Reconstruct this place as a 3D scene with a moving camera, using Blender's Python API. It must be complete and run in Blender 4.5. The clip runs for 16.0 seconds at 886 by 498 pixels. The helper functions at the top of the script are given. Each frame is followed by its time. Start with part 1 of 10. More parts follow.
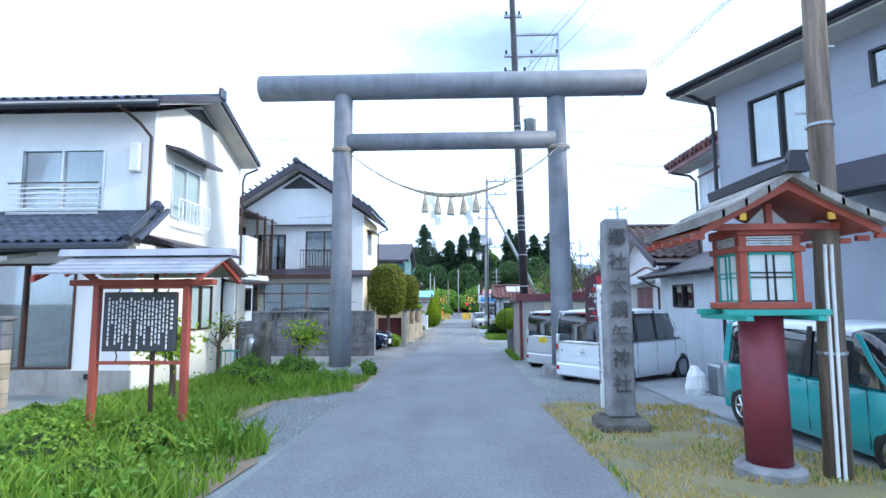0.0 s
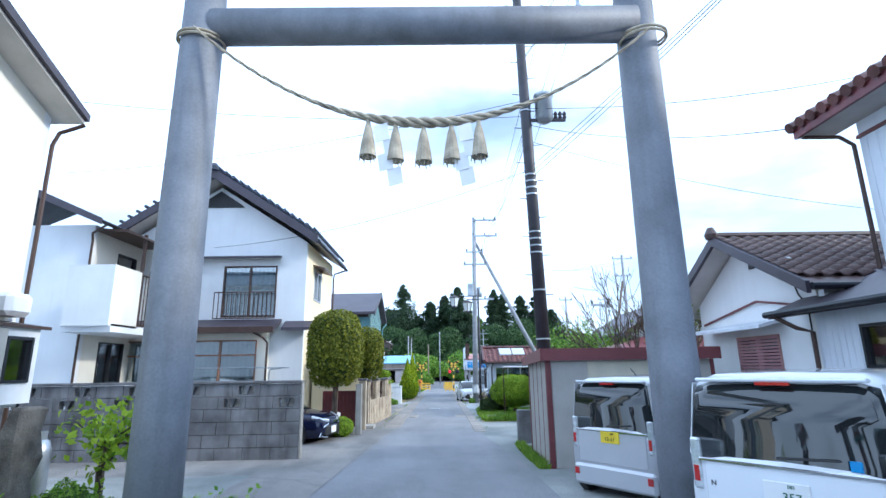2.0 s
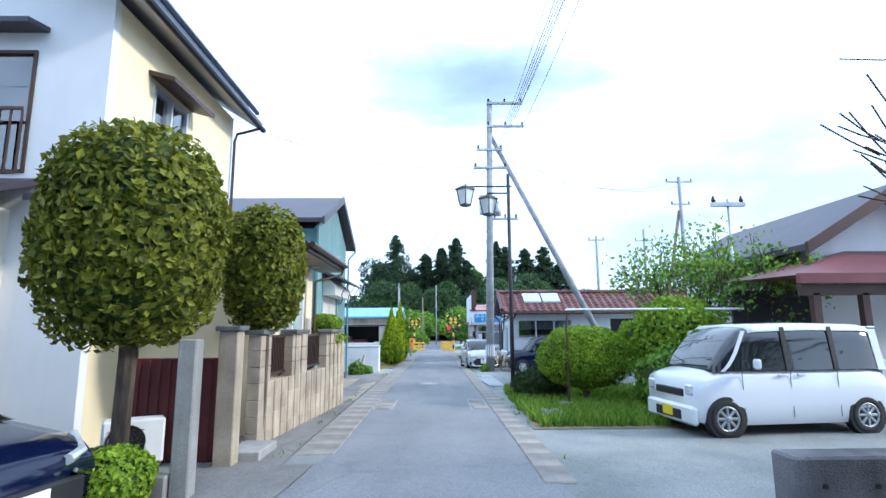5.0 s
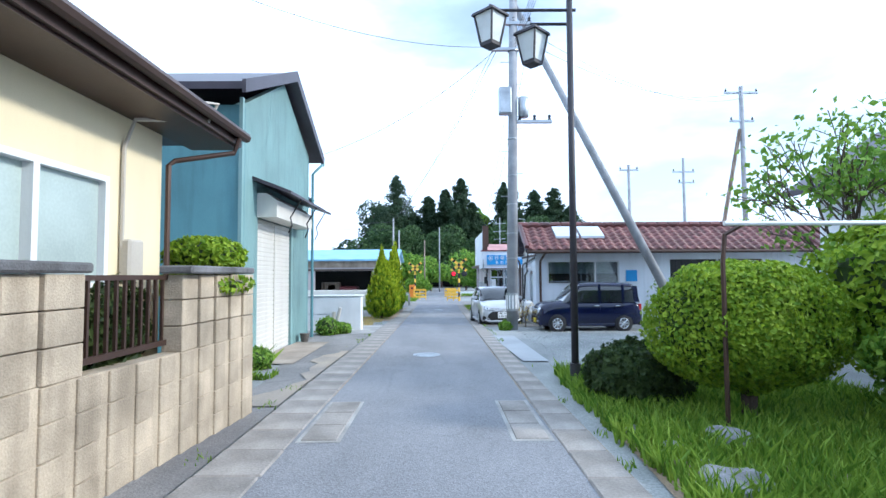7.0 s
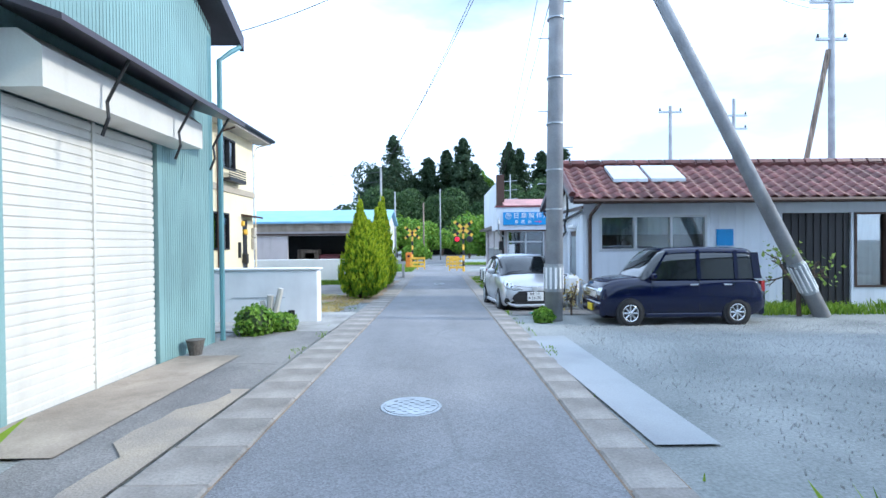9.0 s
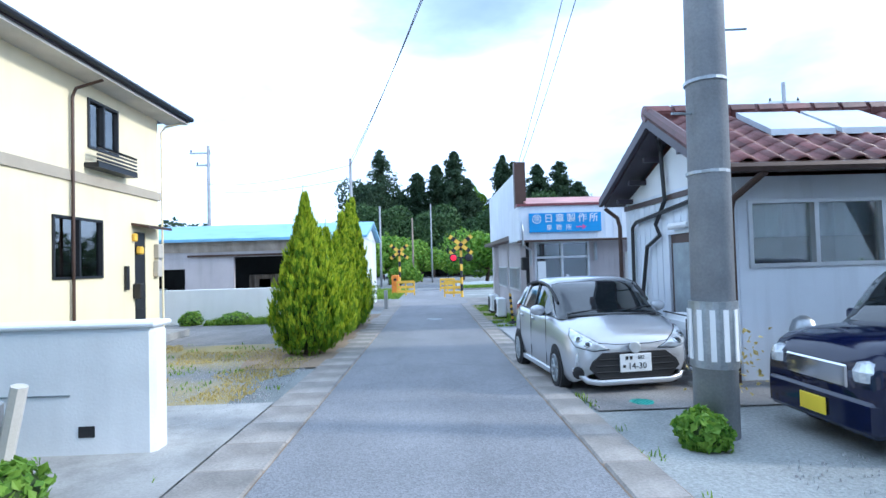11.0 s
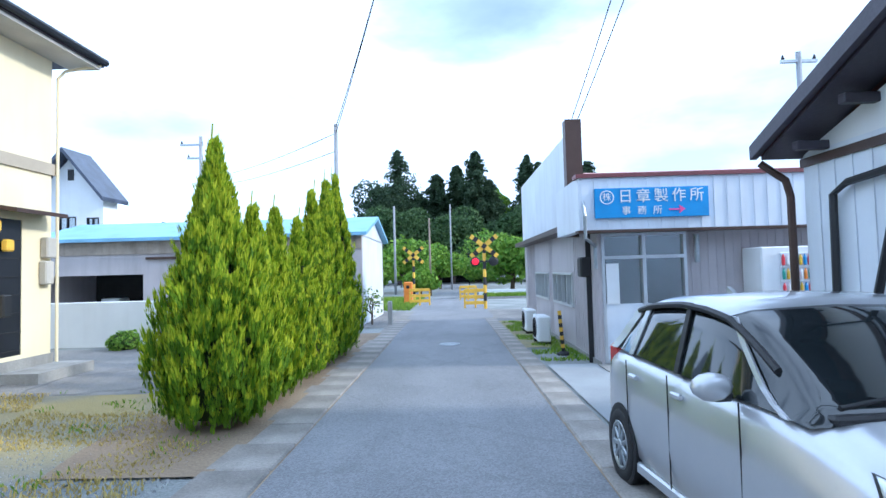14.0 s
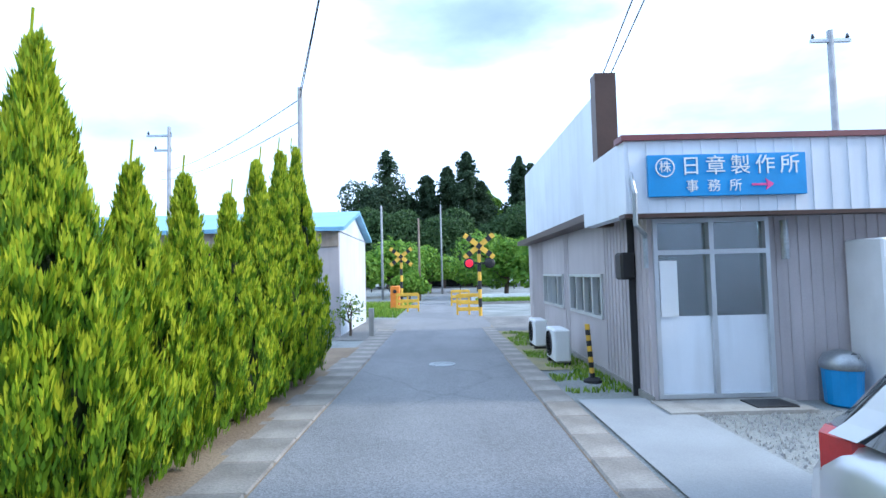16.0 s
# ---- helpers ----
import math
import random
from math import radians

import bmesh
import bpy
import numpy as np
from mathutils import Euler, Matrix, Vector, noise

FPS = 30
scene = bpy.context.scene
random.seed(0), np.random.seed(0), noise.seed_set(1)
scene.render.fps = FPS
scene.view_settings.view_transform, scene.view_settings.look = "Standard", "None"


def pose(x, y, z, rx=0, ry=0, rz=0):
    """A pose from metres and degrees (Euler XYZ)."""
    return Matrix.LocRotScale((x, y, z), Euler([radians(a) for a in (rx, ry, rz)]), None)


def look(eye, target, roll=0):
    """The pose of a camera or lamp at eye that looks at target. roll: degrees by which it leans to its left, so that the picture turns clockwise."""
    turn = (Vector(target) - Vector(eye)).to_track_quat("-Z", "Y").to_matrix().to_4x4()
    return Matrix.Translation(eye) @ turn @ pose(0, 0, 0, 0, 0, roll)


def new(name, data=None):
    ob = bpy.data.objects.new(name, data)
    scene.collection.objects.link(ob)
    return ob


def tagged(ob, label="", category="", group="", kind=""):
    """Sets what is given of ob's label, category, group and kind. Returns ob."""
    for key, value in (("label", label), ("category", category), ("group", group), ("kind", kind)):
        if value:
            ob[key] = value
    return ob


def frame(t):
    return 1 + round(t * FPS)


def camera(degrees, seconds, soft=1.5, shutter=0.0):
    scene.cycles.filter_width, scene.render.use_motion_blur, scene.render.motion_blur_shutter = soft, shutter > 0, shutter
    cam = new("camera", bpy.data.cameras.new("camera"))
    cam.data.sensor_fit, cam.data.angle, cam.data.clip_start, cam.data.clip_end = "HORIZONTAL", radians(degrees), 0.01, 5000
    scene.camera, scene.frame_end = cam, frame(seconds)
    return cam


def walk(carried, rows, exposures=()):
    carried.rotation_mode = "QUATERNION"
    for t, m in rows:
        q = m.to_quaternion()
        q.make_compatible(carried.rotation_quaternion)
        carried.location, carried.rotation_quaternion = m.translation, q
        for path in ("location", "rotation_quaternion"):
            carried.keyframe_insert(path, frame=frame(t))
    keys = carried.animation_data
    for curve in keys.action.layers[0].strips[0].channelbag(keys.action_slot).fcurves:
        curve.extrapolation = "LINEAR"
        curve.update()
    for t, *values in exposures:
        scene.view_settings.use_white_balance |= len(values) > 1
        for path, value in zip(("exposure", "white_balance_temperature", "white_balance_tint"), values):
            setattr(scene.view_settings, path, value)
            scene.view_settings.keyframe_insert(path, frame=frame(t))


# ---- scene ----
cam = camera(82.1, 16.0)
# seconds, x, y, z in metres, yaw, pitch, roll in degrees
ROWS = [
    (0, 0.003, -0.008, 1.085, 1.73, 5.75, 0.33),
    (0.5, 0.044, 1.450, 1.056, -1.01, 8.92, 0.77),
    (1, 0.047, 2.911, 1.009, -0.84, 11.01, 0.55),
    (1.5, 0.011, 4.373, 0.981, 0.09, 12.76, 0.64),
    (2, -0.012, 5.837, 0.964, -0.34, 13.19, 0.76),
    (2.5, -0.033, 7.303, 0.942, -1.88, 13.69, 0.59),
    (3, -0.026, 8.772, 0.891, -2.15, 13.57, 0.61),
    (3.5, -0.080, 10.241, 0.841, -1.21, 12.88, 0.38),
    (4, -0.046, 11.713, 0.793, 0.36, 11.98, 0.57),
    (4.5, -0.050, 13.187, 0.732, 0.05, 10.24, 0.55),
    (4.7, -0.064, 13.777, 0.713, -0.84, 9.72, 0.39),
    (6.8, -0.016, 18.775, 0.621, -0.40, 3.32, 0.40),
    (7, -0.027, 19.220, 0.616, -0.41, 2.94, 0.35),
    (7.5, -0.007, 20.331, 0.599, 0.28, 1.76, 0.29),
    (8, 0.019, 21.440, 0.579, 1.03, 0.52, 0.32),
    (8.5, 0.002, 22.548, 0.550, 0.86, -0.27, 0.45),
    (9, -0.019, 23.654, 0.515, -0.30, -0.68, 0.52),
    (9.2, -0.039, 24.096, 0.503, -0.77, -0.72, 0.65),
    (11.3, -0.112, 28.624, 0.463, -1.29, 2.04, 1.73),
    (11.5, -0.107, 28.895, 0.459, -1.17, 2.21, 1.82),
    (12, -0.057, 29.494, 0.453, -0.67, 2.46, 1.98),
    (12.5, -0.030, 29.924, 0.454, 0.18, 2.41, 1.90),
    (13, -0.051, 30.379, 0.455, 0.66, 2.33, 1.57),
    (13.5, 0.013, 30.824, 0.441, 1.17, 2.41, 1.57),
    (14, 0.001, 31.277, 0.430, 0.97, 2.41, 1.48),
    (14.5, -0.016, 31.712, 0.427, 0.57, 2.43, 1.48),
    (15, -0.015, 32.152, 0.419, 0.24, 2.49, 1.45),
    (15.5, -0.052, 32.561, 0.403, -0.21, 2.50, 1.53),
    (16, -0.045, 32.972, 0.391, -0.18, 2.83, 1.36),
]
walk(cam, [(t, pose(x, y, z, 90 + pitch, roll, yaw)) for t, x, y, z, yaw, pitch, roll in ROWS], exposures=[(0.0, 0.72, 5350, 10), (4.0, 0.62, 5350, 10), (7.0, 0.70, 5500, 10), (8.5, 0.74, 5450, 10), (11.5, 0.63, 5200, 10), (16.0, 0.66, 5300, 10)])

# ---- world and sun ----
SUN_EL, SUN_AZ = radians(28), radians(100)  # azimuth clockwise from +y
world = bpy.data.worlds.new("world")
world.use_nodes = True
scene.world = world
wn, wl = world.node_tree.nodes, world.node_tree.links
wn.clear()
w_out = wn.new("ShaderNodeOutputWorld")
w_bg = wn.new("ShaderNodeBackground")
w_sky = wn.new("ShaderNodeTexSky")
w_sky.sky_type = "NISHITA"
w_sky.sun_disc = False
w_sky.sun_elevation, w_sky.sun_rotation = SUN_EL, SUN_AZ
w_gain = wn.new("ShaderNodeVectorMath")
w_gain.operation = "SCALE"
w_gain.inputs["Scale"].default_value = 0.12
w_co = wn.new("ShaderNodeTexCoord")
w_map = wn.new("ShaderNodeMapping")
w_map.inputs["Scale"].default_value = (1.0, 1.0, 2.6)
w_map.inputs["Location"].default_value = (0.3, 0.0, 0.35)
w_noise = wn.new("ShaderNodeTexNoise")
w_noise.inputs["Scale"].default_value = 2.1
w_noise.inputs["Detail"].default_value = 7
w_noise.inputs["Roughness"].default_value = 0.52
w_ramp = wn.new("ShaderNodeValToRGB")
w_ramp.color_ramp.elements[0].position, w_ramp.color_ramp.elements[0].color = 0.34, (0.42, 0.42, 0.42, 1)
w_ramp.color_ramp.elements[1].position, w_ramp.color_ramp.elements[1].color = 0.52, (1, 1, 1, 1)
w_mix = wn.new("ShaderNodeMix")
w_mix.data_type = "RGBA"
w_mix.inputs["B"].default_value = (1.0, 1.16, 1.34, 1)
wl.new(w_co.outputs["Generated"], w_map.inputs["Vector"])
wl.new(w_map.outputs["Vector"], w_noise.inputs["Vector"])
wl.new(w_noise.outputs["Fac"], w_ramp.inputs["Fac"])
wl.new(w_ramp.outputs["Color"], w_mix.inputs["Factor"])
wl.new(w_sky.outputs["Color"], w_gain.inputs[0])
wl.new(w_gain.outputs["Vector"], w_mix.inputs["A"])
w_cl = wn.new("ShaderNodeVectorMath")
w_cl.operation = "SUBTRACT"
w_cl.inputs[1].default_value = (0.065, 0.90, 0.455)
w_sq = wn.new("ShaderNodeVectorMath")
w_sq.operation = "MULTIPLY"
w_sq.inputs[1].default_value = (4.2, 1.5, 9.5)
w_len = wn.new("ShaderNodeVectorMath")
w_len.operation = "LENGTH"
w_wob = wn.new("ShaderNodeMath")
w_wob.operation = "MULTIPLY_ADD"
w_wob.inputs[1].default_value = 1.6
w_soft = wn.new("ShaderNodeMapRange")
w_soft.interpolation_type = "SMOOTHSTEP"
w_soft.inputs["From Min"].default_value, w_soft.inputs["From Max"].default_value = 0.75, 1.9
w_soft.inputs["To Min"].default_value, w_soft.inputs["To Max"].default_value = 0.75, 0.0
w_grey = wn.new("ShaderNodeMix")
w_grey.data_type = "RGBA"
w_grey.inputs["B"].default_value = (0.30, 0.40, 0.55, 1)
wl.new(w_co.outputs["Generated"], w_cl.inputs[0])
wl.new(w_cl.outputs["Vector"], w_sq.inputs[0])
wl.new(w_sq.outputs["Vector"], w_len.inputs[0])
wl.new(w_noise.outputs["Fac"], w_wob.inputs[0])
wl.new(w_len.outputs["Value"], w_wob.inputs[2])
wl.new(w_wob.outputs["Value"], w_soft.inputs["Value"])
wl.new(w_soft.outputs["Result"], w_grey.inputs["Factor"])
wl.new(w_mix.outputs["Result"], w_grey.inputs["A"])
wl.new(w_grey.outputs["Result"], w_bg.inputs["Color"])
w_bg.inputs["Strength"].default_value = 1.0
wl.new(w_bg.outputs["Background"], w_out.inputs["Surface"])

sun = new("sun", bpy.data.lights.new("sun", "SUN"))
sun.data.energy, sun.data.angle, sun.data.color = 2.2, radians(6), (1.0, 0.88, 0.68)
sun_way = Vector((math.sin(SUN_AZ) * math.cos(SUN_EL), math.cos(SUN_AZ) * math.cos(SUN_EL), math.sin(SUN_EL)))
sun.matrix_world = look(sun_way * 80, (0, 0, 0))


# ---- materials ----
def mat(name, color, rough=0.7, metal=0.0, var=0.18, scale=3.0, fine=60.0, bump=0.15, vary=0.0, color2=None, coat=0.0, stain=0.0, stretch=(1, 1, 1)):
    """A surface with broad blotches, fine grain, streaks and a slight relief."""
    m = bpy.data.materials.new(name)
    m.use_nodes = True
    n, l = m.node_tree.nodes, m.node_tree.links
    b = n["Principled BSDF"]
    co = n.new("ShaderNodeTexCoord")
    mp = n.new("ShaderNodeMapping")
    mp.inputs["Scale"].default_value = stretch
    l.new(co.outputs["Object"], mp.inputs["Vector"])
    big, small = n.new("ShaderNodeTexNoise"), n.new("ShaderNodeTexNoise")
    big.inputs["Scale"].default_value, big.inputs["Detail"].default_value = scale, 5
    small.inputs["Scale"].default_value, small.inputs["Detail"].default_value = fine, 3
    l.new(mp.outputs["Vector"], big.inputs["Vector"])
    l.new(mp.outputs["Vector"], small.inputs["Vector"])
    base = n.new("ShaderNodeMix")
    base.data_type = "RGBA"
    dark = color2 or tuple(c * (1 - 2 * var) for c in color)
    lite = color if color2 else tuple(min(1, c * (1 + 0.7 * var)) for c in color)
    base.inputs["A"].default_value, base.inputs["B"].default_value = (*dark, 1), (*lite, 1)
    ramp = n.new("ShaderNodeValToRGB")
    ramp.color_ramp.elements[0].position, ramp.color_ramp.elements[1].position = 0.32, 0.66
    l.new(big.outputs["Fac"], ramp.inputs["Fac"])
    l.new(ramp.outputs["Color"], base.inputs["Factor"])
    last = base.outputs["Result"]
    grain = n.new("ShaderNodeMix")
    grain.data_type, grain.blend_type = "RGBA", "OVERLAY"
    grain.inputs["Factor"].default_value = min(1.0, var * 2.2)
    l.new(last, grain.inputs["A"])
    l.new(small.outputs["Color"], grain.inputs["B"])
    bw = n.new("ShaderNodeRGBToBW")
    l.new(small.outputs["Color"], bw.inputs["Color"])
    l.new(bw.outputs["Val"], grain.inputs["B"])
    last = grain.outputs["Result"]
    if stain:
        sm = n.new("ShaderNodeMapping")
        sm.inputs["Scale"].default_value = (5, 5, 0.5)
        l.new(co.outputs["Object"], sm.inputs["Vector"])
        st = n.new("ShaderNodeTexNoise")
        st.inputs["Scale"].default_value, st.inputs["Detail"].default_value = 1.3, 6
        l.new(sm.outputs["Vector"], st.inputs["Vector"])
        sr = n.new("ShaderNodeValToRGB")
        sr.color_ramp.elements[0].position, sr.color_ramp.elements[1].position = 0.48, 0.75
        sr.color_ramp.elements[1].color = (stain, stain, stain, 1)
        sr.color_ramp.elements[0].color = (0, 0, 0, 1)
        l.new(st.outputs["Fac"], sr.inputs["Fac"])
        sx = n.new("ShaderNodeMix")
        sx.data_type, sx.blend_type = "RGBA", "MULTIPLY"
        sx.inputs["B"].default_value = (0.35, 0.33, 0.30, 1)
        l.new(sr.outputs["Color"], sx.inputs["Factor"])
        l.new(last, sx.inputs["A"])
        last = sx.outputs["Result"]
    if vary:
        oi, hs = n.new("ShaderNodeObjectInfo"), n.new("ShaderNodeHueSaturation")
        mr = n.new("ShaderNodeMapRange")
        mr.inputs["To Min"].default_value, mr.inputs["To Max"].default_value = 1 - vary, 1 + vary
        l.new(oi.outputs["Random"], mr.inputs["Value"])
        l.new(mr.outputs["Result"], hs.inputs["Value"])
        l.new(last, hs.inputs["Color"])
        last = hs.outputs["Color"]
    l.new(last, b.inputs["Base Color"])
    if bump:
        bp = n.new("ShaderNodeBump")
        bp.inputs["Strength"].default_value, bp.inputs["Distance"].default_value = bump, 0.01
        l.new(small.outputs["Fac"], bp.inputs["Height"])
        l.new(bp.outputs["Normal"], b.inputs["Normal"])
    b.inputs["Roughness"].default_value, b.inputs["Metallic"].default_value = rough, metal
    b.inputs["Coat Weight"].default_value = coat
    b.inputs["Coat Roughness"].default_value = 0.05
    return m


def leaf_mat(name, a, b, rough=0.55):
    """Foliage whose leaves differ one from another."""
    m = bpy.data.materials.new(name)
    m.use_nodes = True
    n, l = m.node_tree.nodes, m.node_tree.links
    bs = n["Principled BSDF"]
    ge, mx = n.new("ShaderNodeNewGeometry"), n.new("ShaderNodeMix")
    mx.data_type = "RGBA"
    mx.inputs["A"].default_value, mx.inputs["B"].default_value = (*a, 1), (*b, 1)
    l.new(ge.outputs["Random Per Island"], mx.inputs["Factor"])
    l.new(mx.outputs["Result"], bs.inputs["Base Color"])
    bs.inputs["Roughness"].default_value = rough
    bs.inputs["Specular IOR Level"].default_value = 0.25
    tr, ad = n.new("ShaderNodeBsdfTranslucent"), n.new("ShaderNodeMixShader")
    l.new(mx.outputs["Result"], tr.inputs["Color"])
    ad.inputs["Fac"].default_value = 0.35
    out = n["Material Output"]
    l.new(bs.outputs["BSDF"], ad.inputs[1])
    l.new(tr.outputs["BSDF"], ad.inputs[2])
    l.new(ad.outputs["Shader"], out.inputs["Surface"])
    return m


def glass_mat(name, tint, gloss=0.35):
    m = bpy.data.materials.new(name)
    m.use_nodes = True
    n, l = m.node_tree.nodes, m.node_tree.links
    n.remove(n["Principled BSDF"])
    tr, gl, mx, fr, ad = n.new("ShaderNodeBsdfTransparent"), n.new("ShaderNodeBsdfGlossy"), n.new("ShaderNodeMixShader"), n.new("ShaderNodeFresnel"), n.new("ShaderNodeMath")
    tr.inputs["Color"].default_value = (*tint, 1)
    gl.inputs["Roughness"].default_value = 0.03
    fr.inputs["IOR"].default_value = 1.5
    ad.operation, ad.use_clamp = "MULTIPLY_ADD", True
    ad.inputs[1].default_value, ad.inputs[2].default_value = 1.0, gloss
    l.new(fr.outputs["Fac"], ad.inputs[0])
    l.new(ad.outputs["Value"], mx.inputs["Fac"])
    l.new(tr.outputs["BSDF"], mx.inputs[1])
    l.new(gl.outputs["BSDF"], mx.inputs[2])
    l.new(mx.outputs["Shader"], n["Material Output"].inputs["Surface"])
    return m


def glow_mat(name, color, strength):
    m = bpy.data.materials.new(name)
    m.use_nodes = True
    b = m.node_tree.nodes["Principled BSDF"]
    b.inputs["Base Color"].default_value = (*color, 1)
    b.inputs["Emission Color"].default_value, b.inputs["Emission Strength"].default_value = (*color, 1), strength
    return m


def asphalt_mat(name, lo, hi, crack):
    """Rolled asphalt: broad worn patches drawn out along the road, stone speckle, fine cracks."""
    m = bpy.data.materials.new(name)
    m.use_nodes = True
    n, l = m.node_tree.nodes, m.node_tree.links
    b = n["Principled BSDF"]
    co, mp = n.new("ShaderNodeTexCoord"), n.new("ShaderNodeMapping")
    mp.inputs["Scale"].default_value = (1.0, 0.22, 1.0)
    l.new(co.outputs["Object"], mp.inputs["Vector"])
    wear, blot, stone = n.new("ShaderNodeTexNoise"), n.new("ShaderNodeTexNoise"), n.new("ShaderNodeTexVoronoi")
    wear.inputs["Scale"].default_value, wear.inputs["Detail"].default_value = 1.6, 6
    blot.inputs["Scale"].default_value, blot.inputs["Detail"].default_value, blot.inputs["Roughness"].default_value = 0.9, 8, 0.65
    stone.inputs["Scale"].default_value = 95
    l.new(mp.outputs["Vector"], wear.inputs["Vector"])
    l.new(co.outputs["Object"], blot.inputs["Vector"])
    l.new(co.outputs["Object"], stone.inputs["Vector"])
    av = n.new("ShaderNodeMath")
    av.operation = "ADD"
    l.new(wear.outputs["Fac"], av.inputs[0])
    l.new(blot.outputs["Fac"], av.inputs[1])
    rg = n.new("ShaderNodeMapRange")
    rg.inputs["From Min"].default_value, rg.inputs["From Max"].default_value = 0.72, 1.28
    l.new(av.outputs["Value"], rg.inputs["Value"])
    base = n.new("ShaderNodeMix")
    base.data_type = "RGBA"
    base.inputs["A"].default_value, base.inputs["B"].default_value = (*lo, 1), (*hi, 1)
    l.new(rg.outputs["Result"], base.inputs["Factor"])
    sp = n.new("ShaderNodeRGBToBW")
    l.new(stone.outputs["Color"], sp.inputs["Color"])
    sr = n.new("ShaderNodeMapRange")
    sr.inputs["To Min"].default_value, sr.inputs["To Max"].default_value = 0.75, 1.25
    l.new(sp.outputs["Val"], sr.inputs["Value"])
    ml = n.new("ShaderNodeVectorMath")
    ml.operation = "SCALE"
    l.new(base.outputs["Result"], ml.inputs[0])
    l.new(sr.outputs["Result"], ml.inputs["Scale"])
    warp = n.new("ShaderNodeMix")
    warp.data_type = "VECTOR"
    warp.inputs["Factor"].default_value = 0.25
    l.new(co.outputs["Object"], warp.inputs["A"])
    l.new(blot.outputs["Color"], warp.inputs["B"])
    cr = n.new("ShaderNodeTexVoronoi")
    cr.feature = "DISTANCE_TO_EDGE"
    cr.inputs["Scale"].default_value = 0.55
    l.new(warp.outputs["Result"], cr.inputs["Vector"])
    cl = n.new("ShaderNodeMapRange")
    cl.inputs["From Min"].default_value, cl.inputs["From Max"].default_value = 0.0, 0.012
    cl.inputs["To Min"].default_value, cl.inputs["To Max"].default_value = crack, 0.0
    l.new(cr.outputs["Distance"], cl.inputs["Value"])
    gate = n.new("ShaderNodeMapRange")
    gate.inputs["From Min"].default_value, gate.inputs["From Max"].default_value = 0.47, 0.56
    l.new(wear.outputs["Fac"], gate.inputs["Value"])
    gm = n.new("ShaderNodeMath")
    gm.operation = "MULTIPLY"
    l.new(cl.outputs["Result"], gm.inputs[0])
    l.new(gate.outputs["Result"], gm.inputs[1])
    fin = n.new("ShaderNodeMix")
    fin.data_type = "RGBA"
    fin.inputs["B"].default_value = (0.045, 0.043, 0.042, 1)
    l.new(gm.outputs["Value"], fin.inputs["Factor"])
    l.new(ml.outputs["Vector"], fin.inputs["A"])
    l.new(fin.outputs["Result"], b.inputs["Base Color"])
    bp = n.new("ShaderNodeBump")
    bp.inputs["Strength"].default_value, bp.inputs["Distance"].default_value = 0.5, 0.006
    l.new(stone.outputs["Distance"], bp.inputs["Height"])
    l.new(bp.outputs["Normal"], b.inputs["Normal"])
    b.inputs["Roughness"].default_value = 0.9
    return m


ASPHALT = asphalt_mat("asphalt", (0.175, 0.177, 0.187), (0.248, 0.25, 0.264), 0.16)
ASPHALT_OLD = asphalt_mat("worn_asphalt", (0.14, 0.135, 0.135), (0.28, 0.265, 0.25), 0.5)
GRAVEL = mat("gravel", (0.31, 0.32, 0.31), 0.95, color2=(0.18, 0.195, 0.19), var=0.3, scale=0.9, fine=55, bump=1.0)
SOIL = mat("dry_soil", (0.33, 0.25, 0.17), 0.95, color2=(0.22, 0.16, 0.11), var=0.25, scale=1.5, fine=50, bump=1.0)
DRYGRASS = mat("dry_turf", (0.30, 0.26, 0.13), 0.95, color2=(0.22, 0.20, 0.12), var=0.25, scale=2.5, fine=70, bump=1.0)
TANCONC = mat("tan_stained_concrete", (0.36, 0.30, 0.24), 0.9, var=0.16, scale=1.4, fine=60, bump=0.3, stain=0.3)
SAND = mat("dry_sand", (0.38, 0.32, 0.25), 0.95, color2=(0.27, 0.24, 0.21), var=0.2, scale=2.4, fine=80, bump=0.8)
YARD = mat("patchy_dry_yard", (0.36, 0.29, 0.13), 0.95, color2=(0.19, 0.20, 0.205), var=0.25, scale=0.8, fine=70, bump=1.0)
CONCRETE = mat("concrete", (0.36, 0.35, 0.33), 0.85, var=0.14, scale=2, fine=60, bump=0.3, stain=0.35, vary=0.10)
SLAB = mat("gutter_slab", (0.30, 0.275, 0.25), 0.9, var=0.2, scale=2.2, fine=60, bump=0.5, vary=0.08)
NEWCONC = mat("pale_concrete", (0.33, 0.345, 0.36), 0.85, var=0.11, scale=1, fine=90, bump=0.2)
BLOCK_TAN = mat("tan_concrete_block", (0.46, 0.385, 0.29), 0.92, var=0.16, scale=3, fine=90, bump=0.6, stain=0.45, vary=0.12)
BLOCK_GREY = mat("grey_concrete_block", (0.19, 0.19, 0.20), 0.92, var=0.24, scale=2.2, fine=90, bump=0.6, stain=0.75, vary=0.10)
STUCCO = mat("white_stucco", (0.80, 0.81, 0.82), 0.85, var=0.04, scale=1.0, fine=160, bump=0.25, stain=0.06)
# cream; on the white houses' east walls it paints warm sunlight
STUCCO_CREAM_LIT = mat("cream_and_sunlit_stucco", (0.80, 0.76, 0.66), 0.85, var=0.04, scale=1.0, fine=160, bump=0.25, stain=0.06)
# true yellow on two houses, painted sun warmth on a white one
STUCCO_YELLOW = mat("yellow_and_sunlit_render", (0.80, 0.70, 0.48), 0.85, var=0.04, scale=1.0, fine=160, bump=0.25, stain=0.08)
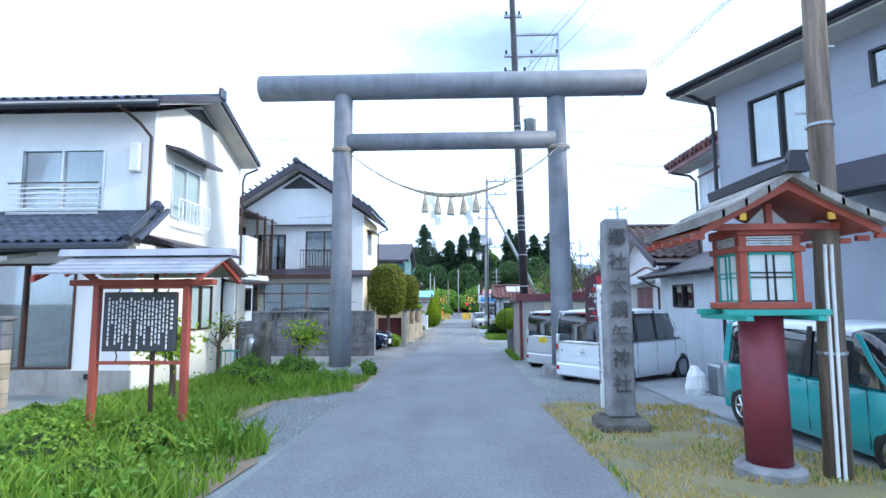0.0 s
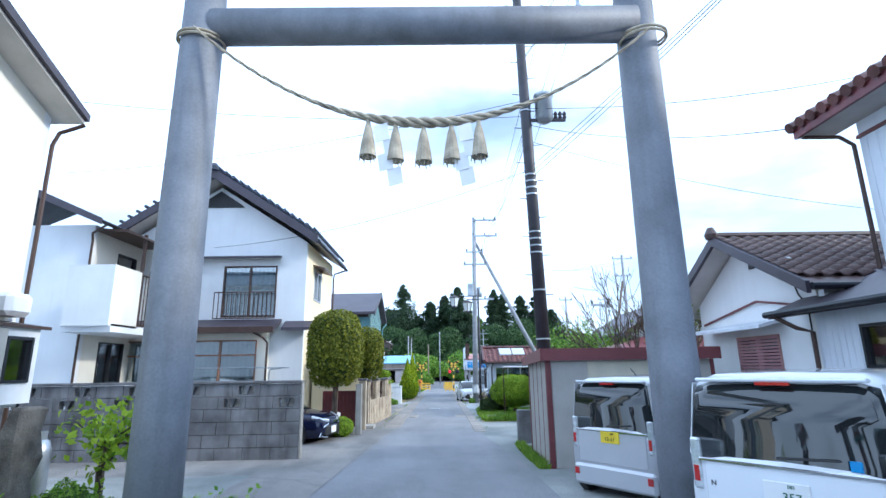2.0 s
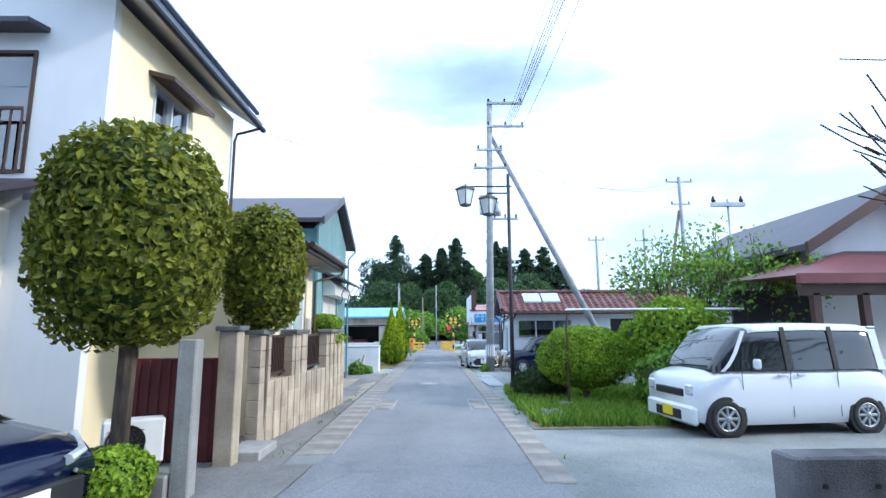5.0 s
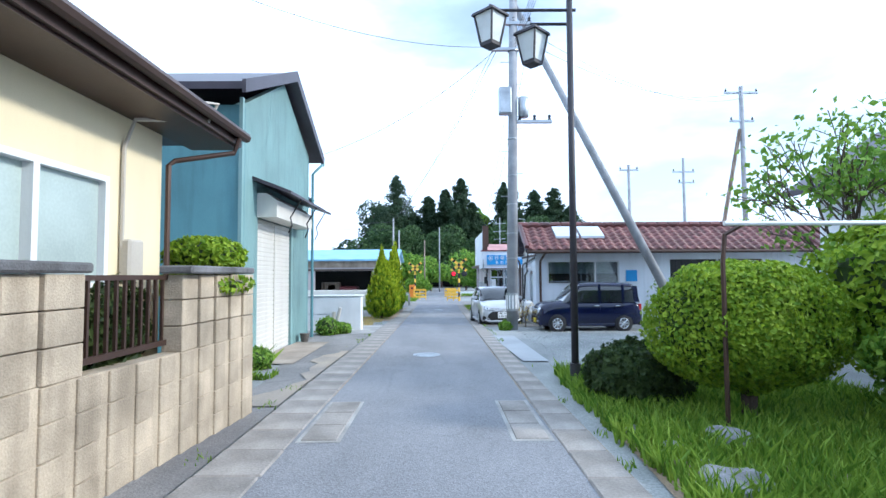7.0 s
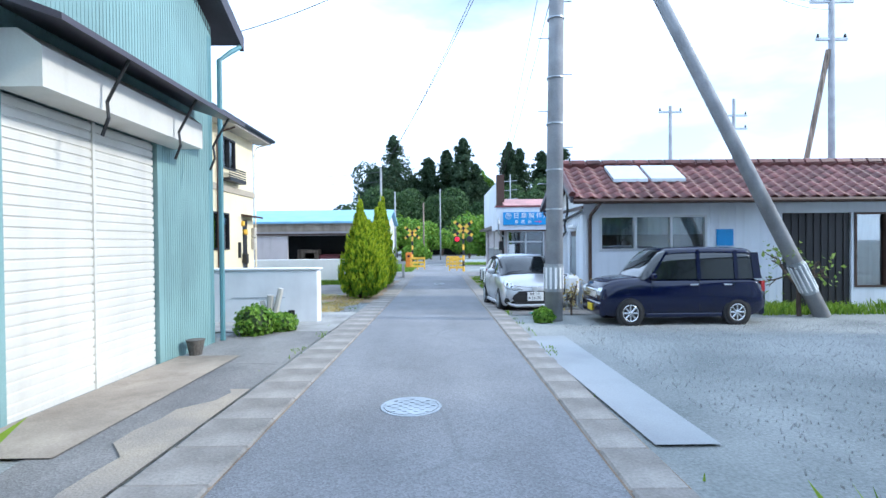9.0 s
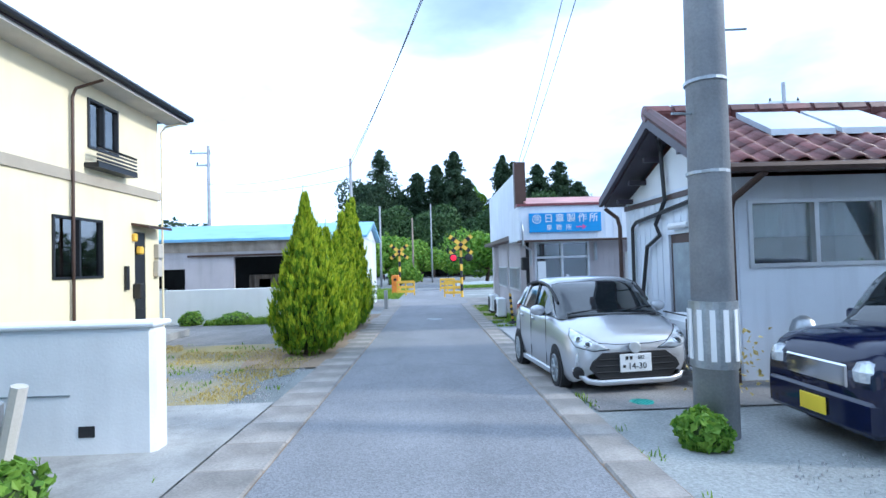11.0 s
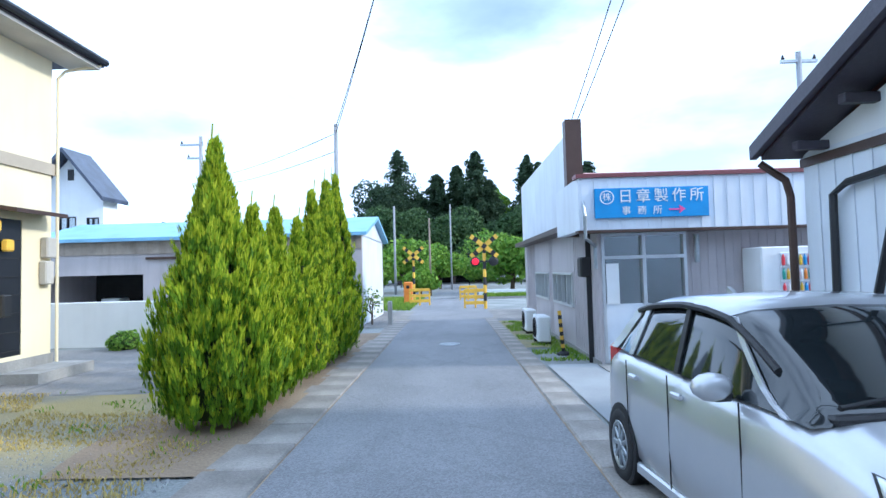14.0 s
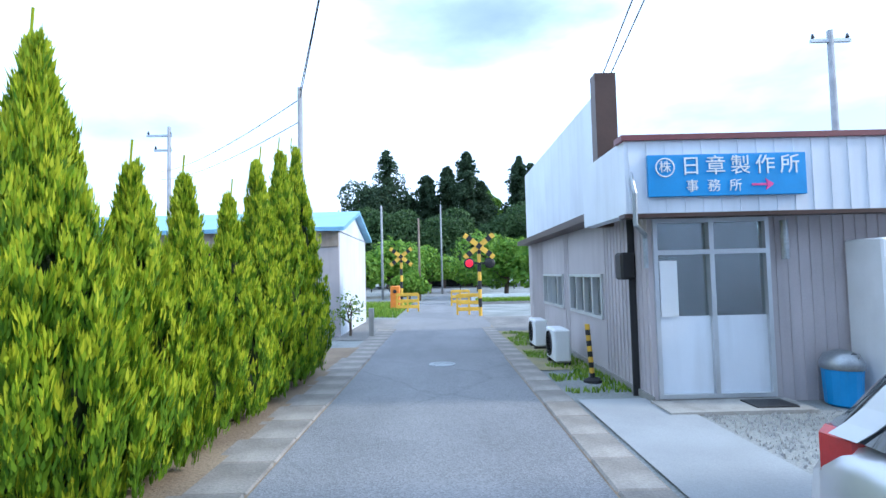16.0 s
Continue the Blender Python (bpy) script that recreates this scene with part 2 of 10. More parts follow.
SIDING_GREY = mat("grey_siding", (0.36, 0.38, 0.45), 0.7, var=0.05, scale=1.0, fine=120, bump=0.15, stain=0.08)
SIDING_WHITE = mat("white_metal_siding", (0.70, 0.74, 0.80), 0.5, var=0.05, scale=1.2, fine=90, bump=0.08, stain=0.18)
SIDING_MAUVE = mat("mauve_metal_siding", (0.48, 0.44, 0.45), 0.55, var=0.06, scale=1.2, fine=90, bump=0.08, stain=0.2)
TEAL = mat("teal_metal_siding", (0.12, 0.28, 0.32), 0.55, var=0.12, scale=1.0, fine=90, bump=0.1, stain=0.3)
# lighter copy of the teal: sun on the east side put into the colour
TEAL_SUNLIT = mat("sunlit_teal_metal_siding", (0.24, 0.38, 0.38), 0.55, var=0.10, scale=1.0, fine=90, bump=0.1, stain=0.25)
TILE_BLUE = mat("blue_black_roof_tile", (0.045, 0.055, 0.085), 0.32, var=0.2, scale=3, fine=60, bump=0.15, vary=0.3)
TILE_RED = mat("red_brown_roof_tile", (0.15, 0.055, 0.05), 0.42, var=0.25, scale=3, fine=60, bump=0.2, vary=0.35)
TILE_BROWN = mat("brown_roof_tile", (0.10, 0.062, 0.055), 0.45, var=0.2, scale=3, fine=50, bump=0.15, vary=0.2)
PINKSLAT = mat("pink_shutter", (0.42, 0.22, 0.24), 0.5, var=0.08)
ROOF_DARK = mat("dark_brown_roof_metal", (0.055, 0.045, 0.06), 0.45, var=0.15, scale=2, fine=50, bump=0.1)
ROOF_BLUE = mat("light_blue_roof_metal", (0.22, 0.44, 0.64), 0.45, var=0.08, scale=2, fine=50, bump=0.1)
ROOF_PINK = mat("faded_red_roof_metal", (0.50, 0.24, 0.22), 0.5, var=0.15, scale=2, fine=50, bump=0.1, stain=0.2)
SOFFIT = mat("soffit_board", (0.55, 0.52, 0.48), 0.8, var=0.06)
ALU = mat("aluminium_frame", (0.62, 0.64, 0.66), 0.35, 0.6, var=0.05, bump=0.03)
FRAME_DARK = mat("dark_window_frame", (0.02, 0.022, 0.028), 0.4, 0.3, var=0.1, bump=0.03)
FRAME_BROWN = mat("bronze_frame", (0.07, 0.04, 0.03), 0.45, 0.3, var=0.1, bump=0.03)
GLASS = glass_mat("window_glass", (0.72, 0.80, 0.82), 0.22)
FROST = mat("frosted_glass", (0.42, 0.50, 0.48), 0.18, var=0.08, scale=2, bump=0.02)
GLASS_DARK = glass_mat("tinted_glass", (0.10, 0.12, 0.13), 0.10)
CURTAIN = mat("net_curtain", (0.62, 0.66, 0.68), 0.9, var=0.12, scale=6, fine=90, bump=0.3, stretch=(6, 6, 0.4))
BLIND = mat("grey_blind", (0.30, 0.34, 0.36), 0.9, var=0.1, scale=6, fine=90, bump=0.1)
# near-black: the darkness of unlit interiors put into the colour
INSIDE = mat("dark_interior_shade", (0.03, 0.03, 0.032), 0.9, var=0.1)
TORII = mat("grey_painted_torii_steel", (0.21, 0.225, 0.26), 0.6, var=0.12, scale=2.5, fine=40, bump=0.08, stain=0.35)
STONE = mat("grey_granite", (0.30, 0.30, 0.31), 0.85, var=0.2, scale=5, fine=110, bump=0.6, stain=0.3)
STONE_DARK = mat("dark_rough_stone", (0.16, 0.145, 0.13), 0.9, var=0.3, scale=4, fine=60, bump=1.0)
STONE_CUT = mat("weathered_cut_stone", (0.155, 0.15, 0.145), 0.9, var=0.3, scale=4, fine=60, bump=1.0)
RED = mat("vermilion_paint", (0.36, 0.075, 0.045), 0.55, var=0.14, scale=4, fine=60, bump=0.12, stain=0.15)
MAROON = mat("maroon_painted_post", (0.19, 0.030, 0.045), 0.5, var=0.12, scale=4, fine=60, bump=0.1, stain=0.1)
GREENP = mat("turquoise_trim", (0.06, 0.36, 0.30), 0.5, var=0.1)
YELLOW = mat("yellow_paint", (0.78, 0.47, 0.05), 0.5, var=0.12)
ORANGE = mat("orange_paint", (0.80, 0.25, 0.03), 0.5, var=0.1)
BLACK = mat("black_plastic", (0.018, 0.018, 0.02), 0.5, var=0.1)
RUBBER = mat("tyre_rubber", (0.022, 0.022, 0.024), 0.85, var=0.15)
WHITEP = mat("white_paint", (0.78, 0.79, 0.80), 0.5, var=0.04, stain=0.08)
PAPER = mat("paper_pane", (0.66, 0.70, 0.70), 0.8, var=0.06, scale=5)
INK = mat("black_lettering", (0.02, 0.02, 0.022), 0.7, var=0.05)
REDINK = mat("red_lettering", (0.70, 0.04, 0.06), 0.6, var=0.05)
PINK = mat("magenta_arrow", (0.75, 0.08, 0.30), 0.6, var=0.05)
SIGNBLUE = mat("blue_sign_panel", (0.03, 0.27, 0.62), 0.4, var=0.06, bump=0.02)
BOARD = mat("dark_notice_board", (0.05, 0.05, 0.058), 0.6, var=0.12)
BOARD_BROWN = mat("dark_maroon_board", (0.075, 0.028, 0.035), 0.6, var=0.1)
WOODPOLE = mat("weathered_wood_pole", (0.29, 0.23, 0.18), 0.9, var=0.3, scale=3, fine=40, bump=0.8, stretch=(6, 6, 0.35), stain=0.5)
DARKPOLE = mat("dark_steel_pole", (0.045, 0.042, 0.05), 0.55, 0.2, var=0.15, bump=0.1)
CONCPOLE = mat("concrete_pole", (0.33, 0.34, 0.36), 0.85, var=0.12, scale=3, fine=60, bump=0.25, stain=0.25)
WIRE = mat("cable_sheath", (0.03, 0.03, 0.035), 0.6, var=0.05, bump=0)
METAL = mat("galvanised_metal", (0.42, 0.45, 0.48), 0.4, 0.8, var=0.15, bump=0.05)
STRAW = mat("straw_rope", (0.48, 0.42, 0.32), 0.9, var=0.2, scale=8, fine=120, bump=0.6)
BARK = mat("bark", (0.11, 0.08, 0.06), 0.9, var=0.3, scale=6, fine=50, bump=1.0, stretch=(3, 3, 0.5))
SHUTTER = mat("white_roller_shutter", (0.66, 0.64, 0.59), 0.45, var=0.05, scale=1.2, fine=60, bump=0.05, stain=0.15)
REDWOOD = mat("dark_red_timber", (0.13, 0.025, 0.025), 0.6, var=0.15)
PVC = mat("beige_meter_box", (0.50, 0.46, 0.40), 0.5, var=0.06)
ZINC = mat("zinc_sheet_roof", (0.42, 0.42, 0.47), 0.4, 0.5, var=0.12, stain=0.2)
SHINGLE = mat("wood_shingle", (0.30, 0.28, 0.26), 0.85, var=0.25, scale=5, fine=60, bump=0.5, vary=0.3)
CREAMPANEL = mat("cream_shed_panel", (0.62, 0.58, 0.46), 0.5, var=0.05, stain=0.12)
GREYPANEL = mat("pale_grey_shed_panel", (0.46, 0.44, 0.41), 0.5, var=0.05, stain=0.12)
SHEDRED = mat("maroon_shed_trim", (0.17, 0.045, 0.05), 0.45, var=0.1)
SOLAR = mat("solar_heater_glass", (0.55, 0.60, 0.66), 0.12, var=0.04, bump=0)
# blue-grey base colour: distance haze painted onto the wooded hills
HILL = mat("haze_tinted_hill", (0.22, 0.30, 0.36), 0.95, var=0.12, scale=0.05)
PAINT_WHITE = mat("white_car_paint", (0.76, 0.79, 0.84), 0.28, var=0.01, bump=0, coat=1.0)
PAINT_SILVER = mat("silver_car_paint", (0.56, 0.57, 0.60), 0.30, 0.55, var=0.02, bump=0, coat=1.0)
PAINT_GREY = mat("warm_silver_car_paint", (0.60, 0.61, 0.65), 0.32, 0.35, var=0.02, bump=0, coat=1.0)
PAINT_NAVY = mat("navy_car_paint", (0.003, 0.006, 0.032), 0.12, 0.0, var=0.03, bump=0, coat=0.15)
PAINT_TEAL = mat("turquoise_car_paint", (0.05, 0.40, 0.42), 0.28, 0.1, var=0.02, bump=0, coat=1.0)
CARGLASS = mat("car_window_glass", (0.012, 0.016, 0.018), 0.05, var=0.05, bump=0, coat=1.0)
LAMPGLASS = mat("headlamp_glass", (0.70, 0.74, 0.78), 0.08, 0.35, var=0.15, scale=20, bump=0, coat=1.0)
TAIL = mat("red_tail_lamp", (0.45, 0.015, 0.015), 0.15, var=0.1, bump=0, coat=1.0)
PLATE_Y = mat("yellow_number_plate", (0.80, 0.60, 0.03), 0.5, var=0.04)
CHROME = mat("chrome", (0.70, 0.71, 0.73), 0.12, 1.0, var=0.04, bump=0)
REDSIG = glow_mat("red_signal_lens", (0.85, 0.01, 0.03), 0.7)
LF_GRASS = leaf_mat("grass_blades", (0.09, 0.20, 0.02), (0.32, 0.45, 0.06))
LF_DRY = leaf_mat("dry_grass_blades", (0.44, 0.34, 0.10), (0.62, 0.50, 0.20))
LF_TOPI = leaf_mat("bright_bush_leaves", (0.13, 0.25, 0.018), (0.36, 0.48, 0.035))
LF_YEW = leaf_mat("olive_yew_leaves", (0.075, 0.10, 0.012), (0.27, 0.28, 0.03))
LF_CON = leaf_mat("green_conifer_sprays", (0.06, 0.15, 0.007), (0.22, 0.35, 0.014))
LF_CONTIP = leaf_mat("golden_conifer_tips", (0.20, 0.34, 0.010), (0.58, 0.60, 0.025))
# near-black that paints the shade deep in the conifers
LF_DEEP = leaf_mat("painted_inner_shade", (0.012, 0.022, 0.006), (0.03, 0.05, 0.012))
# dark shrub leaves, also the painted shade inside every bush
LF_DARK = leaf_mat("dark_leaves_and_inner_shade", (0.025, 0.05, 0.018), (0.08, 0.12, 0.035))
LF_CEDAR = leaf_mat("cedar_foliage", (0.028, 0.055, 0.032), (0.075, 0.12, 0.06))
LF_WOOD = leaf_mat("wood_edge_leaves", (0.035, 0.075, 0.03), (0.10, 0.17, 0.06))
LF_FRESH = leaf_mat("fresh_tree_leaves", (0.09, 0.21, 0.028), (0.26, 0.41, 0.055))
LF_SPRING = leaf_mat("pale_spring_leaves", (0.13, 0.22, 0.04), (0.30, 0.40, 0.10))


# ---- building helpers ----
from mathutils.bvhtree import BVHTree

ORIGIN = {}
rng = np.random.default_rng(7)


def G(y):
    """Height of the ground along the street."""
    return float(np.interp(y, (-3, 0, 3, 7, 10, 13, 15.5, 20, 25, 34, 60), (0.0, -0.03, -0.11, -0.30, -0.45, -0.56, -0.60, -0.555, -0.587, -0.72, -0.98)))


def thing(name, at, label, category, group="", kind=""):
    ob = new(name)
    ob.location = at
    ob.empty_display_size = 0.1
    ORIGIN[ob] = Vector(at)
    return tagged(ob, label, category, group, kind)


def finish(name, me, material, parent=None, label=""):
    me.materials.append(material)
    ob = new(name, me)
    if parent is not None:
        o = ORIGIN[parent]
        me.transform(Matrix.Translation(-o))
        ob.parent = parent
        ORIGIN[ob] = o
    else:
        ORIGIN[ob] = Vector((0, 0, 0))
    if label:
        ob["label"] = label
    return ob


def part(name, bm, material, parent=None, label="", smooth=False):
    me = bpy.data.meshes.new(name)
    bmesh.ops.recalc_face_normals(bm, faces=bm.faces)
    if smooth:
        for f in bm.faces:
            f.smooth = True
    bm.to_mesh(me)
    bm.free()
    return finish(name, me, material, parent, label)


def raw(name, verts, faces, material, parent=None, label="", smooth=False):
    me = bpy.data.meshes.new(name)
    me.from_pydata([tuple(v) for v in verts], [], [tuple(f) for f in faces])
    if smooth:
        me.polygons.foreach_set("use_smooth", [True] * len(me.polygons))
    return finish(name, me, material, parent, label)


def box(bm, x0, y0, z0, x1, y1, z1, bevel=0.0):
    b = bmesh.new() if bevel else bm
    vs = [b.verts.new((x, y, z)) for z in (z0, z1) for x, y in ((x0, y0), (x1, y0), (x1, y1), (x0, y1))]
    for q in ((3, 2, 1, 0), (4, 5, 6, 7), (0, 1, 5, 4), (1, 2, 6, 5), (2, 3, 7, 6), (3, 0, 4, 7)):
        b.faces.new([vs[i] for i in q])
    if bevel:
        bmesh.ops.bevel(b, geom=b.edges[:], offset=bevel, segments=1, affect="EDGES")
        me = bpy.data.meshes.new("tmp")
        b.to_mesh(me)
        b.free()
        bm.from_mesh(me)
        bpy.data.meshes.remove(me)
    return bm


def B(*a, bevel=0.0):
    return box(bmesh.new(), *a, bevel=bevel)


def cyl(bm, a, b, ra, rb=None, n=12):
    rb = ra if rb is None else rb
    a, b = Vector(a), Vector(b)
    d = (b - a).normalized()
    u = d.orthogonal().normalized()
    v = d.cross(u)
    rings = []
    for p, r in ((a, ra), (b, rb)):
        rings.append([bm.verts.new(p + (u * math.cos(2 * math.pi * i / n) + v * math.sin(2 * math.pi * i / n)) * r) for i in range(n)])
    for i in range(n):
        bm.faces.new((rings[0][i], rings[0][(i + 1) % n], rings[1][(i + 1) % n], rings[1][i]))
    bm.faces.new(rings[0][::-1])
    bm.faces.new(rings[1])
    return bm


def C(a, b, ra, rb=None, n=12):
    return cyl(bmesh.new(), a, b, ra, rb, n)


def tube(bm, pts, r, n=6):
    """A round bar or cable along points."""
    pts = [Vector(p) for p in pts]
    rings, u = [], None
    for i, p in enumerate(pts):
        d = (pts[min(i + 1, len(pts) - 1)] - pts[max(i - 1, 0)]).normalized()
        u = d.orthogonal().normalized() if u is None else (u - d * u.dot(d)).normalized()
        v = d.cross(u)
        rings.append([bm.verts.new(p + (u * math.cos(2 * math.pi * k / n) + v * math.sin(2 * math.pi * k / n)) * r) for k in range(n)])
    for a, b in zip(rings, rings[1:]):
        for k in range(n):
            bm.faces.new((a[k], a[(k + 1) % n], b[(k + 1) % n], b[k]))
    bm.faces.new(rings[0][::-1])
    bm.faces.new(rings[-1])
    return bm


def lathe(bm, at, prof, n=16):
    """A turned shape: prof holds radius and height."""
    at = Vector(at)
    rings = [[bm.verts.new(at + Vector((r * math.cos(2 * math.pi * k / n), r * math.sin(2 * math.pi * k / n), z))) for k in range(n)] for r, z in prof]
    for a, b in zip(rings, rings[1:]):
        for k in range(n):
            bm.faces.new((a[k], a[(k + 1) % n], b[(k + 1) % n], b[k]))
    bm.faces.new(rings[0][::-1])
    bm.faces.new(rings[-1])
    return bm


def prism(bm, axis, c0, c1, poly):
    """A polygon drawn in (y, z), (x, z) or (x, y), drawn out along the axis x, y or z."""
    def at(c, p):
        return (c, p[0], p[1]) if axis == "x" else (p[0], c, p[1]) if axis == "y" else (p[0], p[1], c)
    a = [bm.verts.new(at(c0, p)) for p in poly]
    b = [bm.verts.new(at(c1, p)) for p in poly]
    k = len(poly)
    for i in range(k):
        bm.faces.new((a[i], a[(i + 1) % k], b[(i + 1) % k], b[i]))
    bm.faces.new(a[::-1])
    bm.faces.new(b)
    return bm


def wall(bm, axis, c0, c1, u0, u1, z0, z1, holes=()):
    """A wall that spans x or y (axis), between c0 and c1 across, with openings (u0, u1, z0, z1) through it; one closed skin."""
    us = sorted({u0, u1, *[h[0] for h in holes], *[h[1] for h in holes]})
    zs = sorted({z0, z1, *[h[2] for h in holes], *[h[3] for h in holes]})
    us, zs = [u for u in us if u0 <= u <= u1], [z for z in zs if z0 <= z <= z1]
    seen, quads = {}, {}

    def corner(u, c, z):
        key = (round(u, 5), round(c, 5), round(z, 5))
        if key not in seen:
            seen[key] = bm.verts.new((u, c, z) if axis == "x" else (c, u, z))
        return seen[key]

    for a, b in zip(us, us[1:]):
        for lo, hi in zip(zs, zs[1:]):
            m, k = (a + b) / 2, (lo + hi) / 2
            if any(h[0] < m < h[1] and h[2] < k < h[3] for h in holes):
                continue
            v = [corner(u, c, z) for z in (lo, hi) for u, c in ((a, c0), (b, c0), (b, c1), (a, c1))]
            for q in ((3, 2, 1, 0), (4, 5, 6, 7), (0, 1, 5, 4), (1, 2, 6, 5), (2, 3, 7, 6), (3, 0, 4, 7)):
                f = [v[i] for i in q]
                key = frozenset(f)
                if key in quads:
                    quads[key] = None
                else:
                    quads[key] = f
    for f in quads.values():
        if f:
            bm.faces.new(f)
    return bm


def obox(bm, axis, c0, c1, u0, u1, z0, z1, bevel=0.0):
    if axis == "x":
        return box(bm, u0, min(c0, c1), z0, u1, max(c0, c1), z1, bevel)
    return box(bm, min(c0, c1), u0, z0, max(c0, c1), u1, z1, bevel)


def window(parent, axis, c, out, u0, u1, z0, z1, n=2, frame=None, curtain=None, cover=1.0, glass=None, label="", bar=0.0, name="window"):
    """A framed window in an opening; out is the side (+1 or -1) that faces outdoors."""
    frame = frame or ALU
    w = 0.035
    step = (u1 - u0) / n
    holes = []
    for i in range(n):
        a = u0 + w if i == 0 else u0 + i * step + 0.02
        b = u1 - w if i == n - 1 else u0 + (i + 1) * step - 0.02
        holes += [(a, b, z0 + w, bar - 0.02), (a, b, bar + 0.02, z1 - w)] if bar else [(a, b, z0 + w, z1 - w)]
    k0, k1 = sorted((c + out * 0.025, c - out * 0.06))
    bm = wall(bmesh.new(), axis, k0, k1, u0, u1, z0, z1, holes)
    ob = part(name, bm, frame, parent, label)
    for i in range(n):
        k = c - out * (0.02 if i % 2 else 0.035)
        part("pane", obox(bmesh.new(), axis, k, k - out * 0.006, u0 + i * step + 0.012, u0 + (i + 1) * step - 0.012, z0 + w * 0.7, z1 - w * 0.7), glass or GLASS, ob).visible_shadow = False
    k = c - out * 0.11
    if curtain:
        bm = bmesh.new()
        m = max(8, int((u1 - u0) * 26))
        lo = z1 - (z1 - z0) * cover
        pts = [(u0 + (u1 - u0) * i / m, k + 0.014 * math.sin(i * 1.9)) for i in range(m + 1)]
        for (ua, ka), (ub, kb) in zip(pts, pts[1:]):
            q = [(ua, ka, lo), (ub, kb, lo), (ub, kb, z1), (ua, ka, z1)]
            bm.faces.new([bm.verts.new((a, b, z) if axis == "x" else (b, a, z)) for a, b, z in q])
        part("curtain", bm, curtain, ob, "pale curtain behind the glass")
    # added sheet close behind the glass, black for the unlit room
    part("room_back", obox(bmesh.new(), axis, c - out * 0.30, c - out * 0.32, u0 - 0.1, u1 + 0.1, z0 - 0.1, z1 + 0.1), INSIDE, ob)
    return ob


def slab_roof(parent, corners, th, material, name="roof", label=""):
    """A roof slab from its four upper corners."""
    bm = bmesh.new()
    top = [bm.verts.new(p) for p in corners]
    low = [bm.verts.new((p[0], p[1], p[2] - th)) for p in corners]
    bm.faces.new(top)
    bm.faces.new(low[::-1])
    for i in range(4):
        bm.faces.new((top[i], low[i], low[(i + 1) % 4], top[(i + 1) % 4]))
    return part(name, bm, material, parent, label)


def tile_mesh(name, w, d, mat_):
    """One pantile: a wave across w, falling along d, with a thick lower edge."""
    vs, fs = [], []
    n = 6
    for j, (s, z) in enumerate(((0, 0.0), (d, 0.012))):
        for i in range(n + 1):
            a = i / n
            vs.append((a * w, -s, z + 0.022 * math.sin(a * 2 * math.pi) * w / 0.2))
    for i in range(n):
        fs.append((i, i + 1, n + 2 + i, n + 1 + i))
    k = len(vs)
    for i in range(n + 1):
        x, y, z = vs[n + 1 + i]
        vs.append((x, y, z - 0.022))
    for i in range(n):
        fs.append((n + 1 + i, n + 2 + i, k + i + 1, k + i))
    me = bpy.data.meshes.new(name)
    me.from_pydata(vs, [], fs)
    me.polygons.foreach_set("use_smooth", [True] * len(me.polygons))
    me.materials.append(mat_)
    return me


def lay_tiles(parent, me, start, along, down, nu, ns, w, d):
    """Tiles as pieces, from the upper corner: nu along the ridge, ns down the slope."""
    along, down = Vector(along).normalized(), Vector(down).normalized()
    turn = Matrix((along, -down, along.cross(-down))).transposed().to_4x4()
    o = ORIGIN[parent]
    for j in range(ns):
        for i in range(nu):
            ob = new("roof_tile", me)
            ob.parent = parent
            jig = Matrix.Rotation((noise.noise((i * 3.1, j * 2.7, 1.5))) * 0.02, 4, "Z")
            ob.matrix_basis = Matrix.Translation(Vector(start) - o + along * (i * w) + down * (j * d * 0.92) + Vector((0, 0, 0.012))) @ turn @ jig


def leaf_cloud(name, pts, nrm, size, material, parent=None, label="", tilt=0.6, long=1.6):
    """Many small leaves: a bent diamond at each point, facing about the normal."""
    n = len(pts)
    r = rng.normal(size=(n, 3)) * tilt + nrm
    r /= np.linalg.norm(r, axis=1)[:, None] + 1e-9
    h = rng.normal(size=(n, 3))
    u = np.cross(r, h)
    u /= np.linalg.norm(u, axis=1)[:, None] + 1e-9
    v = np.cross(r, u)
    s = size * rng.uniform(0.6, 1.3, n)[:, None]
    vs = np.empty((n, 4, 3))
    vs[:, 0], vs[:, 2] = pts - u * s * long * 0.5, pts + u * s * long * 0.5
    vs[:, 1], vs[:, 3] = pts + v * s * 0.5 + r * s * 0.15, pts - v * s * 0.5 + r * s * 0.15
    return raw(name, vs.reshape(-1, 3), np.arange(4 * n).reshape(-1, 4), material, parent, label)


def blades(name, pts, height, material, parent=None, label="", width=0.012, lean=0.35):
    """Grass: a thin bent blade at each point."""
    n = len(pts)
    a = rng.uniform(0, 2 * math.pi, n)
    w = np.stack([np.cos(a), np.sin(a), np.zeros(n)], 1) * width
    h = height * rng.uniform(0.45, 1.15, n)
    d = rng.normal(size=(n, 2)) * lean * h[:, None]
    tip = pts + np.stack([d[:, 0], d[:, 1], h], 1)
    mid = pts + np.stack([d[:, 0] * 0.35, d[:, 1] * 0.35, h * 0.6], 1)
    vs = np.stack([pts - w, pts + w, mid + w * 0.7, tip, mid - w * 0.7], 1).reshape(-1, 3)
    return raw(name, vs, np.arange(5 * n).reshape(-1, 5), material, parent, label)


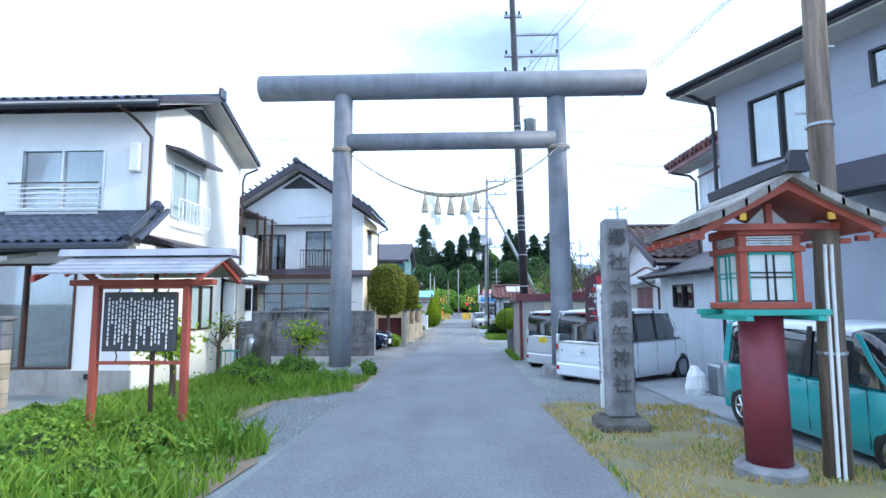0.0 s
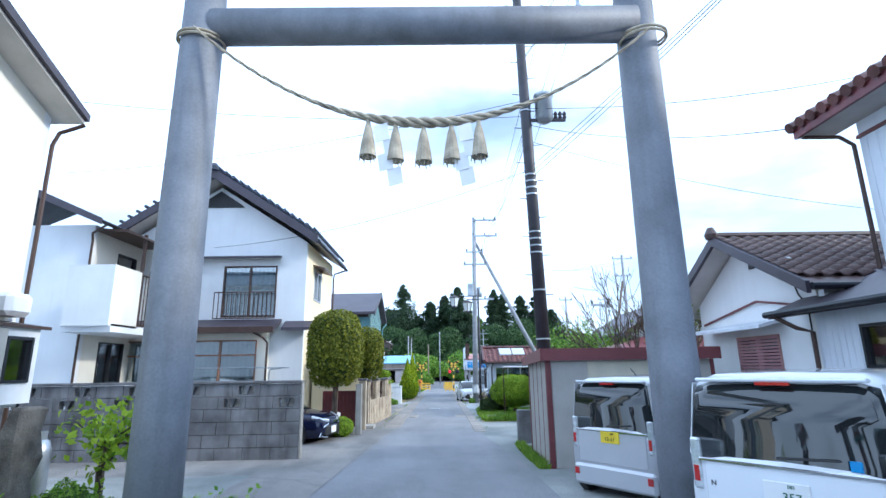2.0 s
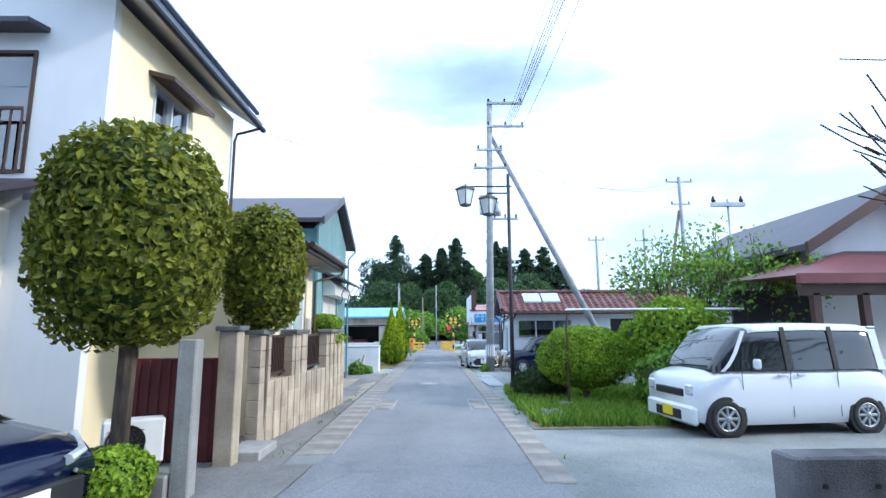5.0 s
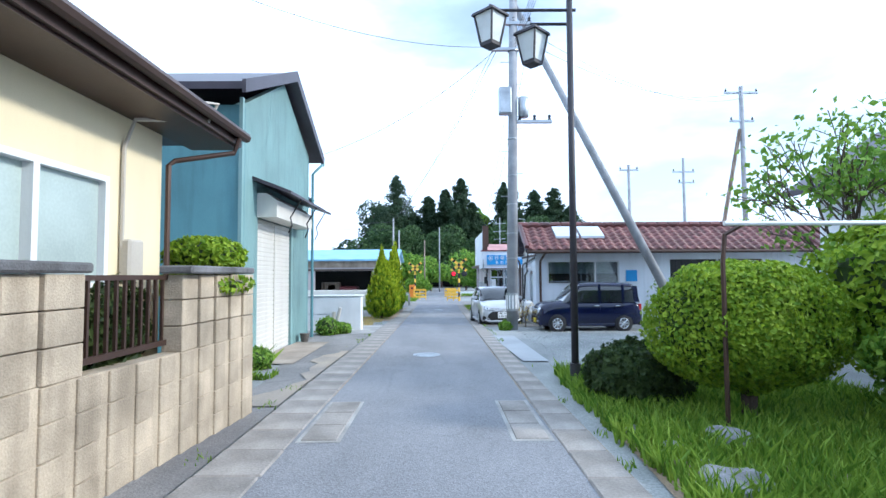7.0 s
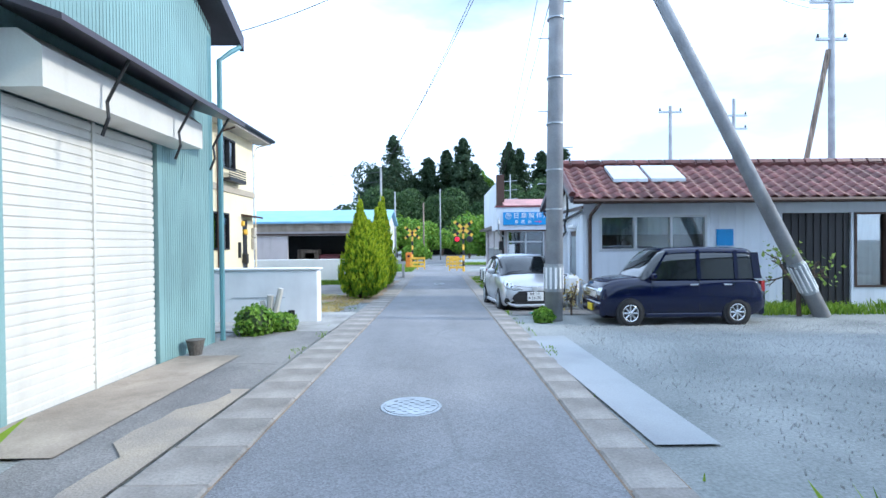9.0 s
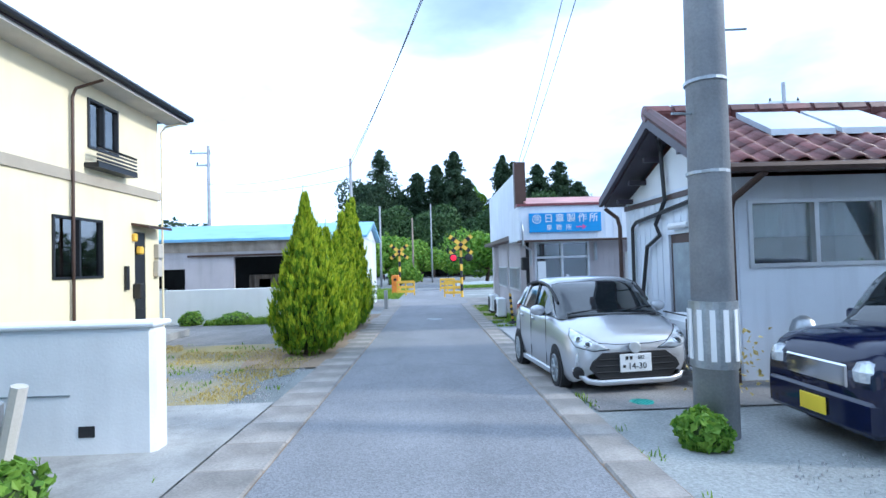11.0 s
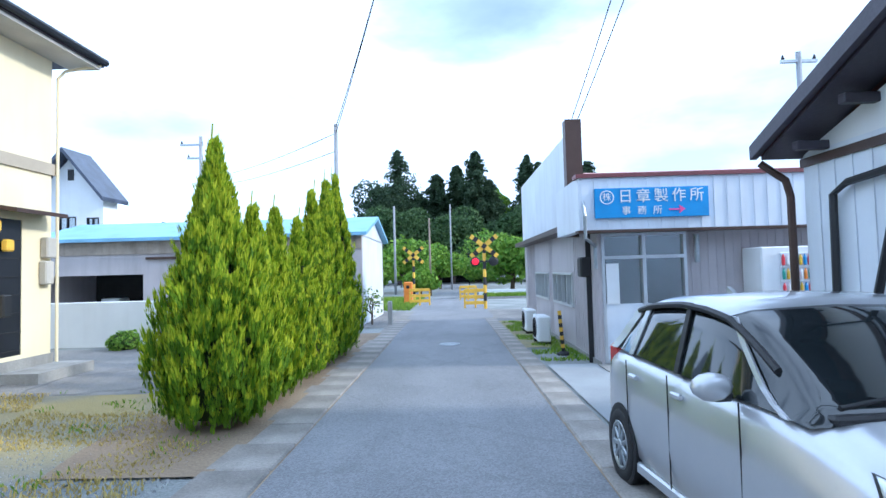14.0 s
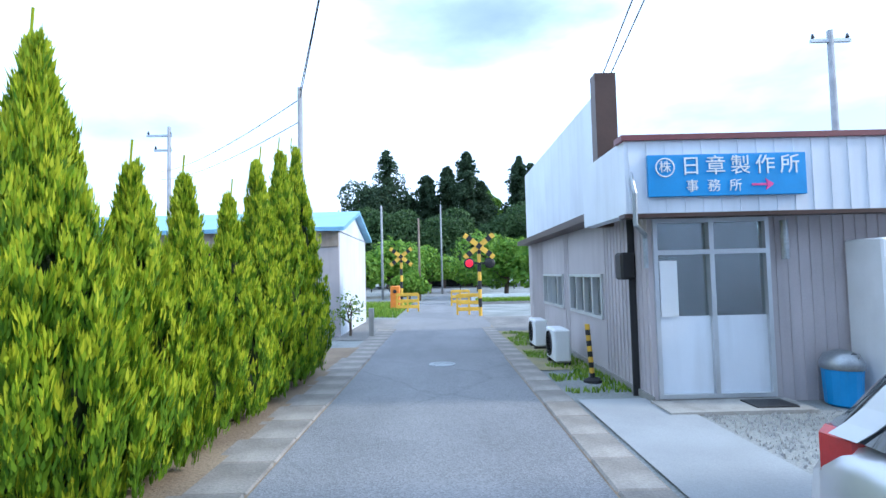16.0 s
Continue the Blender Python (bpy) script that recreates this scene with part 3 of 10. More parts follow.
def text(name, body, size, m, material, parent, depth=0.004, align="CENTER"):
    """Lettering as a mesh, standing in the plane of the pose m."""
    cu = bpy.data.curves.new(name, "FONT")
    cu.body, cu.size, cu.extrude, cu.align_x, cu.align_y, cu.resolution_u = body, size, depth, align, "CENTER", 2
    tmp = bpy.data.objects.new(name, cu)
    me = bpy.data.meshes.new_from_object(tmp)
    me.transform(m)
    bpy.data.objects.remove(tmp)
    bpy.data.curves.remove(cu)
    return finish(name, me, material, parent)


# ---- ground, road, gutters ----
KNOTS = [-250, -40, -3, 3, 7, 11, 15.5, 17.8, 20, 25, 30, 34, 40, 47, 60, 120, 700]


def strip(name, edge, y0, y1, dz, material, label="", kind="structure", parent=None, step=0.0):
    """A flat band of ground between two edges; edge(y) gives both x."""
    ys = sorted({y0, y1, *[k for k in KNOTS if y0 < k < y1]} | (set(np.arange(y0, y1, step).tolist()) if step else set()))
    vs, fs = [], []
    for i, y in enumerate(ys):
        a, b = edge(y)
        vs += [(a, y, G(y) + dz), (b, y, G(y) + dz)]
        if i:
            fs.append((2 * i - 2, 2 * i - 1, 2 * i + 1, 2 * i))
    ob = raw(name, vs, fs, material, parent)
    return tagged(ob, label, "", "", kind) if parent is None else ob


def line(*pts):
    ys, ls, rs = zip(*pts)
    return lambda y: (float(np.interp(y, ys, ls)), float(np.interp(y, ys, rs)))


strip("ground", lambda y: (-400, 400), -250, 700, 0.0, GRAVEL, "grey gravel and earth ground round the street")
strip("road", line((-40, -1.40, 1.0), (3.5, -1.45, 1.03), (7, -1.58, 1.22), (12, -1.66, 1.42), (15, -1.6, 1.42), (18.7, -1.3, 0.94), (20.5, -1.07, 0.8), (43, -1.07, 0.8), (47, -1.3, 1.2), (60, -1.0, 0.9)), -40, 95, 0.006, ASPHALT, "narrow grey asphalt village road, lightly worn")


def wavy(a, amp, f, s):
    return a + amp * noise.noise((f, s, 0.3))


# side surfaces
strip("pavement", lambda y: (-8.0, -2.4), 12.7, 19.2, 0.010, ASPHALT_OLD, "worn dark asphalt forecourt behind the block wall")
strip("pavement", line((10.9, -2.7, -1.62), (15, -2.9, -1.58), (17.8, -2.9, -1.35), (19.5, -2.1, -1.2)), 11.2, 19.6, 0.014, ASPHALT_OLD, "worn asphalt apron beside the road")
strip("pavement", line((19.6, -2.0, -1.5), (24.5, -1.64, -1.5), (26, -2.75, -1.52), (31, -2.75, -1.52)), 19.6, 30.6, 0.012, ASPHALT_OLD, "patched asphalt and concrete strip at the road edge")
strip("pavement", line((26.2, -2.72, -2.05), (28.9, -2.72, -2.1)), 26.3, 28.9, 0.020, TANCONC, "tan-stained concrete apron before the roller shutter")
strip("soil_bed", lambda y: (-1.72 + 0.10 * math.sin(y * 2.3) + 0.06 * math.sin(y * 5.1) + 0.05 * math.sin(y * 11.3), -1.505), 23.9, 27.6, 0.022, SAND, "strip of dry sandy soil washed over the road edge", step=0.2)
strip("pavement", line((2.0, 3.0, 9.0), (6, 2.85, 9), (11.5, 3.3, 9.0)), 2.0, 11.8, 0.012, NEWCONC, "pale concrete parking pad beside the houses")
strip("pavement", line((26.4, 1.14, 1.5), (26.6, 1.14, 1.64), (29.9, 1.02, 1.5)), 26.4, 29.9, 0.016, NEWCONC, "pale new concrete ramp beside the gravel lot")
strip("pavement", line((35.0, 1.13, 1.9), (37.5, 1.13, 1.9)), 34.8, 37.5, 0.016, NEWCONC, "pale concrete apron at the workshop entrance")
strip("pavement", lambda y: (1.13, 3.4), 32.0, 34.8, 0.012, ASPHALT_OLD, "asphalt parking space of the hatchback")
strip("pavement", line((30.7, -3.6, -1.5), (31.3, -3.6, -1.5)), 30.5, 32.6, 0.014, CONCRETE, "concrete drive edge by the white wall")
strip("pavement", line((38.5, -8, -2.4), (45, -8, -2.4)), 36.4, 39.9, 0.010, ASPHALT_OLD, "worn paving beside the yellow house")
strip("pavement", line((43, -6, -1.2), (46.5, -8, -1.2)), 42.5, 47.5, 0.010, ASPHALT_OLD, "asphalt side lane before the crossing")
strip("pavement", line((43, 1.1, 6), (46.5, 1.1, 8)), 43.5, 47.5, 0.010, ASPHALT_OLD, "asphalt side lane before the crossing")
strip("lawn", line((32.6, -5.0, -1.9), (36.4, -5.1, -2.6)), 32.6, 36.4, 0.008, YARD, "dry yellowed turf in patches on the gravel yard")
strip("soil_bed", lambda y: (-2.45 + 0.12 * math.sin(y * 2.1), -1.42), 34.2, 41.4, 0.016, SOIL, "bare brown soil bed under the conifers", step=0.4)
strip("soil_bed", line((-2, 1.03, 3.0), (5.8, 1.16, 2.9), (7.0, 1.25, 1.7)), -2, 7.1, 0.016, DRYGRASS, "dry grass verge with the stone and lantern")
strip("lawn", line((-3, -9, -1.7), (4.3, -9, -1.55), (5.2, -6.5, -2.35), (7, -5.3, -2.5), (8.3, -5.2, -1.66), (11.4, -5.2, -1.72), (12.6, -5.2, -2.2)), -3, 12.6, 0.010, SOIL, "weedy earth verge before the white house", step=0.5)
strip("soil_bed", line((21.0, 1.15, 4.2), (22.5, 1.2, 4.2), (25.4, 1.45, 4.2)), 21.2, 25.5, 0.010, SOIL, "planted garden bed under the clipped bushes")
strip("soil_bed", lambda y: (1.0, 1.75), 39.0, 43.5, 0.010, DRYGRASS, "strip of thin grass beside the workshop wall")
strip("lawn", lambda y: (-6.5, -1.4), 48.5, 60, 0.010, DRYGRASS, "grassy ground beside the railway")

# gutter lids along both road edges, each slab a piece
gutter_l = tagged(strip("gutter", lambda y: (-1.50, -1.075), 20, 45, 0.002, SOIL), "row of concrete gutter lids at the road edge", "gutter")
gutter_r = tagged(strip("gutter", lambda y: (0.805, 1.10), 19.0, 45, 0.002, SOIL), "row of concrete gutter lids at the road edge", "gutter")
slab_l = B(-0.205, -0.225, -0.03, 0.205, 0.225, 0.012, bevel=0.012)
slab_r = B(-0.14, -0.225, -0.03, 0.14, 0.225, 0.012, bevel=0.012)
me_l, me_r = bpy.data.meshes.new("lid"), bpy.data.meshes.new("lid")
slab_l.to_mesh(me_l), slab_r.to_mesh(me_r)
me_l.materials.append(SLAB), me_r.materials.append(SLAB)
for par, me, x0, ya in ((gutter_l, me_l, -1.29, 20.2), (gutter_r, me_r, 0.955, 19.2)):
    k = 0
    while ya + k * 0.462 < 44.6:
        y = ya + k * 0.462
        ob = new("gutter_lid", me)
        ob.parent = par
        ob.matrix_basis = Matrix.Translation((x0 + 0.006 * noise.noise((k * 1.7, x0, 0)), y, G(y) + 0.004 + 0.006 * noise.noise((k * 2.3, 2, x0)))) @ Matrix.Rotation(0.02 * noise.noise((k * 3.1, 5, x0)), 4, "Z")
        k += 1
# cross drains cut into the road
for x0, x1, y0, y1 in ((-1.06, -0.74, 22.9, 24.1), (0.49, 0.79, 22.9, 24.1)):
    dr = tagged(strip("drain_frame", lambda y: (x0, x1), y0, y1, 0.009, CONCRETE), "concrete drain patch set into the asphalt", "drain")
    for k in range(3):
        ya = y0 + 0.04 + k * (y1 - y0 - 0.05) / 3
        o = part("lid", B(x0 + 0.03, ya, G(ya) + 0.004, x1 - 0.03, ya + (y1 - y0) / 3 - 0.05, G(ya) + 0.016, bevel=0.006), SLAB, dr)


def manhole(x, y, r, name, label, material=METAL):
    o = thing(name, (x, y, G(y)), label, "manhole")
    ring = bmesh.new()
    lathe(ring, (x, y, G(y)), [(r, 0.002), (r, 0.012), (r * 0.9, 0.012), (r * 0.9, 0.006)], 28)
    part("rim", ring, material, o)
    part("cover", lathe(bmesh.new(), (x, y, G(y)), [(r * 0.88, 0.004), (r * 0.88, 0.014), (r * 0.5, 0.015), (0.01, 0.015)], 28), material, o)
    bm = bmesh.new()
    for i in range(-4, 5):
        for j in range(-4, 5):
            if i * i + j * j < 20 and (i + j) % 2 == 0:
                box(bm, x + (i - 0.35) * r * 0.18, y + (j - 0.35) * r * 0.18, G(y) + 0.013, x + (i + 0.35) * r * 0.18, y + (j + 0.35) * r * 0.18, G(y) + 0.018)
    part("tread", bm, material, o)
    return o


manhole(-0.23, 27.15, 0.21, "manhole_cover", "round pale worn iron manhole cover in the road")
manhole(-0.06, 39.6, 0.17, "manhole_cover", "round pale iron manhole cover in the road")
manhole(1.55, 32.2, 0.10, "drain_cap", "small round green drain cap in the paving", GREENP)
manhole(3.75, 8.0, 0.20, "manhole_cover", "dark round iron manhole cover in the concrete", BLACK)
manhole(3.85, 7.1, 0.22, "manhole_cover", "dark round iron manhole cover in the concrete", BLACK)

# loose pebbles on the gravel, past counting
def pebbles(n, x0, x1, y0, y1, r):
    x, y = rng.uniform(x0, x1, n), rng.uniform(y0, y1, n)
    z = np.array([G(v) for v in y])
    s = r * rng.uniform(0.5, 1.5, n)
    t = rng.uniform(0, 6.28, n)
    c, d = np.cos(t) * s, np.sin(t) * s
    vs = np.stack([np.stack([x + c, y + d, z], 1), np.stack([x - d, y + c, z], 1), np.stack([x - c, y - d, z], 1), np.stack([x + d, y - c, z], 1), np.stack([x, y, z + s * 0.7 + 0.012], 1)], 1).reshape(-1, 3)
    k = np.arange(n)[:, None] * 5
    fs = np.concatenate([k + np.array([[0, 1, 4]]), k + np.array([[1, 2, 4]]), k + np.array([[2, 3, 4]]), k + np.array([[3, 0, 4]])])
    return tagged(raw("pebbles", vs, fs, PEBBLE), "loose grey gravel stones", kind="stuff")


PEBBLE = leaf_mat("pebble_stone", (0.36, 0.36, 0.37), (0.52, 0.52, 0.52), 0.9)
pebbles(6000, 1.7, 8.0, 25.6, 31.0, 0.006)
pebbles(6000, -5.0, -1.6, 31.7, 35.0, 0.008)
pebbles(4000, -2.6, -1.55, 4.6, 8.2, 0.008)
pebbles(2500, 1.2, 2.9, 6.8, 9.6, 0.008)
pebbles(2500, 1.95, 4.2, 35.2, 37.0, 0.008)


# ---- houses ----
def house_walls(o, x0, x1, y0, y1, z0, z1, material, holes, t=0.12, skip=()):
    """Four walls; holes maps the side s, n, e, w to its openings. Returns the parts by side."""
    made = {}
    sides = {"s": ("x", y0, y0 + t, x0, x1), "n": ("x", y1 - t, y1, x0, x1), "w": ("y", x0, x0 + t, y0 + t, y1 - t), "e": ("y", x1 - t, x1, y0 + t, y1 - t)}
    for k, (axis, c0, c1, u0, u1) in sides.items():
        if k in skip:
            continue
        m = material[k] if isinstance(material, dict) else material
        made[k] = part("wall", wall(bmesh.new(), axis, c0, c1, u0, u1, z0, z1, holes.get(k, ())), m, o)
    return made


def downpipe(o, pts, r=0.028, material=None):
    return part("downpipe", tube(bmesh.new(), pts, r, 8), material or FRAME_BROWN, o, "dark rainwater pipe")


def eave_gutter(o, a, b, r=0.05, material=None):
    return part("rain_gutter", C(a, b, r, n=8), material or FRAME_DARK, o, "dark rain gutter")


def railing(o, axis, c, u0, u1, z0, z1, n, material, horizontal=False, name="balcony_rail"):
    bm = bmesh.new()
    t = 0.014
    obox(bm, axis, c - t, c + t, u0, u1, z1 - 0.02, z1 + 0.012)
    obox(bm, axis, c - t, c + t, u0, u1, z0, z0 + 0.025)
    rail = part(name, bm, material, o)
    for i in range(n + 1):
        if horizontal:
            z = z0 + (z1 - z0) * i / n
            part("bar", obox(bmesh.new(), axis, c - t, c + t, u0, u1, z - 0.012, z + 0.012), material, rail)
        else:
            u = u0 + (u1 - u0) * i / n
            part("bar", obox(bmesh.new(), axis, c - 0.009, c + 0.009, u - 0.009, u + 0.009, z0 + 0.02, z1), material, rail)
    return rail


def canopy(o, axis, c, out, u0, u1, z, depth, drop, th, material, name="canopy"):
    """A small sloping roof over a window."""
    bm = bmesh.new()
    lo = c + out * depth
    if axis == "y":
        q = [(c, u0, z), (c, u1, z), (lo, u1, z - drop), (lo, u0, z - drop)]
    else:
        q = [(u0, c, z), (u1, c, z), (u1, lo, z - drop), (u0, lo, z - drop)]
    a = [bm.verts.new(p) for p in q]
    b = [bm.verts.new((p[0], p[1], p[2] - th)) for p in q]
    bm.faces.new(a)
    bm.faces.new(b[::-1])
    for i in range(4):
        bm.faces.new((a[i], b[i], b[(i + 1) % 4], a[(i + 1) % 4]))
    return part(name, bm, material, o)


# white two-storey house with blue-black tiles, first on the west side
h1 = thing("house", (-8.5, 10.5, G(10)), "white two-storey stucco house with blue-black tiled roofs", "house")
Z0 = G(9) - 0.25
# cream east walls and gable: warm sun on white stucco, put into colour
house_walls(h1, -13, -5.5, 8.85, 12.5, Z0, 4.55, {"s": STUCCO, "n": STUCCO, "w": STUCCO, "e": STUCCO_CREAM_LIT}, {"s": [(-7.95, -6.38, 2.72, 3.87), (-11.6, -9.9, 2.72, 3.87)], "e": [(9.45, 10.5, 2.70, 3.78)]})
part("gable_wall", prism(bmesh.new(), "x", -5.62, -5.5, [(8.85, 4.55), (12.5, 4.55), (10.45, 5.28)]), STUCCO_CREAM_LIT, h1)
part("gable_vent", prism(bmesh.new(), "x", -5.5, -5.47, [(9.75, 4.95), (11.15, 4.95), (10.45, 5.2)]), BLACK, h1, "dark triangular gable vent")
slab_roof(h1, [(-13.4, 8.3, 4.56), (-5.1, 8.3, 4.56), (-5.1, 10.45, 5.42), (-13.4, 10.45, 5.42)], 0.10, SOFFIT, "roof_deck")
slab_roof(h1, [(-13.4, 10.45, 5.42), (-5.1, 10.45, 5.42), (-5.1, 12.6, 4.56), (-13.4, 12.6, 4.56)], 0.10, SOFFIT, "roof_deck")
part("verge_trim", prism(bmesh.new(), "x", -5.12, -5.04, [(8.28, 4.50), (10.45, 5.36), (12.62, 4.50), (12.62, 4.60), (10.45, 5.50), (8.28, 4.60)]), ROOF_DARK, h1, "dark verge board")
part("ridge", C((-13.4, 10.45, 5.47), (-5.05, 10.45, 5.47), 0.09, n=8), TILE_BLUE, h1)
part("ridge_end", B(-5.1, 10.33, 5.40, -5.0, 10.57, 5.66, bevel=0.03), TILE_BLUE, h1)
TB = tile_mesh("blue_tile", 0.20, 0.22, TILE_BLUE)
up = part("roof", prism(bmesh.new(), "x", -13.4, -5.1, [(8.3, 4.565), (10.45, 5.425), (12.6, 4.565), (12.6, 4.585), (10.45, 5.445), (8.3, 4.585)]), TILE_BLUE, h1)
lay_tiles(up, TB, (-9.15, 8.72, 4.77), (1, 0, 0), (0, -2.15, -0.86), 20, 2, 0.20, 0.22)
eave_gutter(h1, (-13.4, 8.26, 4.46), (-5.1, 8.26, 4.46), 0.055)
window(h1, "x", 8.85, -1, -7.95, -6.38, 2.72, 3.87, 2, ALU, CURTAIN, 0.9)
window(h1, "x", 8.85, -1, -11.6, -9.9, 2.72, 3.87, 2, ALU, CURTAIN, 0.9)
window(h1, "y", -5.5, 1, 9.45, 10.5, 2.70, 3.78, 2, ALU, None, glass=FROST)
railing(h1, "x", 8.66, -8.0, -6.35, 2.65, 3.2, 6, WHITEP, True)
railing(h1, "y", -5.30, 9.4, 10.6, 2.60, 3.05, 9, WHITEP)
canopy(h1, "y", -5.5, 1, 9.2, 10.75, 4.05, 0.38, 0.10, 0.06, ROOF_DARK)
downpipe(h1, [(-5.75, 8.2, 4.42), (-5.62, 8.6, 4.25), (-5.52, 8.78, 4.05), (-5.52, 8.78, 2.6)])
downpipe(h1, [(-5.1, 12.62, 4.45), (-5.4, 12.56, 4.3), (-5.44, 12.52, 4.1), (-5.44, 12.52, Z0)])
part("meter_box", B(-5.9, 8.74, 3.42, -5.7, 8.85, 3.95, bevel=0.02), WHITEP, h1)
# lower front wing
part("wall", wall(bmesh.new(), "x", 8.1, 8.2, -13, -5.25, Z0, 2.0, [(-7.9, -6.2, 0.02, 1.72)]), STUCCO, h1)
part("wall", wall(bmesh.new(), "y", -5.37, -5.25, 8.2, 11.25, Z0, 2.05, [(9.8, 10.72, 0.52, 1.42)]), STUCCO_CREAM_LIT, h1)
part("wall", wall(bmesh.new(), "x", 11.13, 11.25, -5.5, -5.25, Z0, 2.05, []), STUCCO_CREAM_LIT, h1)
part("plinth", B(-13, 8.06, Z0, -5.22, 8.1, 0.0), CONCRETE, h1)
part("plinth_vent", B(-5.95, 8.04, -0.13, -5.75, 8.065, -0.05), BLACK, h1)
window(h1, "x", 8.1, -1, -7.9, -6.2, 0.02, 1.72, 2, FRAME_BROWN, BLIND, 1.0, label="brown-framed sliding glass door")
window(h1, "y", -5.25, 1, 9.8, 10.72, 0.52, 1.42, 2, FRAME_BROWN, None, glass=FROST)
slab_roof(h1, [(-13.2, 7.5, 1.98), (-5.0, 7.5, 1.98), (-5.35, 8.85, 2.68), (-13.2, 8.85, 2.68)], 0.07, TILE_BLUE, "lower_roof")
low = part("lower_roof_tiles", B(-13.2, 8.80, 2.64, -5.4, 8.85, 2.72), TILE_BLUE, h1)
lay_tiles(low, TB, (-9.2, 8.82, 2.68), (1, 0, 0), (0, -1.35, -0.70), 20, 7, 0.20, 0.22)
lay_tiles(low, TB, (-13.2, 8.82, 2.68), (1, 0, 0), (0, -1.35, -0.70), 20, 7, 0.20, 0.22)
part("hip_ridge", tube(bmesh.new(), [(-5.40, 8.85, 2.76), (-5.02, 7.5, 2.06)], 0.06, 8), TILE_BLUE, h1)
part("verge_tiles", tube(bmesh.new(), [(-5.16, 8.8, 2.70), (-4.88, 7.55, 2.02)], 0.05, 8), TILE_BLUE, h1)
part("hip_end", lathe(bmesh.new(), (-5.36, 8.8, 2.70), [(0.10, 0), (0.12, 0.08), (0.05, 0.18)], 10), TILE_BLUE, h1)
canopy(h1, "x", 8.1, -1, -10.4, -6.9, 1.92, 0.55, 0.12, 0.07, SOFFIT)
eave_gutter(h1, (-13, 7.46, 1.90), (-5.0, 7.46, 1.90), 0.05)
part("side_roof", prism(bmesh.new(), "y", 8.6, 11.4, [(-5.5, 2.28), (-4.92, 2.10), (-4.92, 2.03), (-5.5, 2.21)]), ROOF_DARK, h1, "dark lean-to roof")
# kitchen bay
bay = part("bay", wall(bmesh.new(), "y", -5.14, -5.04, 11.35, 12.35, 0.62, 1.52, [(11.85, 12.25, 0.86, 1.4)]), WHITEP, h1, "white projecting kitchen bay")
part("bay_side", B(-5.5, 11.35, 0.62, -5.14, 11.42, 1.52), WHITEP, h1)
part("bay_side", B(-5.5, 12.28, 0.62, -5.14, 12.35, 1.52), WHITEP, h1)
part("bay_floor", B(-5.5, 11.42, 0.58, -5.14, 12.28, 0.63), WHITEP, h1)
part("bay_top", prism(bmesh.new(), "y", 11.25, 12.45, [(-5.5, 1.62), (-4.98, 1.54), (-4.98, 1.50), (-5.5, 1.55)]), FRAME_BROWN, h1)
window(h1, "y", -5.04, 1, 11.85, 12.25, 0.86, 1.4, 1, FRAME_DARK, CURTAIN, 0.3)
part("bay_screen", B(-5.03, 11.40, 0.66, -5.0, 11.82, 1.48), PVC, h1, "brown slatted screen")
part("vent_hood", B(-5.5, 12.0, 1.66, -5.2, 12.4, 1.95, bevel=0.06), WHITEP, h1)

# white house with a steep gable towards the street's near end
h2 = thing("house", (-6, 22, G(20)), "white two-storey stucco house with dark gable roof", "house")
Z0 = G(20) - 0.1
# yellow east wall: the sun's warmth painted onto the white house
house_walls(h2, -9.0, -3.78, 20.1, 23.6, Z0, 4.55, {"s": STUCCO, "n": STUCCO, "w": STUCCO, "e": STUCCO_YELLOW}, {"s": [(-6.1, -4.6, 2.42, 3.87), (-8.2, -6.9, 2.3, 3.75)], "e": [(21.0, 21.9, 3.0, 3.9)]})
part("gable_wall", prism(bmesh.new(), "y", 20.1, 20.22, [(-9.0, 4.55), (-3.78, 4.55), (-6.37, 6.24)]), STUCCO, h2)
part("gable_wall", prism(bmesh.new(), "y", 23.48, 23.6, [(-9.0, 4.55), (-3.78, 4.55), (-6.37, 6.24)]), STUCCO, h2)
part("gable_vent", prism(bmesh.new(), "y", 20.06, 20.1, [(-7.1, 5.62), (-5.65, 5.62), (-6.37, 6.12)]), BLACK, h2, "dark louvred gable vent")
for k in range(9):
    part("louvre", B(-7.0 + k * 0.15, 20.045, 5.62, -6.97 + k * 0.15, 20.06, 5.72), FRAME_DARK, h2)
for sx, xe, ze in ((1, -3.35, 4.42), (-1, -9.4, 4.42)):
    part("roof_deck", prism(bmesh.new(), "y", 19.55, 23.9, [(-6.37, 6.38), (xe, ze), (xe, ze + 0.10), (-6.37, 6.50)]), SOFFIT, h2)
    part("roof", prism(bmesh.new(), "y", 19.55, 23.9, [(-6.37, 6.504), (xe, ze + 0.104), (xe, ze + 0.16), (-6.37, 6.56)]), TILE_BLUE, h2)
    part("verge_board", prism(bmesh.new(), "y", 19.48, 19.56, [(-6.37, 6.32), (xe, ze - 0.06), (xe, ze + 0.18), (-6.37, 6.60)]), ROOF_DARK, h2, "dark brown barge board")
    bm = bmesh.new()
    for k in range(14):
        a = (k + 0.5) / 14
        cyl(bm, (-6.37 + (xe + 6.37) * a, 19.5, 6.70 + (ze + 0.16 - 6.56) * a), (-6.37 + (xe + 6.37) * a, 23.9, 6.70 + (ze + 0.16 - 6.56) * a), 0.045, n=6)
    tagged(part("tile_rows", bm, TILE_BLUE, h2), "rows of rounded roof tiles", kind="stuff")
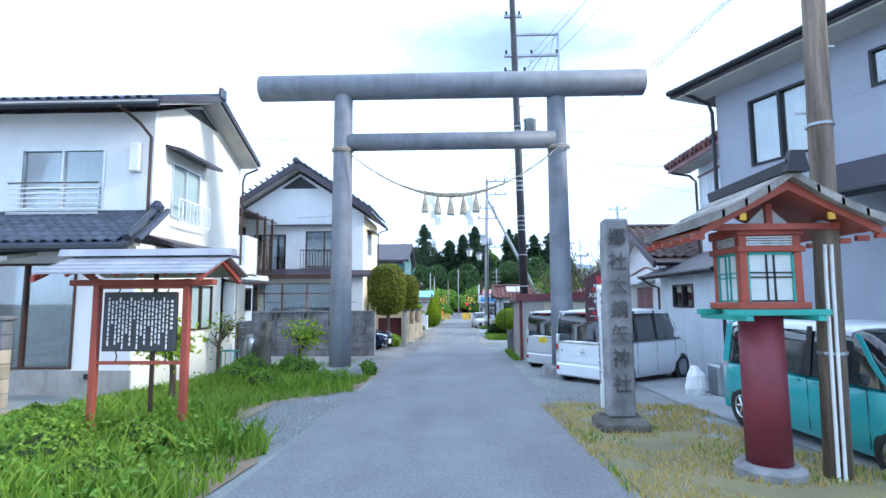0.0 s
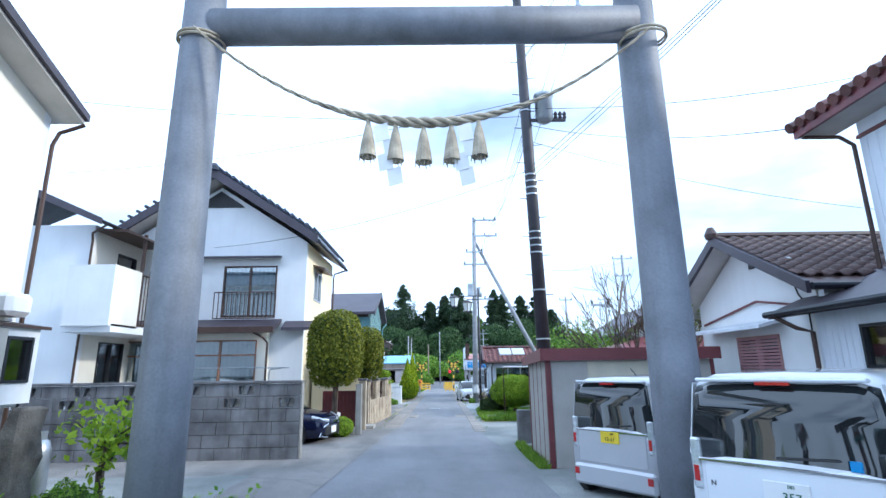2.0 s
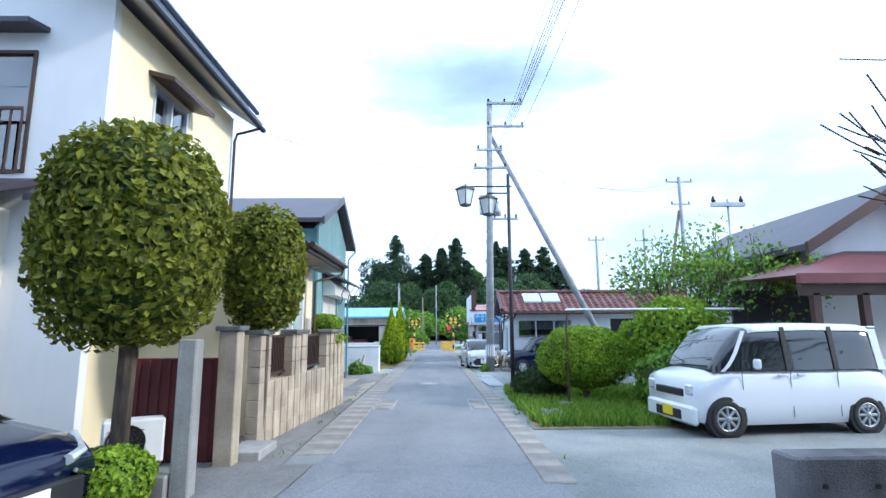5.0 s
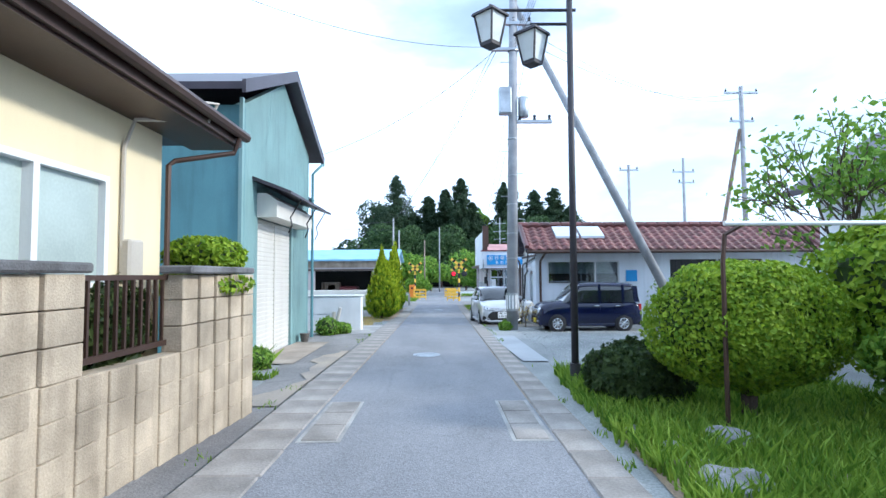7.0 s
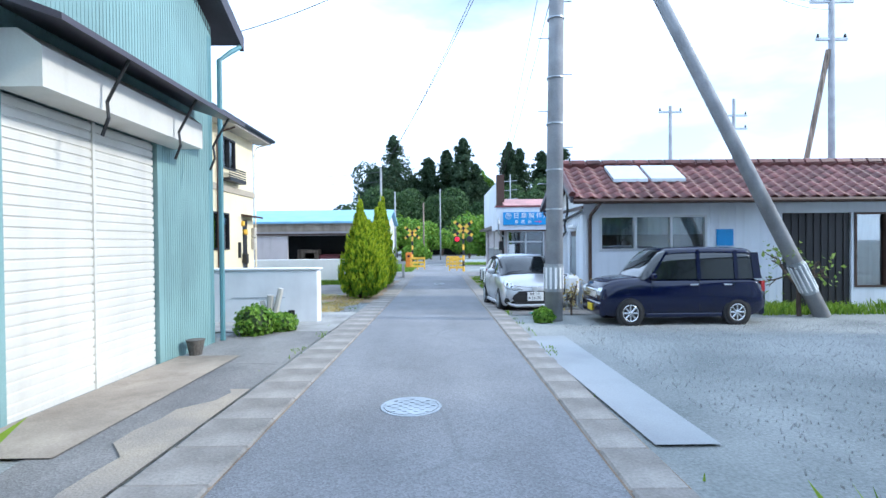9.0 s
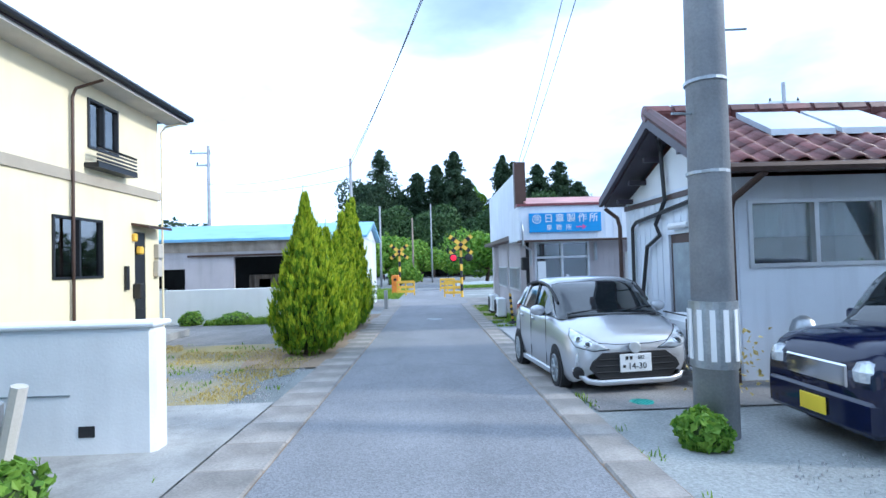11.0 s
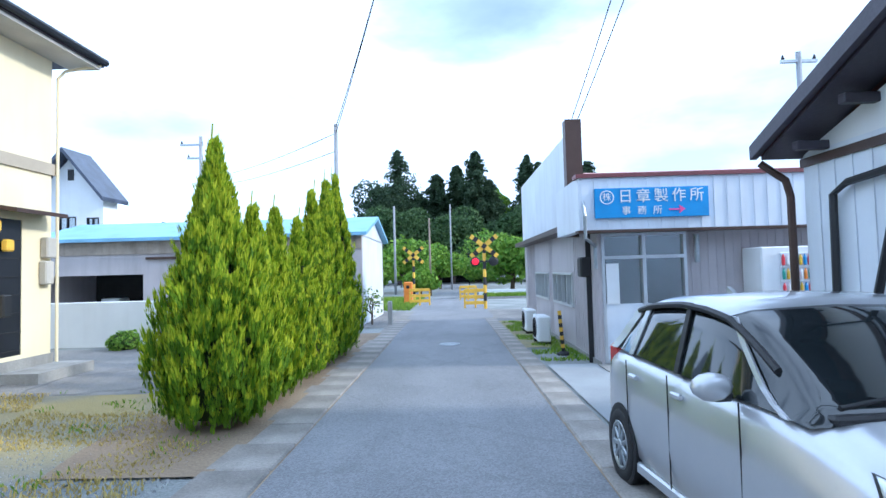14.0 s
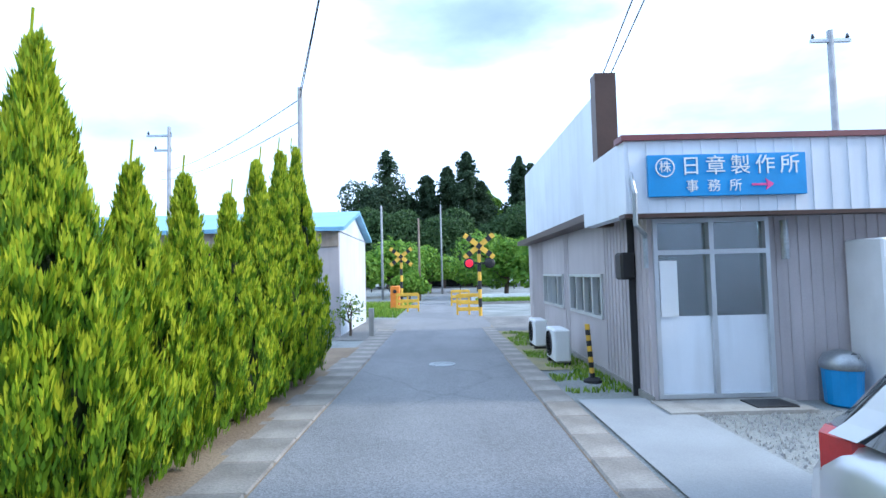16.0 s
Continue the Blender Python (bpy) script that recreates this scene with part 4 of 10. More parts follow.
part("ridge", C((-6.37, 19.45, 6.60), (-6.37, 23.95, 6.60), 0.09, n=8), TILE_BLUE, h2)
part("ridge_end", lathe(bmesh.new(), (-6.37, 19.46, 6.54), [(0.12, 0), (0.14, 0.1), (0.07, 0.2)], 10), TILE_BLUE, h2)
window(h2, "x", 20.1, -1, -6.1, -4.6, 2.42, 3.87, 2, FRAME_BROWN, CURTAIN, 0.95)
window(h2, "x", 20.1, -1, -8.2, -6.9, 2.3, 3.75, 2, FRAME_DARK, BLIND, 0.6)
railing(h2, "x", 19.92, -6.25, -4.55, 2.36, 3.1, 14, FRAME_BROWN)
canopy(h2, "x", 20.1, -1, -7.3, -4.5, 4.16, 0.32, 0.06, 0.06, ROOF_DARK)
window(h2, "y", -3.78, 1, 21.0, 21.9, 3.0, 3.9, 2, ALU, CURTAIN, 0.8)
canopy(h2, "y", -3.78, 1, 20.85, 22.05, 4.05, 0.35, 0.1, 0.06, FRAME_BROWN)
part("bay_wall", wall(bmesh.new(), "x", 19.85, 19.95, -9.2, -4.7, Z0, 2.0, [(-8.9, -4.95, 0.3, 1.78)]), STUCCO_CREAM_LIT, h2)
part("bay_wall", B(-4.82, 19.95, Z0, -4.7, 20.1, 2.0), STUCCO_CREAM_LIT, h2)
window(h2, "x", 19.85, -1, -8.9, -4.95, 0.3, 1.78, 4, mat("brown_sash", (0.26, 0.14, 0.09), 0.5), CURTAIN, 1.0, bar=1.38)
part("porch_roof", prism(bmesh.new(), "x", -9.3, -4.4, [(19.4, 2.08), (20.1, 2.36), (20.1, 2.28), (19.4, 2.0)]), ROOF_DARK, h2, "dark metal lean-to roof")
part("porch_roof", prism(bmesh.new(), "x", -4.3, -3.3, [(19.75, 2.10), (20.1, 2.30), (20.1, 2.22), (19.75, 2.02)]), ROOF_DARK, h2)
part("porch_fascia", B(-9.3, 19.36, 1.94, -4.4, 19.42, 2.1), FRAME_BROWN, h2)
downpipe(h2, [(-4.95, 19.38, 1.98), (-4.72, 19.6, 1.82), (-4.66, 19.8, 1.7), (-4.66, 19.8, Z0)])
downpipe(h2, [(-3.32, 23.7, 4.4), (-3.7, 23.6, 4.25), (-3.72, 23.55, 4.1), (-3.72, 23.55, 2.2)])
eave_gutter(h2, (-3.33, 19.5, 4.44), (-3.33, 23.9, 4.44), 0.05)
part("gate_wall", B(-3.6, 21.5, Z0, -3.5, 22.8, 0.9), REDWOOD, h2, "dark red timber entrance screen")

# balcony wing between the two white houses
h3 = thing("house_wing", (-10, 19, G(19)), "white house wing with a roofed balcony", "house")
# cream on the east wall and parapet side paints the warm sunlight
house_walls(h3, -12.5, -8.4, 17.9, 20.05, Z0, 4.5, {"s": STUCCO, "n": STUCCO, "w": STUCCO, "e": STUCCO_CREAM_LIT}, {"e": [(18.9, 19.7, 3.0, 4.0), (18.6, 19.6, 0.5, 1.7)]})
window(h3, "y", -8.4, 1, 18.9, 19.7, 3.0, 4.0, 1, FRAME_DARK, BLIND, 0.5)
window(h3, "y", -8.4, 1, 18.6, 19.6, 0.5, 1.7, 2, FRAME_DARK, BLIND, 0.8)
part("balcony_parapet", B(-8.35, 17.15, 1.98, -7.3, 17.25, 3.35), STUCCO, h3, "solid white balcony parapet")
part("balcony_parapet", B(-7.4, 17.25, 1.98, -7.3, 18.2, 3.35), STUCCO_CREAM_LIT, h3)
part("balcony_floor", B(-8.4, 17.25, 1.85, -7.3, 19.8, 2.03), STUCCO, h3)
railing(h3, "y", -7.34, 18.2, 19.75, 2.06, 3.3, 12, FRAME_BROWN)
for y in (18.25, 19.0, 19.75):
    part("balcony_post", B(-7.38, y - 0.03, 2.03, -7.31, y + 0.03, 4.32), FRAME_BROWN, h3)
part("balcony_roof", prism(bmesh.new(), "y", 17.9, 19.95, [(-8.4, 4.42), (-7.6, 4.38), (-7.25, 4.22), (-7.22, 4.16), (-7.6, 4.31), (-8.4, 4.36)]), FRAME_BROWN, h3, "brown translucent balcony roof")
part("roof", prism(bmesh.new(), "y", 17.4, 20.0, [(-7.95, 4.50), (-10.4, 5.6), (-12.9, 4.50), (-12.9, 4.4), (-10.4, 5.46), (-7.95, 4.40)]), TILE_BLUE, h3)
part("verge_board", prism(bmesh.new(), "y", 17.34, 17.4, [(-7.92, 4.36), (-10.4, 5.42), (-12.9, 4.36), (-12.9, 4.52), (-10.4, 5.64), (-7.92, 4.52)]), ROOF_DARK, h3)
eave_gutter(h3, (-7.93, 17.4, 4.44), (-7.93, 20.0, 4.44), 0.05)
downpipe(h3, [(-7.95, 17.6, 4.4), (-8.35, 17.75, 4.25), (-8.4, 17.86, 4.1), (-8.4, 17.86, Z0)])

# low yellow house behind the garden wall
h4 = thing("house", (-4.5, 21.4, G(21)), "low yellow-rendered house with dark brown eaves", "house")
Z0 = G(21) - 0.1
house_walls(h4, -3.7, -2.07, 21.02, 22.95, Z0, 1.68, STUCCO_YELLOW, {"e": [(21.2, 22.33, 0.55, 1.23)]})
window(h4, "y", -2.07, 1, 21.2, 22.33, 0.55, 1.23, 2, WHITEP, None, 0.8, glass=FROST, label="white-framed sliding window")
part("roof", prism(bmesh.new(), "y", 21.0, 23.4, [(-1.68, 1.80), (-2.9, 2.18), (-3.76, 2.18), (-3.76, 1.70), (-1.68, 1.70)]), ROOF_DARK, h4, "dark brown metal roof")
part("fascia", B(-1.69, 21.0, 1.68, -1.66, 23.4, 1.78), FRAME_BROWN, h4)
part("soffit", B(-2.07, 21.0, 1.66, -1.69, 23.4, 1.70), FRAME_BROWN, h4)
eave_gutter(h4, (-1.62, 21.0, 1.76), (-1.62, 23.4, 1.76), 0.04, FRAME_BROWN)
downpipe(h4, [(-1.62, 23.25, 1.72), (-1.66, 23.25, 1.60), (-2.0, 23.0, 1.48), (-2.03, 22.97, 1.44), (-2.03, 22.97, 0.1)], 0.02)
part("conduit", tube(bmesh.new(), [(-1.66, 22.7, 1.82), (-1.62, 22.85, 1.86), (-1.66, 22.8, 1.72), (-2.0, 22.5, 1.64), (-2.05, 22.47, 1.45), (-2.05, 22.47, 0.8)], 0.014, 6), PVC, h4)
part("meter_box", B(-2.07, 22.46, 0.60, -1.99, 22.62, 0.86, bevel=0.015), PVC, h4, "beige electricity meter box")

# teal metal-clad storehouse with a roller shutter
h5 = thing("storehouse", (-4, 28.5, G(28)), "teal metal-clad two-storey storehouse with a white roller shutter", "storehouse")
Z0 = G(28) - 0.05
# the east wall, gable and ribs take the teal with sunlight painted in
house_walls(h5, -6.6, -2.75, 26.2, 29.8, Z0, 3.0, {"s": TEAL, "n": TEAL, "w": TEAL, "e": TEAL_SUNLIT}, {"e": [(26.85, 28.6, Z0, 1.52)], "s": [(-5.25, -4.24, 1.92, 2.72), (-5.25, -4.27, 0.42, 1.2)]})
part("gable_wall", prism(bmesh.new(), "x", -2.87, -2.75, [(26.2, 3.0), (29.8, 3.0), (28.1, 4.0)]), TEAL_SUNLIT, h5)
window(h5, "x", 26.2, -1, -5.25, -4.24, 1.92, 2.72, 2, WHITEP, BLIND, 1.0)
window(h5, "x", 26.2, -1, -5.25, -4.27, 0.42, 1.2, 2, WHITEP, BLIND, 1.0)
hatch = part("side_door", B(-3.42, 26.185, Z0 + 0.1, -2.98, 26.198, 0.76, bevel=0.004), TEAL, h5, "teal sheet-metal side door, closed")
for a, b, lo, hi in ((-3.44, -3.41, Z0 + 0.1, 0.79), (-2.99, -2.96, Z0 + 0.1, 0.79), (-3.44, -2.96, 0.76, 0.79)):
    part("door_trim", B(a, 26.17, lo, b, 26.195, hi), TEAL, hatch)
for ya, yb, za, zb in ((25.75, 28.1, 3.06, 4.12), (30.2, 28.1, 3.06, 4.12)):
    part("roof", prism(bmesh.new(), "x", -7.0, -2.56, [(ya, za), (yb, zb), (yb, zb + 0.10), (ya, za + 0.10)]), ROOF_DARK, h5)
part("verge_board", prism(bmesh.new(), "x", -2.57, -2.52, [(25.72, 3.0), (28.1, 4.06), (30.24, 3.0), (30.24, 3.18), (28.1, 4.25), (25.72, 3.18)]), ROOF_DARK, h5, "dark verge board")
bm = bmesh.new()
for k in range(83):
    y = 26.24 + k * 0.043
    top = 3.0 + 0.98 * (1 - abs(y - 28.1) / 1.9)
    lo = Z0 if y < 26.80 or y > 28.66 else 2.0
    box(bm, -2.75, y, lo, -2.7465, y + 0.014, top)
tagged(part("siding_ribs", bm, TEAL_SUNLIT, h5), "fine vertical ribs of the metal siding", kind="stuff")
part("corner_trim", B(-2.78, 26.17, Z0, -2.73, 26.23, 3.1), TEAL_SUNLIT, h5)
for i, (ya, yb) in enumerate(((26.87, 27.72), (27.74, 28.58))):
    n, prof = 30, [(-2.80, 1.50), (-2.80, Z0 + 0.05)]
    dz = (1.50 - Z0 - 0.05) / n
    for k in range(n):
        z = Z0 + 0.05 + k * dz
        prof += [(-2.785, z), (-2.782, z + dz * 0.70), (-2.796, z + dz * 0.80), (-2.796, z + dz * 0.97)]
    bm = prism(bmesh.new(), "y", ya, yb, prof)
    part("roller_shutter", bm, SHUTTER, h5, "white ribbed roller shutter, closed")
part("shutter_mullion", B(-2.81, 27.715, Z0, -2.77, 27.745, 1.52), SHUTTER, h5)
part("shutter_box", prism(bmesh.new(), "y", 26.8, 28.9, [(-2.75, 1.50), (-2.45, 1.50), (-2.45, 1.75), (-2.6, 1.86), (-2.75, 1.86)]), SHUTTER, h5, "white shutter housing, paint peeling")
part("canopy", prism(bmesh.new(), "y", 26.6, 29.35, [(-2.75, 2.08), (-2.18, 1.86), (-2.18, 1.82), (-2.75, 2.02)]), ROOF_DARK, h5, "dark sheet canopy over the shutter")
for y in (27.3, 28.3, 29.0):
    part("canopy_stay", tube(bmesh.new(), [(-2.22, y, 1.84), (-2.40, y + 0.03, 1.55), (-2.36, y - 0.02, 1.42), (-2.42, y, 1.30)], 0.012, 6), BLACK, h5)
downpipe(h5, [(-2.54, 30.15, 3.02), (-2.6, 30.0, 2.9), (-2.68, 29.86, 2.75), (-2.68, 29.86, Z0)], 0.03, TEAL)

# cream two-storey house past the white wall
h6 = thing("house", (-7, 37, G(37)), "cream two-storey house with dark shallow eaves", "house")
Z0 = G(37) - 0.1
house_walls(h6, -10.5, -5.2, 33.6, 37.8, Z0, 3.37, STUCCO_YELLOW, {"e": [(35.83, 36.57, 2.36, 3.12), (35.1, 36.15, 0.40, 1.29), (37.02, 37.35, -0.45, 1.17)]})
part("plinth", B(-5.2, 33.6, Z0, -5.18, 37.82, -0.50), CONCRETE, h6)
part("belt_course", B(-5.2, 33.6, 1.80, -5.17, 37.83, 1.95), mat("taupe_band", (0.42, 0.36, 0.28), 0.7, var=0.05), h6)
window(h6, "y", -5.2, 1, 35.83, 36.57, 2.36, 3.12, 2, FRAME_DARK, CURTAIN, 1.0)
window(h6, "y", -5.2, 1, 35.1, 36.15, 0.40, 1.29, 2, FRAME_DARK, CURTAIN, 1.0)
door = part("door", B(-5.24, 37.02, -0.45, -5.21, 37.35, 1.17), FRAME_DARK, h6, "dark lattice door")
for k in range(7):
    part("lattice_bar", B(-5.21, 37.03, -0.4 + k * 0.22, -5.195, 37.34, -0.385 + k * 0.22), BLACK, door)
railing(h6, "y", -5.0, 35.75, 36.75, 2.12, 2.36, 4, FRAME_DARK, True)
part("balcony_floor", B(-5.2, 35.75, 2.05, -4.98, 36.75, 2.12), FRAME_DARK, h6)
canopy(h6, "y", -5.2, 1, 36.93, 37.7, 1.32, 0.3, 0.05, 0.05, FRAME_BROWN)
part("roof", prism(bmesh.new(), "y", 33.0, 38.15, [(-4.75, 3.46), (-7.85, 4.42), (-10.9, 3.46), (-10.9, 3.36), (-4.75, 3.36)]), ROOF_DARK, h6)
part("soffit", B(-5.2, 33.0, 3.32, -4.78, 38.13, 3.358), SOFFIT, h6)
eave_gutter(h6, (-4.72, 33.0, 3.42), (-4.72, 38.15, 3.42), 0.05)
downpipe(h6, [(-4.75, 38.1, 3.37), (-5.1, 37.9, 3.22), (-5.15, 37.84, 3.1), (-5.15, 37.84, Z0)], 0.02, STUCCO_YELLOW)
part("meter_box", B(-5.2, 37.62, 0.72, -5.1, 37.78, 0.98, bevel=0.015), PVC, h6, "beige electricity meter box")
part("intercom", B(-5.2, 36.70, 0.18, -5.14, 36.78, 0.58, bevel=0.01), FRAME_DARK, h6, "dark letter box and intercom")
part("porch_lamp", B(-5.2, 36.93, 1.0, -5.12, 37.0, 1.14, bevel=0.02), YELLOW, h6, "amber porch lamp")
downpipe(h6, [(-4.75, 35.5, 3.25), (-5.1, 35.45, 3.12), (-5.15, 35.45, 3.0), (-5.15, 35.45, Z0)], 0.022)
part("meter_box", B(-5.2, 37.6, 0.38, -5.1, 37.74, 0.68, bevel=0.015), PVC, h6)
part("mail_box", B(-5.2, 36.95, 0.02, -5.06, 37.07, 0.28, bevel=0.015), BLACK, h6)
part("porch_lamp", B(-5.2, 37.05, 0.78, -5.1, 37.15, 0.92, bevel=0.02), YELLOW, h6)
part("door_step", B(-5.2, 37.0, Z0, -4.7, 37.9, -0.62), CONCRETE, h6)

# grey two-storey house on the east side, turned a little to the street; local axes from its far corner
g1 = thing("house", (0, 0, 0), "grey-blue sided two-storey house with dark eaves", "house")
house_walls(g1, 0, 4.0, -8.0, 0, -0.7, 4.5, SIDING_GREY, {"w": [(-1.55, -0.58, 3.12, 4.16), (-3.2, -2.25, 3.72, 4.2), (-3.6, -2.9, 0.2, 1.6)]})
window(g1, "y", 0, -1, -1.55, -0.58, 3.12, 4.16, 2, FRAME_DARK, CURTAIN, 1.0, label="black-framed upper window")
window(g1, "y", 0, -1, -3.2, -2.25, 3.72, 4.2, 2, FRAME_DARK, CURTAIN, 1.0)
window(g1, "y", 0, -1, -3.6, -2.9, 0.2, 1.6, 1, FRAME_DARK, BLIND, 1.0)
part("roof", prism(bmesh.new(), "y", -8.5, 0.45, [(-0.55, 4.62), (2.0, 5.9), (4.5, 4.62), (4.5, 4.52), (-0.55, 4.52)]), ROOF_DARK, g1)
part("soffit", B(-0.5, -8.4, 4.49, 0.0, 0.4, 4.52), SOFFIT, g1)
eave_gutter(g1, (-0.58, -8.5, 4.60), (-0.58, 0.45, 4.60), 0.05)
downpipe(g1, [(-0.55, 0.2, 4.55), (-0.1, 0.06, 4.35), (-0.05, 0.04, 4.2), (-0.05, 0.04, -0.6)], 0.03, FRAME_DARK)
part("lower_roof", prism(bmesh.new(), "y", -8.0, -1.75, [(-0.95, 2.32), (0, 2.85), (0, 2.75), (-0.95, 2.22)]), ROOF_DARK, g1, "dark lower tiled roof")
eave_gutter(g1, (-0.98, -8.0, 2.28), (-0.98, -1.75, 2.28), 0.045)
bm = bmesh.new()
for k in range(25):
    z = -0.5 + k * 0.2
    box(bm, -0.003, -8.0, z, 0.0, -3.25 if 3.0 < z < 4.2 else -3.65, z + 0.010)
    box(bm, -0.003, -2.2 if z > 3.0 else -2.85, z, 0.0, -1.6, z + 0.010)
    box(bm, -0.003, -1.6 if not 3.0 < z < 4.2 else -0.53, z, 0.0, 0.0, z + 0.010)
tagged(part("siding_joints", bm, SIDING_GREY, g1), "horizontal siding joints", kind="stuff")
g1.matrix_world = pose(4.36, 8.4, 0, 0, 0, 23)

# tall white house beyond it
g2 = thing("house", (7.5, 11, G(11)), "tall white metal-sided house with red-brown tiled eaves", "house")
house_walls(g2, 5.75, 9.5, 9.3, 12.4, -0.8, 4.35, SIDING_WHITE, {"w": [(10.1, 10.8, 3.3, 4.0)]})
window(g2, "y", 5.75, -1, 10.1, 10.8, 3.3, 4.0, 2, FRAME_BROWN, CURTAIN, 1.0)
part("gable_wall", prism(bmesh.new(), "y", 12.28, 12.4, [(5.75, 4.35), (9.5, 4.35), (7.6, 5.3)]), SIDING_WHITE, g2)
for xe in (5.28, 9.95):
    part("roof_deck", prism(bmesh.new(), "y", 8.8, 12.9, [(xe, 4.28), (7.6, 5.42), (7.6, 5.50), (xe, 4.36)]), SOFFIT, g2)
    part("roof", prism(bmesh.new(), "y", 8.78, 12.92, [(xe, 4.364), (7.6, 5.504), (7.6, 5.57), (xe, 4.43)]), TILE_RED, g2, "red-brown tiled roof")
part("fascia", B(5.23, 8.8, 4.26, 5.28, 12.92, 4.40), SHEDRED, g2)
part("soffit", B(5.28, 8.8, 4.26, 5.75, 12.9, 4.285), SOFFIT, g2)
for k in range(19):
    part("eave_tile", C((5.17, 8.95 + k * 0.22, 4.43), (5.6, 8.95 + k * 0.22, 4.62), 0.085, n=8), TILE_RED, g2)
part("band", B(5.722, 9.3, 4.02, 5.75, 12.42, 4.07), TILE_RED, g2)
downpipe(g2, [(5.3, 12.85, 4.26), (5.6, 12.55, 4.12), (5.7, 12.45, 3.95), (5.7, 12.44, -0.5)], 0.03)
part("lower_wall", wall(bmesh.new(), "y", 4.75, 4.85, 9.3, 12.5, -0.8, 1.66, [(10.8, 11.8, 0.9, 1.4)]), SIDING_WHITE, g2)
part("lower_wall", B(4.85, 12.4, -0.8, 5.75, 12.5, 1.9), SIDING_WHITE, g2)
window(g2, "y", 4.75, -1, 10.8, 11.8, 0.9, 1.4, 2, FRAME_DARK, BLIND, 0.3)
part("lower_roof", prism(bmesh.new(), "y", 9.2, 12.95, [(4.42, 1.64), (5.75, 2.2), (5.75, 2.12), (4.42, 1.56)]), ROOF_DARK, g2, "dark lean-to roof")
eave_gutter(g2, (4.38, 9.2, 1.62), (4.38, 12.95, 1.62), 0.045)
downpipe(g2, [(4.38, 12.8, 1.6), (4.55, 12.6, 1.42), (4.70, 12.52, 1.36), (4.70, 12.52, -0.5)], 0.03)
bm = bmesh.new()
for k in range(32):
    y = 9.35 + k * 0.1
    if not 10.75 < y < 11.85:
        box(bm, 4.742, y, -0.8, 4.75, y + 0.015, 1.6)
for k in range(19):
    y = 9.4 + k * 0.16
    if not 10.05 < y < 10.85:
        box(bm, 5.742, y, 2.2, 5.75, y + 0.015, 4.0)
tagged(part("siding_ribs", bm, SIDING_WHITE, g2), "fine vertical siding ribs", kind="stuff")

g2.location.x += 0.16

# low white gabled house with a brown tiled roof
g3 = thing("house", (6.8, 14.3, G(14)), "low white house with brown tiled gable roof", "house")
house_walls(g3, 4.7, 9, 12.6, 15.75, -0.8, 2.1, STUCCO, {"w": [(13.5, 14.6, 0.6, 1.43)]})
part("gable_wall", prism(bmesh.new(), "x", 4.7, 4.82, [(12.6, 2.1), (15.75, 2.1), (14.2, 2.98)]), STUCCO, g3)
window(g3, "y", 4.7, -1, 13.5, 14.6, 0.6, 1.43, 2, mat("pink_shutter_frame", (0.42, 0.24, 0.22), 0.6), BLIND, 0.9, label="pinkish shuttered window")
for k in range(16):
    part("shutter_slat", B(4.665, 13.52, 0.62 + k * 0.05, 4.69, 14.58, 0.655 + k * 0.05, bevel=0.006), PINKSLAT, g3, "pinkish metal shutter slat")
for ye in (12.15, 16.25):
    part("roof_deck", prism(bmesh.new(), "x", 4.3, 9.3, [(ye, 1.90), (14.2, 3.0), (14.2, 3.05), (ye, 1.95)]), SOFFIT, g3)
    rf = part("roof", prism(bmesh.new(), "x", 4.3, 9.3, [(ye, 1.954), (14.2, 3.054), (14.2, 3.09), (ye, 1.99)]), TILE_BROWN, g3, "brown tiled roof slope")
    part("verge_board", prism(bmesh.new(), "x", 4.24, 4.30, [(ye, 1.86), (14.2, 2.96), (14.2, 3.12), (ye, 2.02)]), ROOF_DARK, g3)
    if ye < 14:
        lay_tiles(rf, tile_mesh("brown_tile", 0.24, 0.2, TILE_BROWN), (4.3, 14.15, 3.09), (1, 0, 0), (0, -2.05, -1.10), 20, 11, 0.24, 0.20)
part("ridge", C((4.22, 14.2, 3.13), (9.3, 14.2, 3.13), 0.07, n=8), TILE_BROWN, g3)
part("ridge_end", lathe(bmesh.new(), (4.26, 14.2, 3.08), [(0.09, 0), (0.11, 0.08), (0.05, 0.2)], 10), TILE_BROWN, g3)
part("gable_vent", B(4.67, 13.84, 2.50, 4.7, 13.96, 2.66), BLACK, g3)
part("gable_band", tube(bmesh.new(), [(4.68, 15.6, 1.72), (4.68, 13.9, 1.97), (4.68, 12.6, 1.74)], 0.022, 4), SHEDRED, g3)
part("awning", prism(bmesh.new(), "y", 13.3, 15.4, [(4.28, 1.56), (4.7, 1.66), (4.7, 1.61), (4.28, 1.51)]), SIDING_WHITE, g3)
eave_gutter(g3, (4.3, 12.12, 1.95), (9.3, 12.12, 1.95), 0.045)
part("service_cable", tube(bmesh.new(), [(4.68, 13.0, 2.45), (4.64, 12.95, 2.2), (4.66, 12.9, 1.95), (4.66, 12.75, 1.75), (4.66, 12.75, 1.2)], 0.012, 6), BLACK, g3)
part("cable_insulator", B(4.62, 12.96, 2.42, 4.70, 13.04, 2.5, bevel=0.01), WHITEP, g3)

g3.location += Vector((0.40, 0.05, -0.03))

# gabled house with a maroon-roofed open carport, behind the garden trees
g8 = thing("house", (8, 24, G(24)), "brown-eaved house with a maroon hipped carport roof", "house")
house_walls(g8, 6.6, 11.5, 23.5, 28, -0.8, 2.05, STUCCO, {})
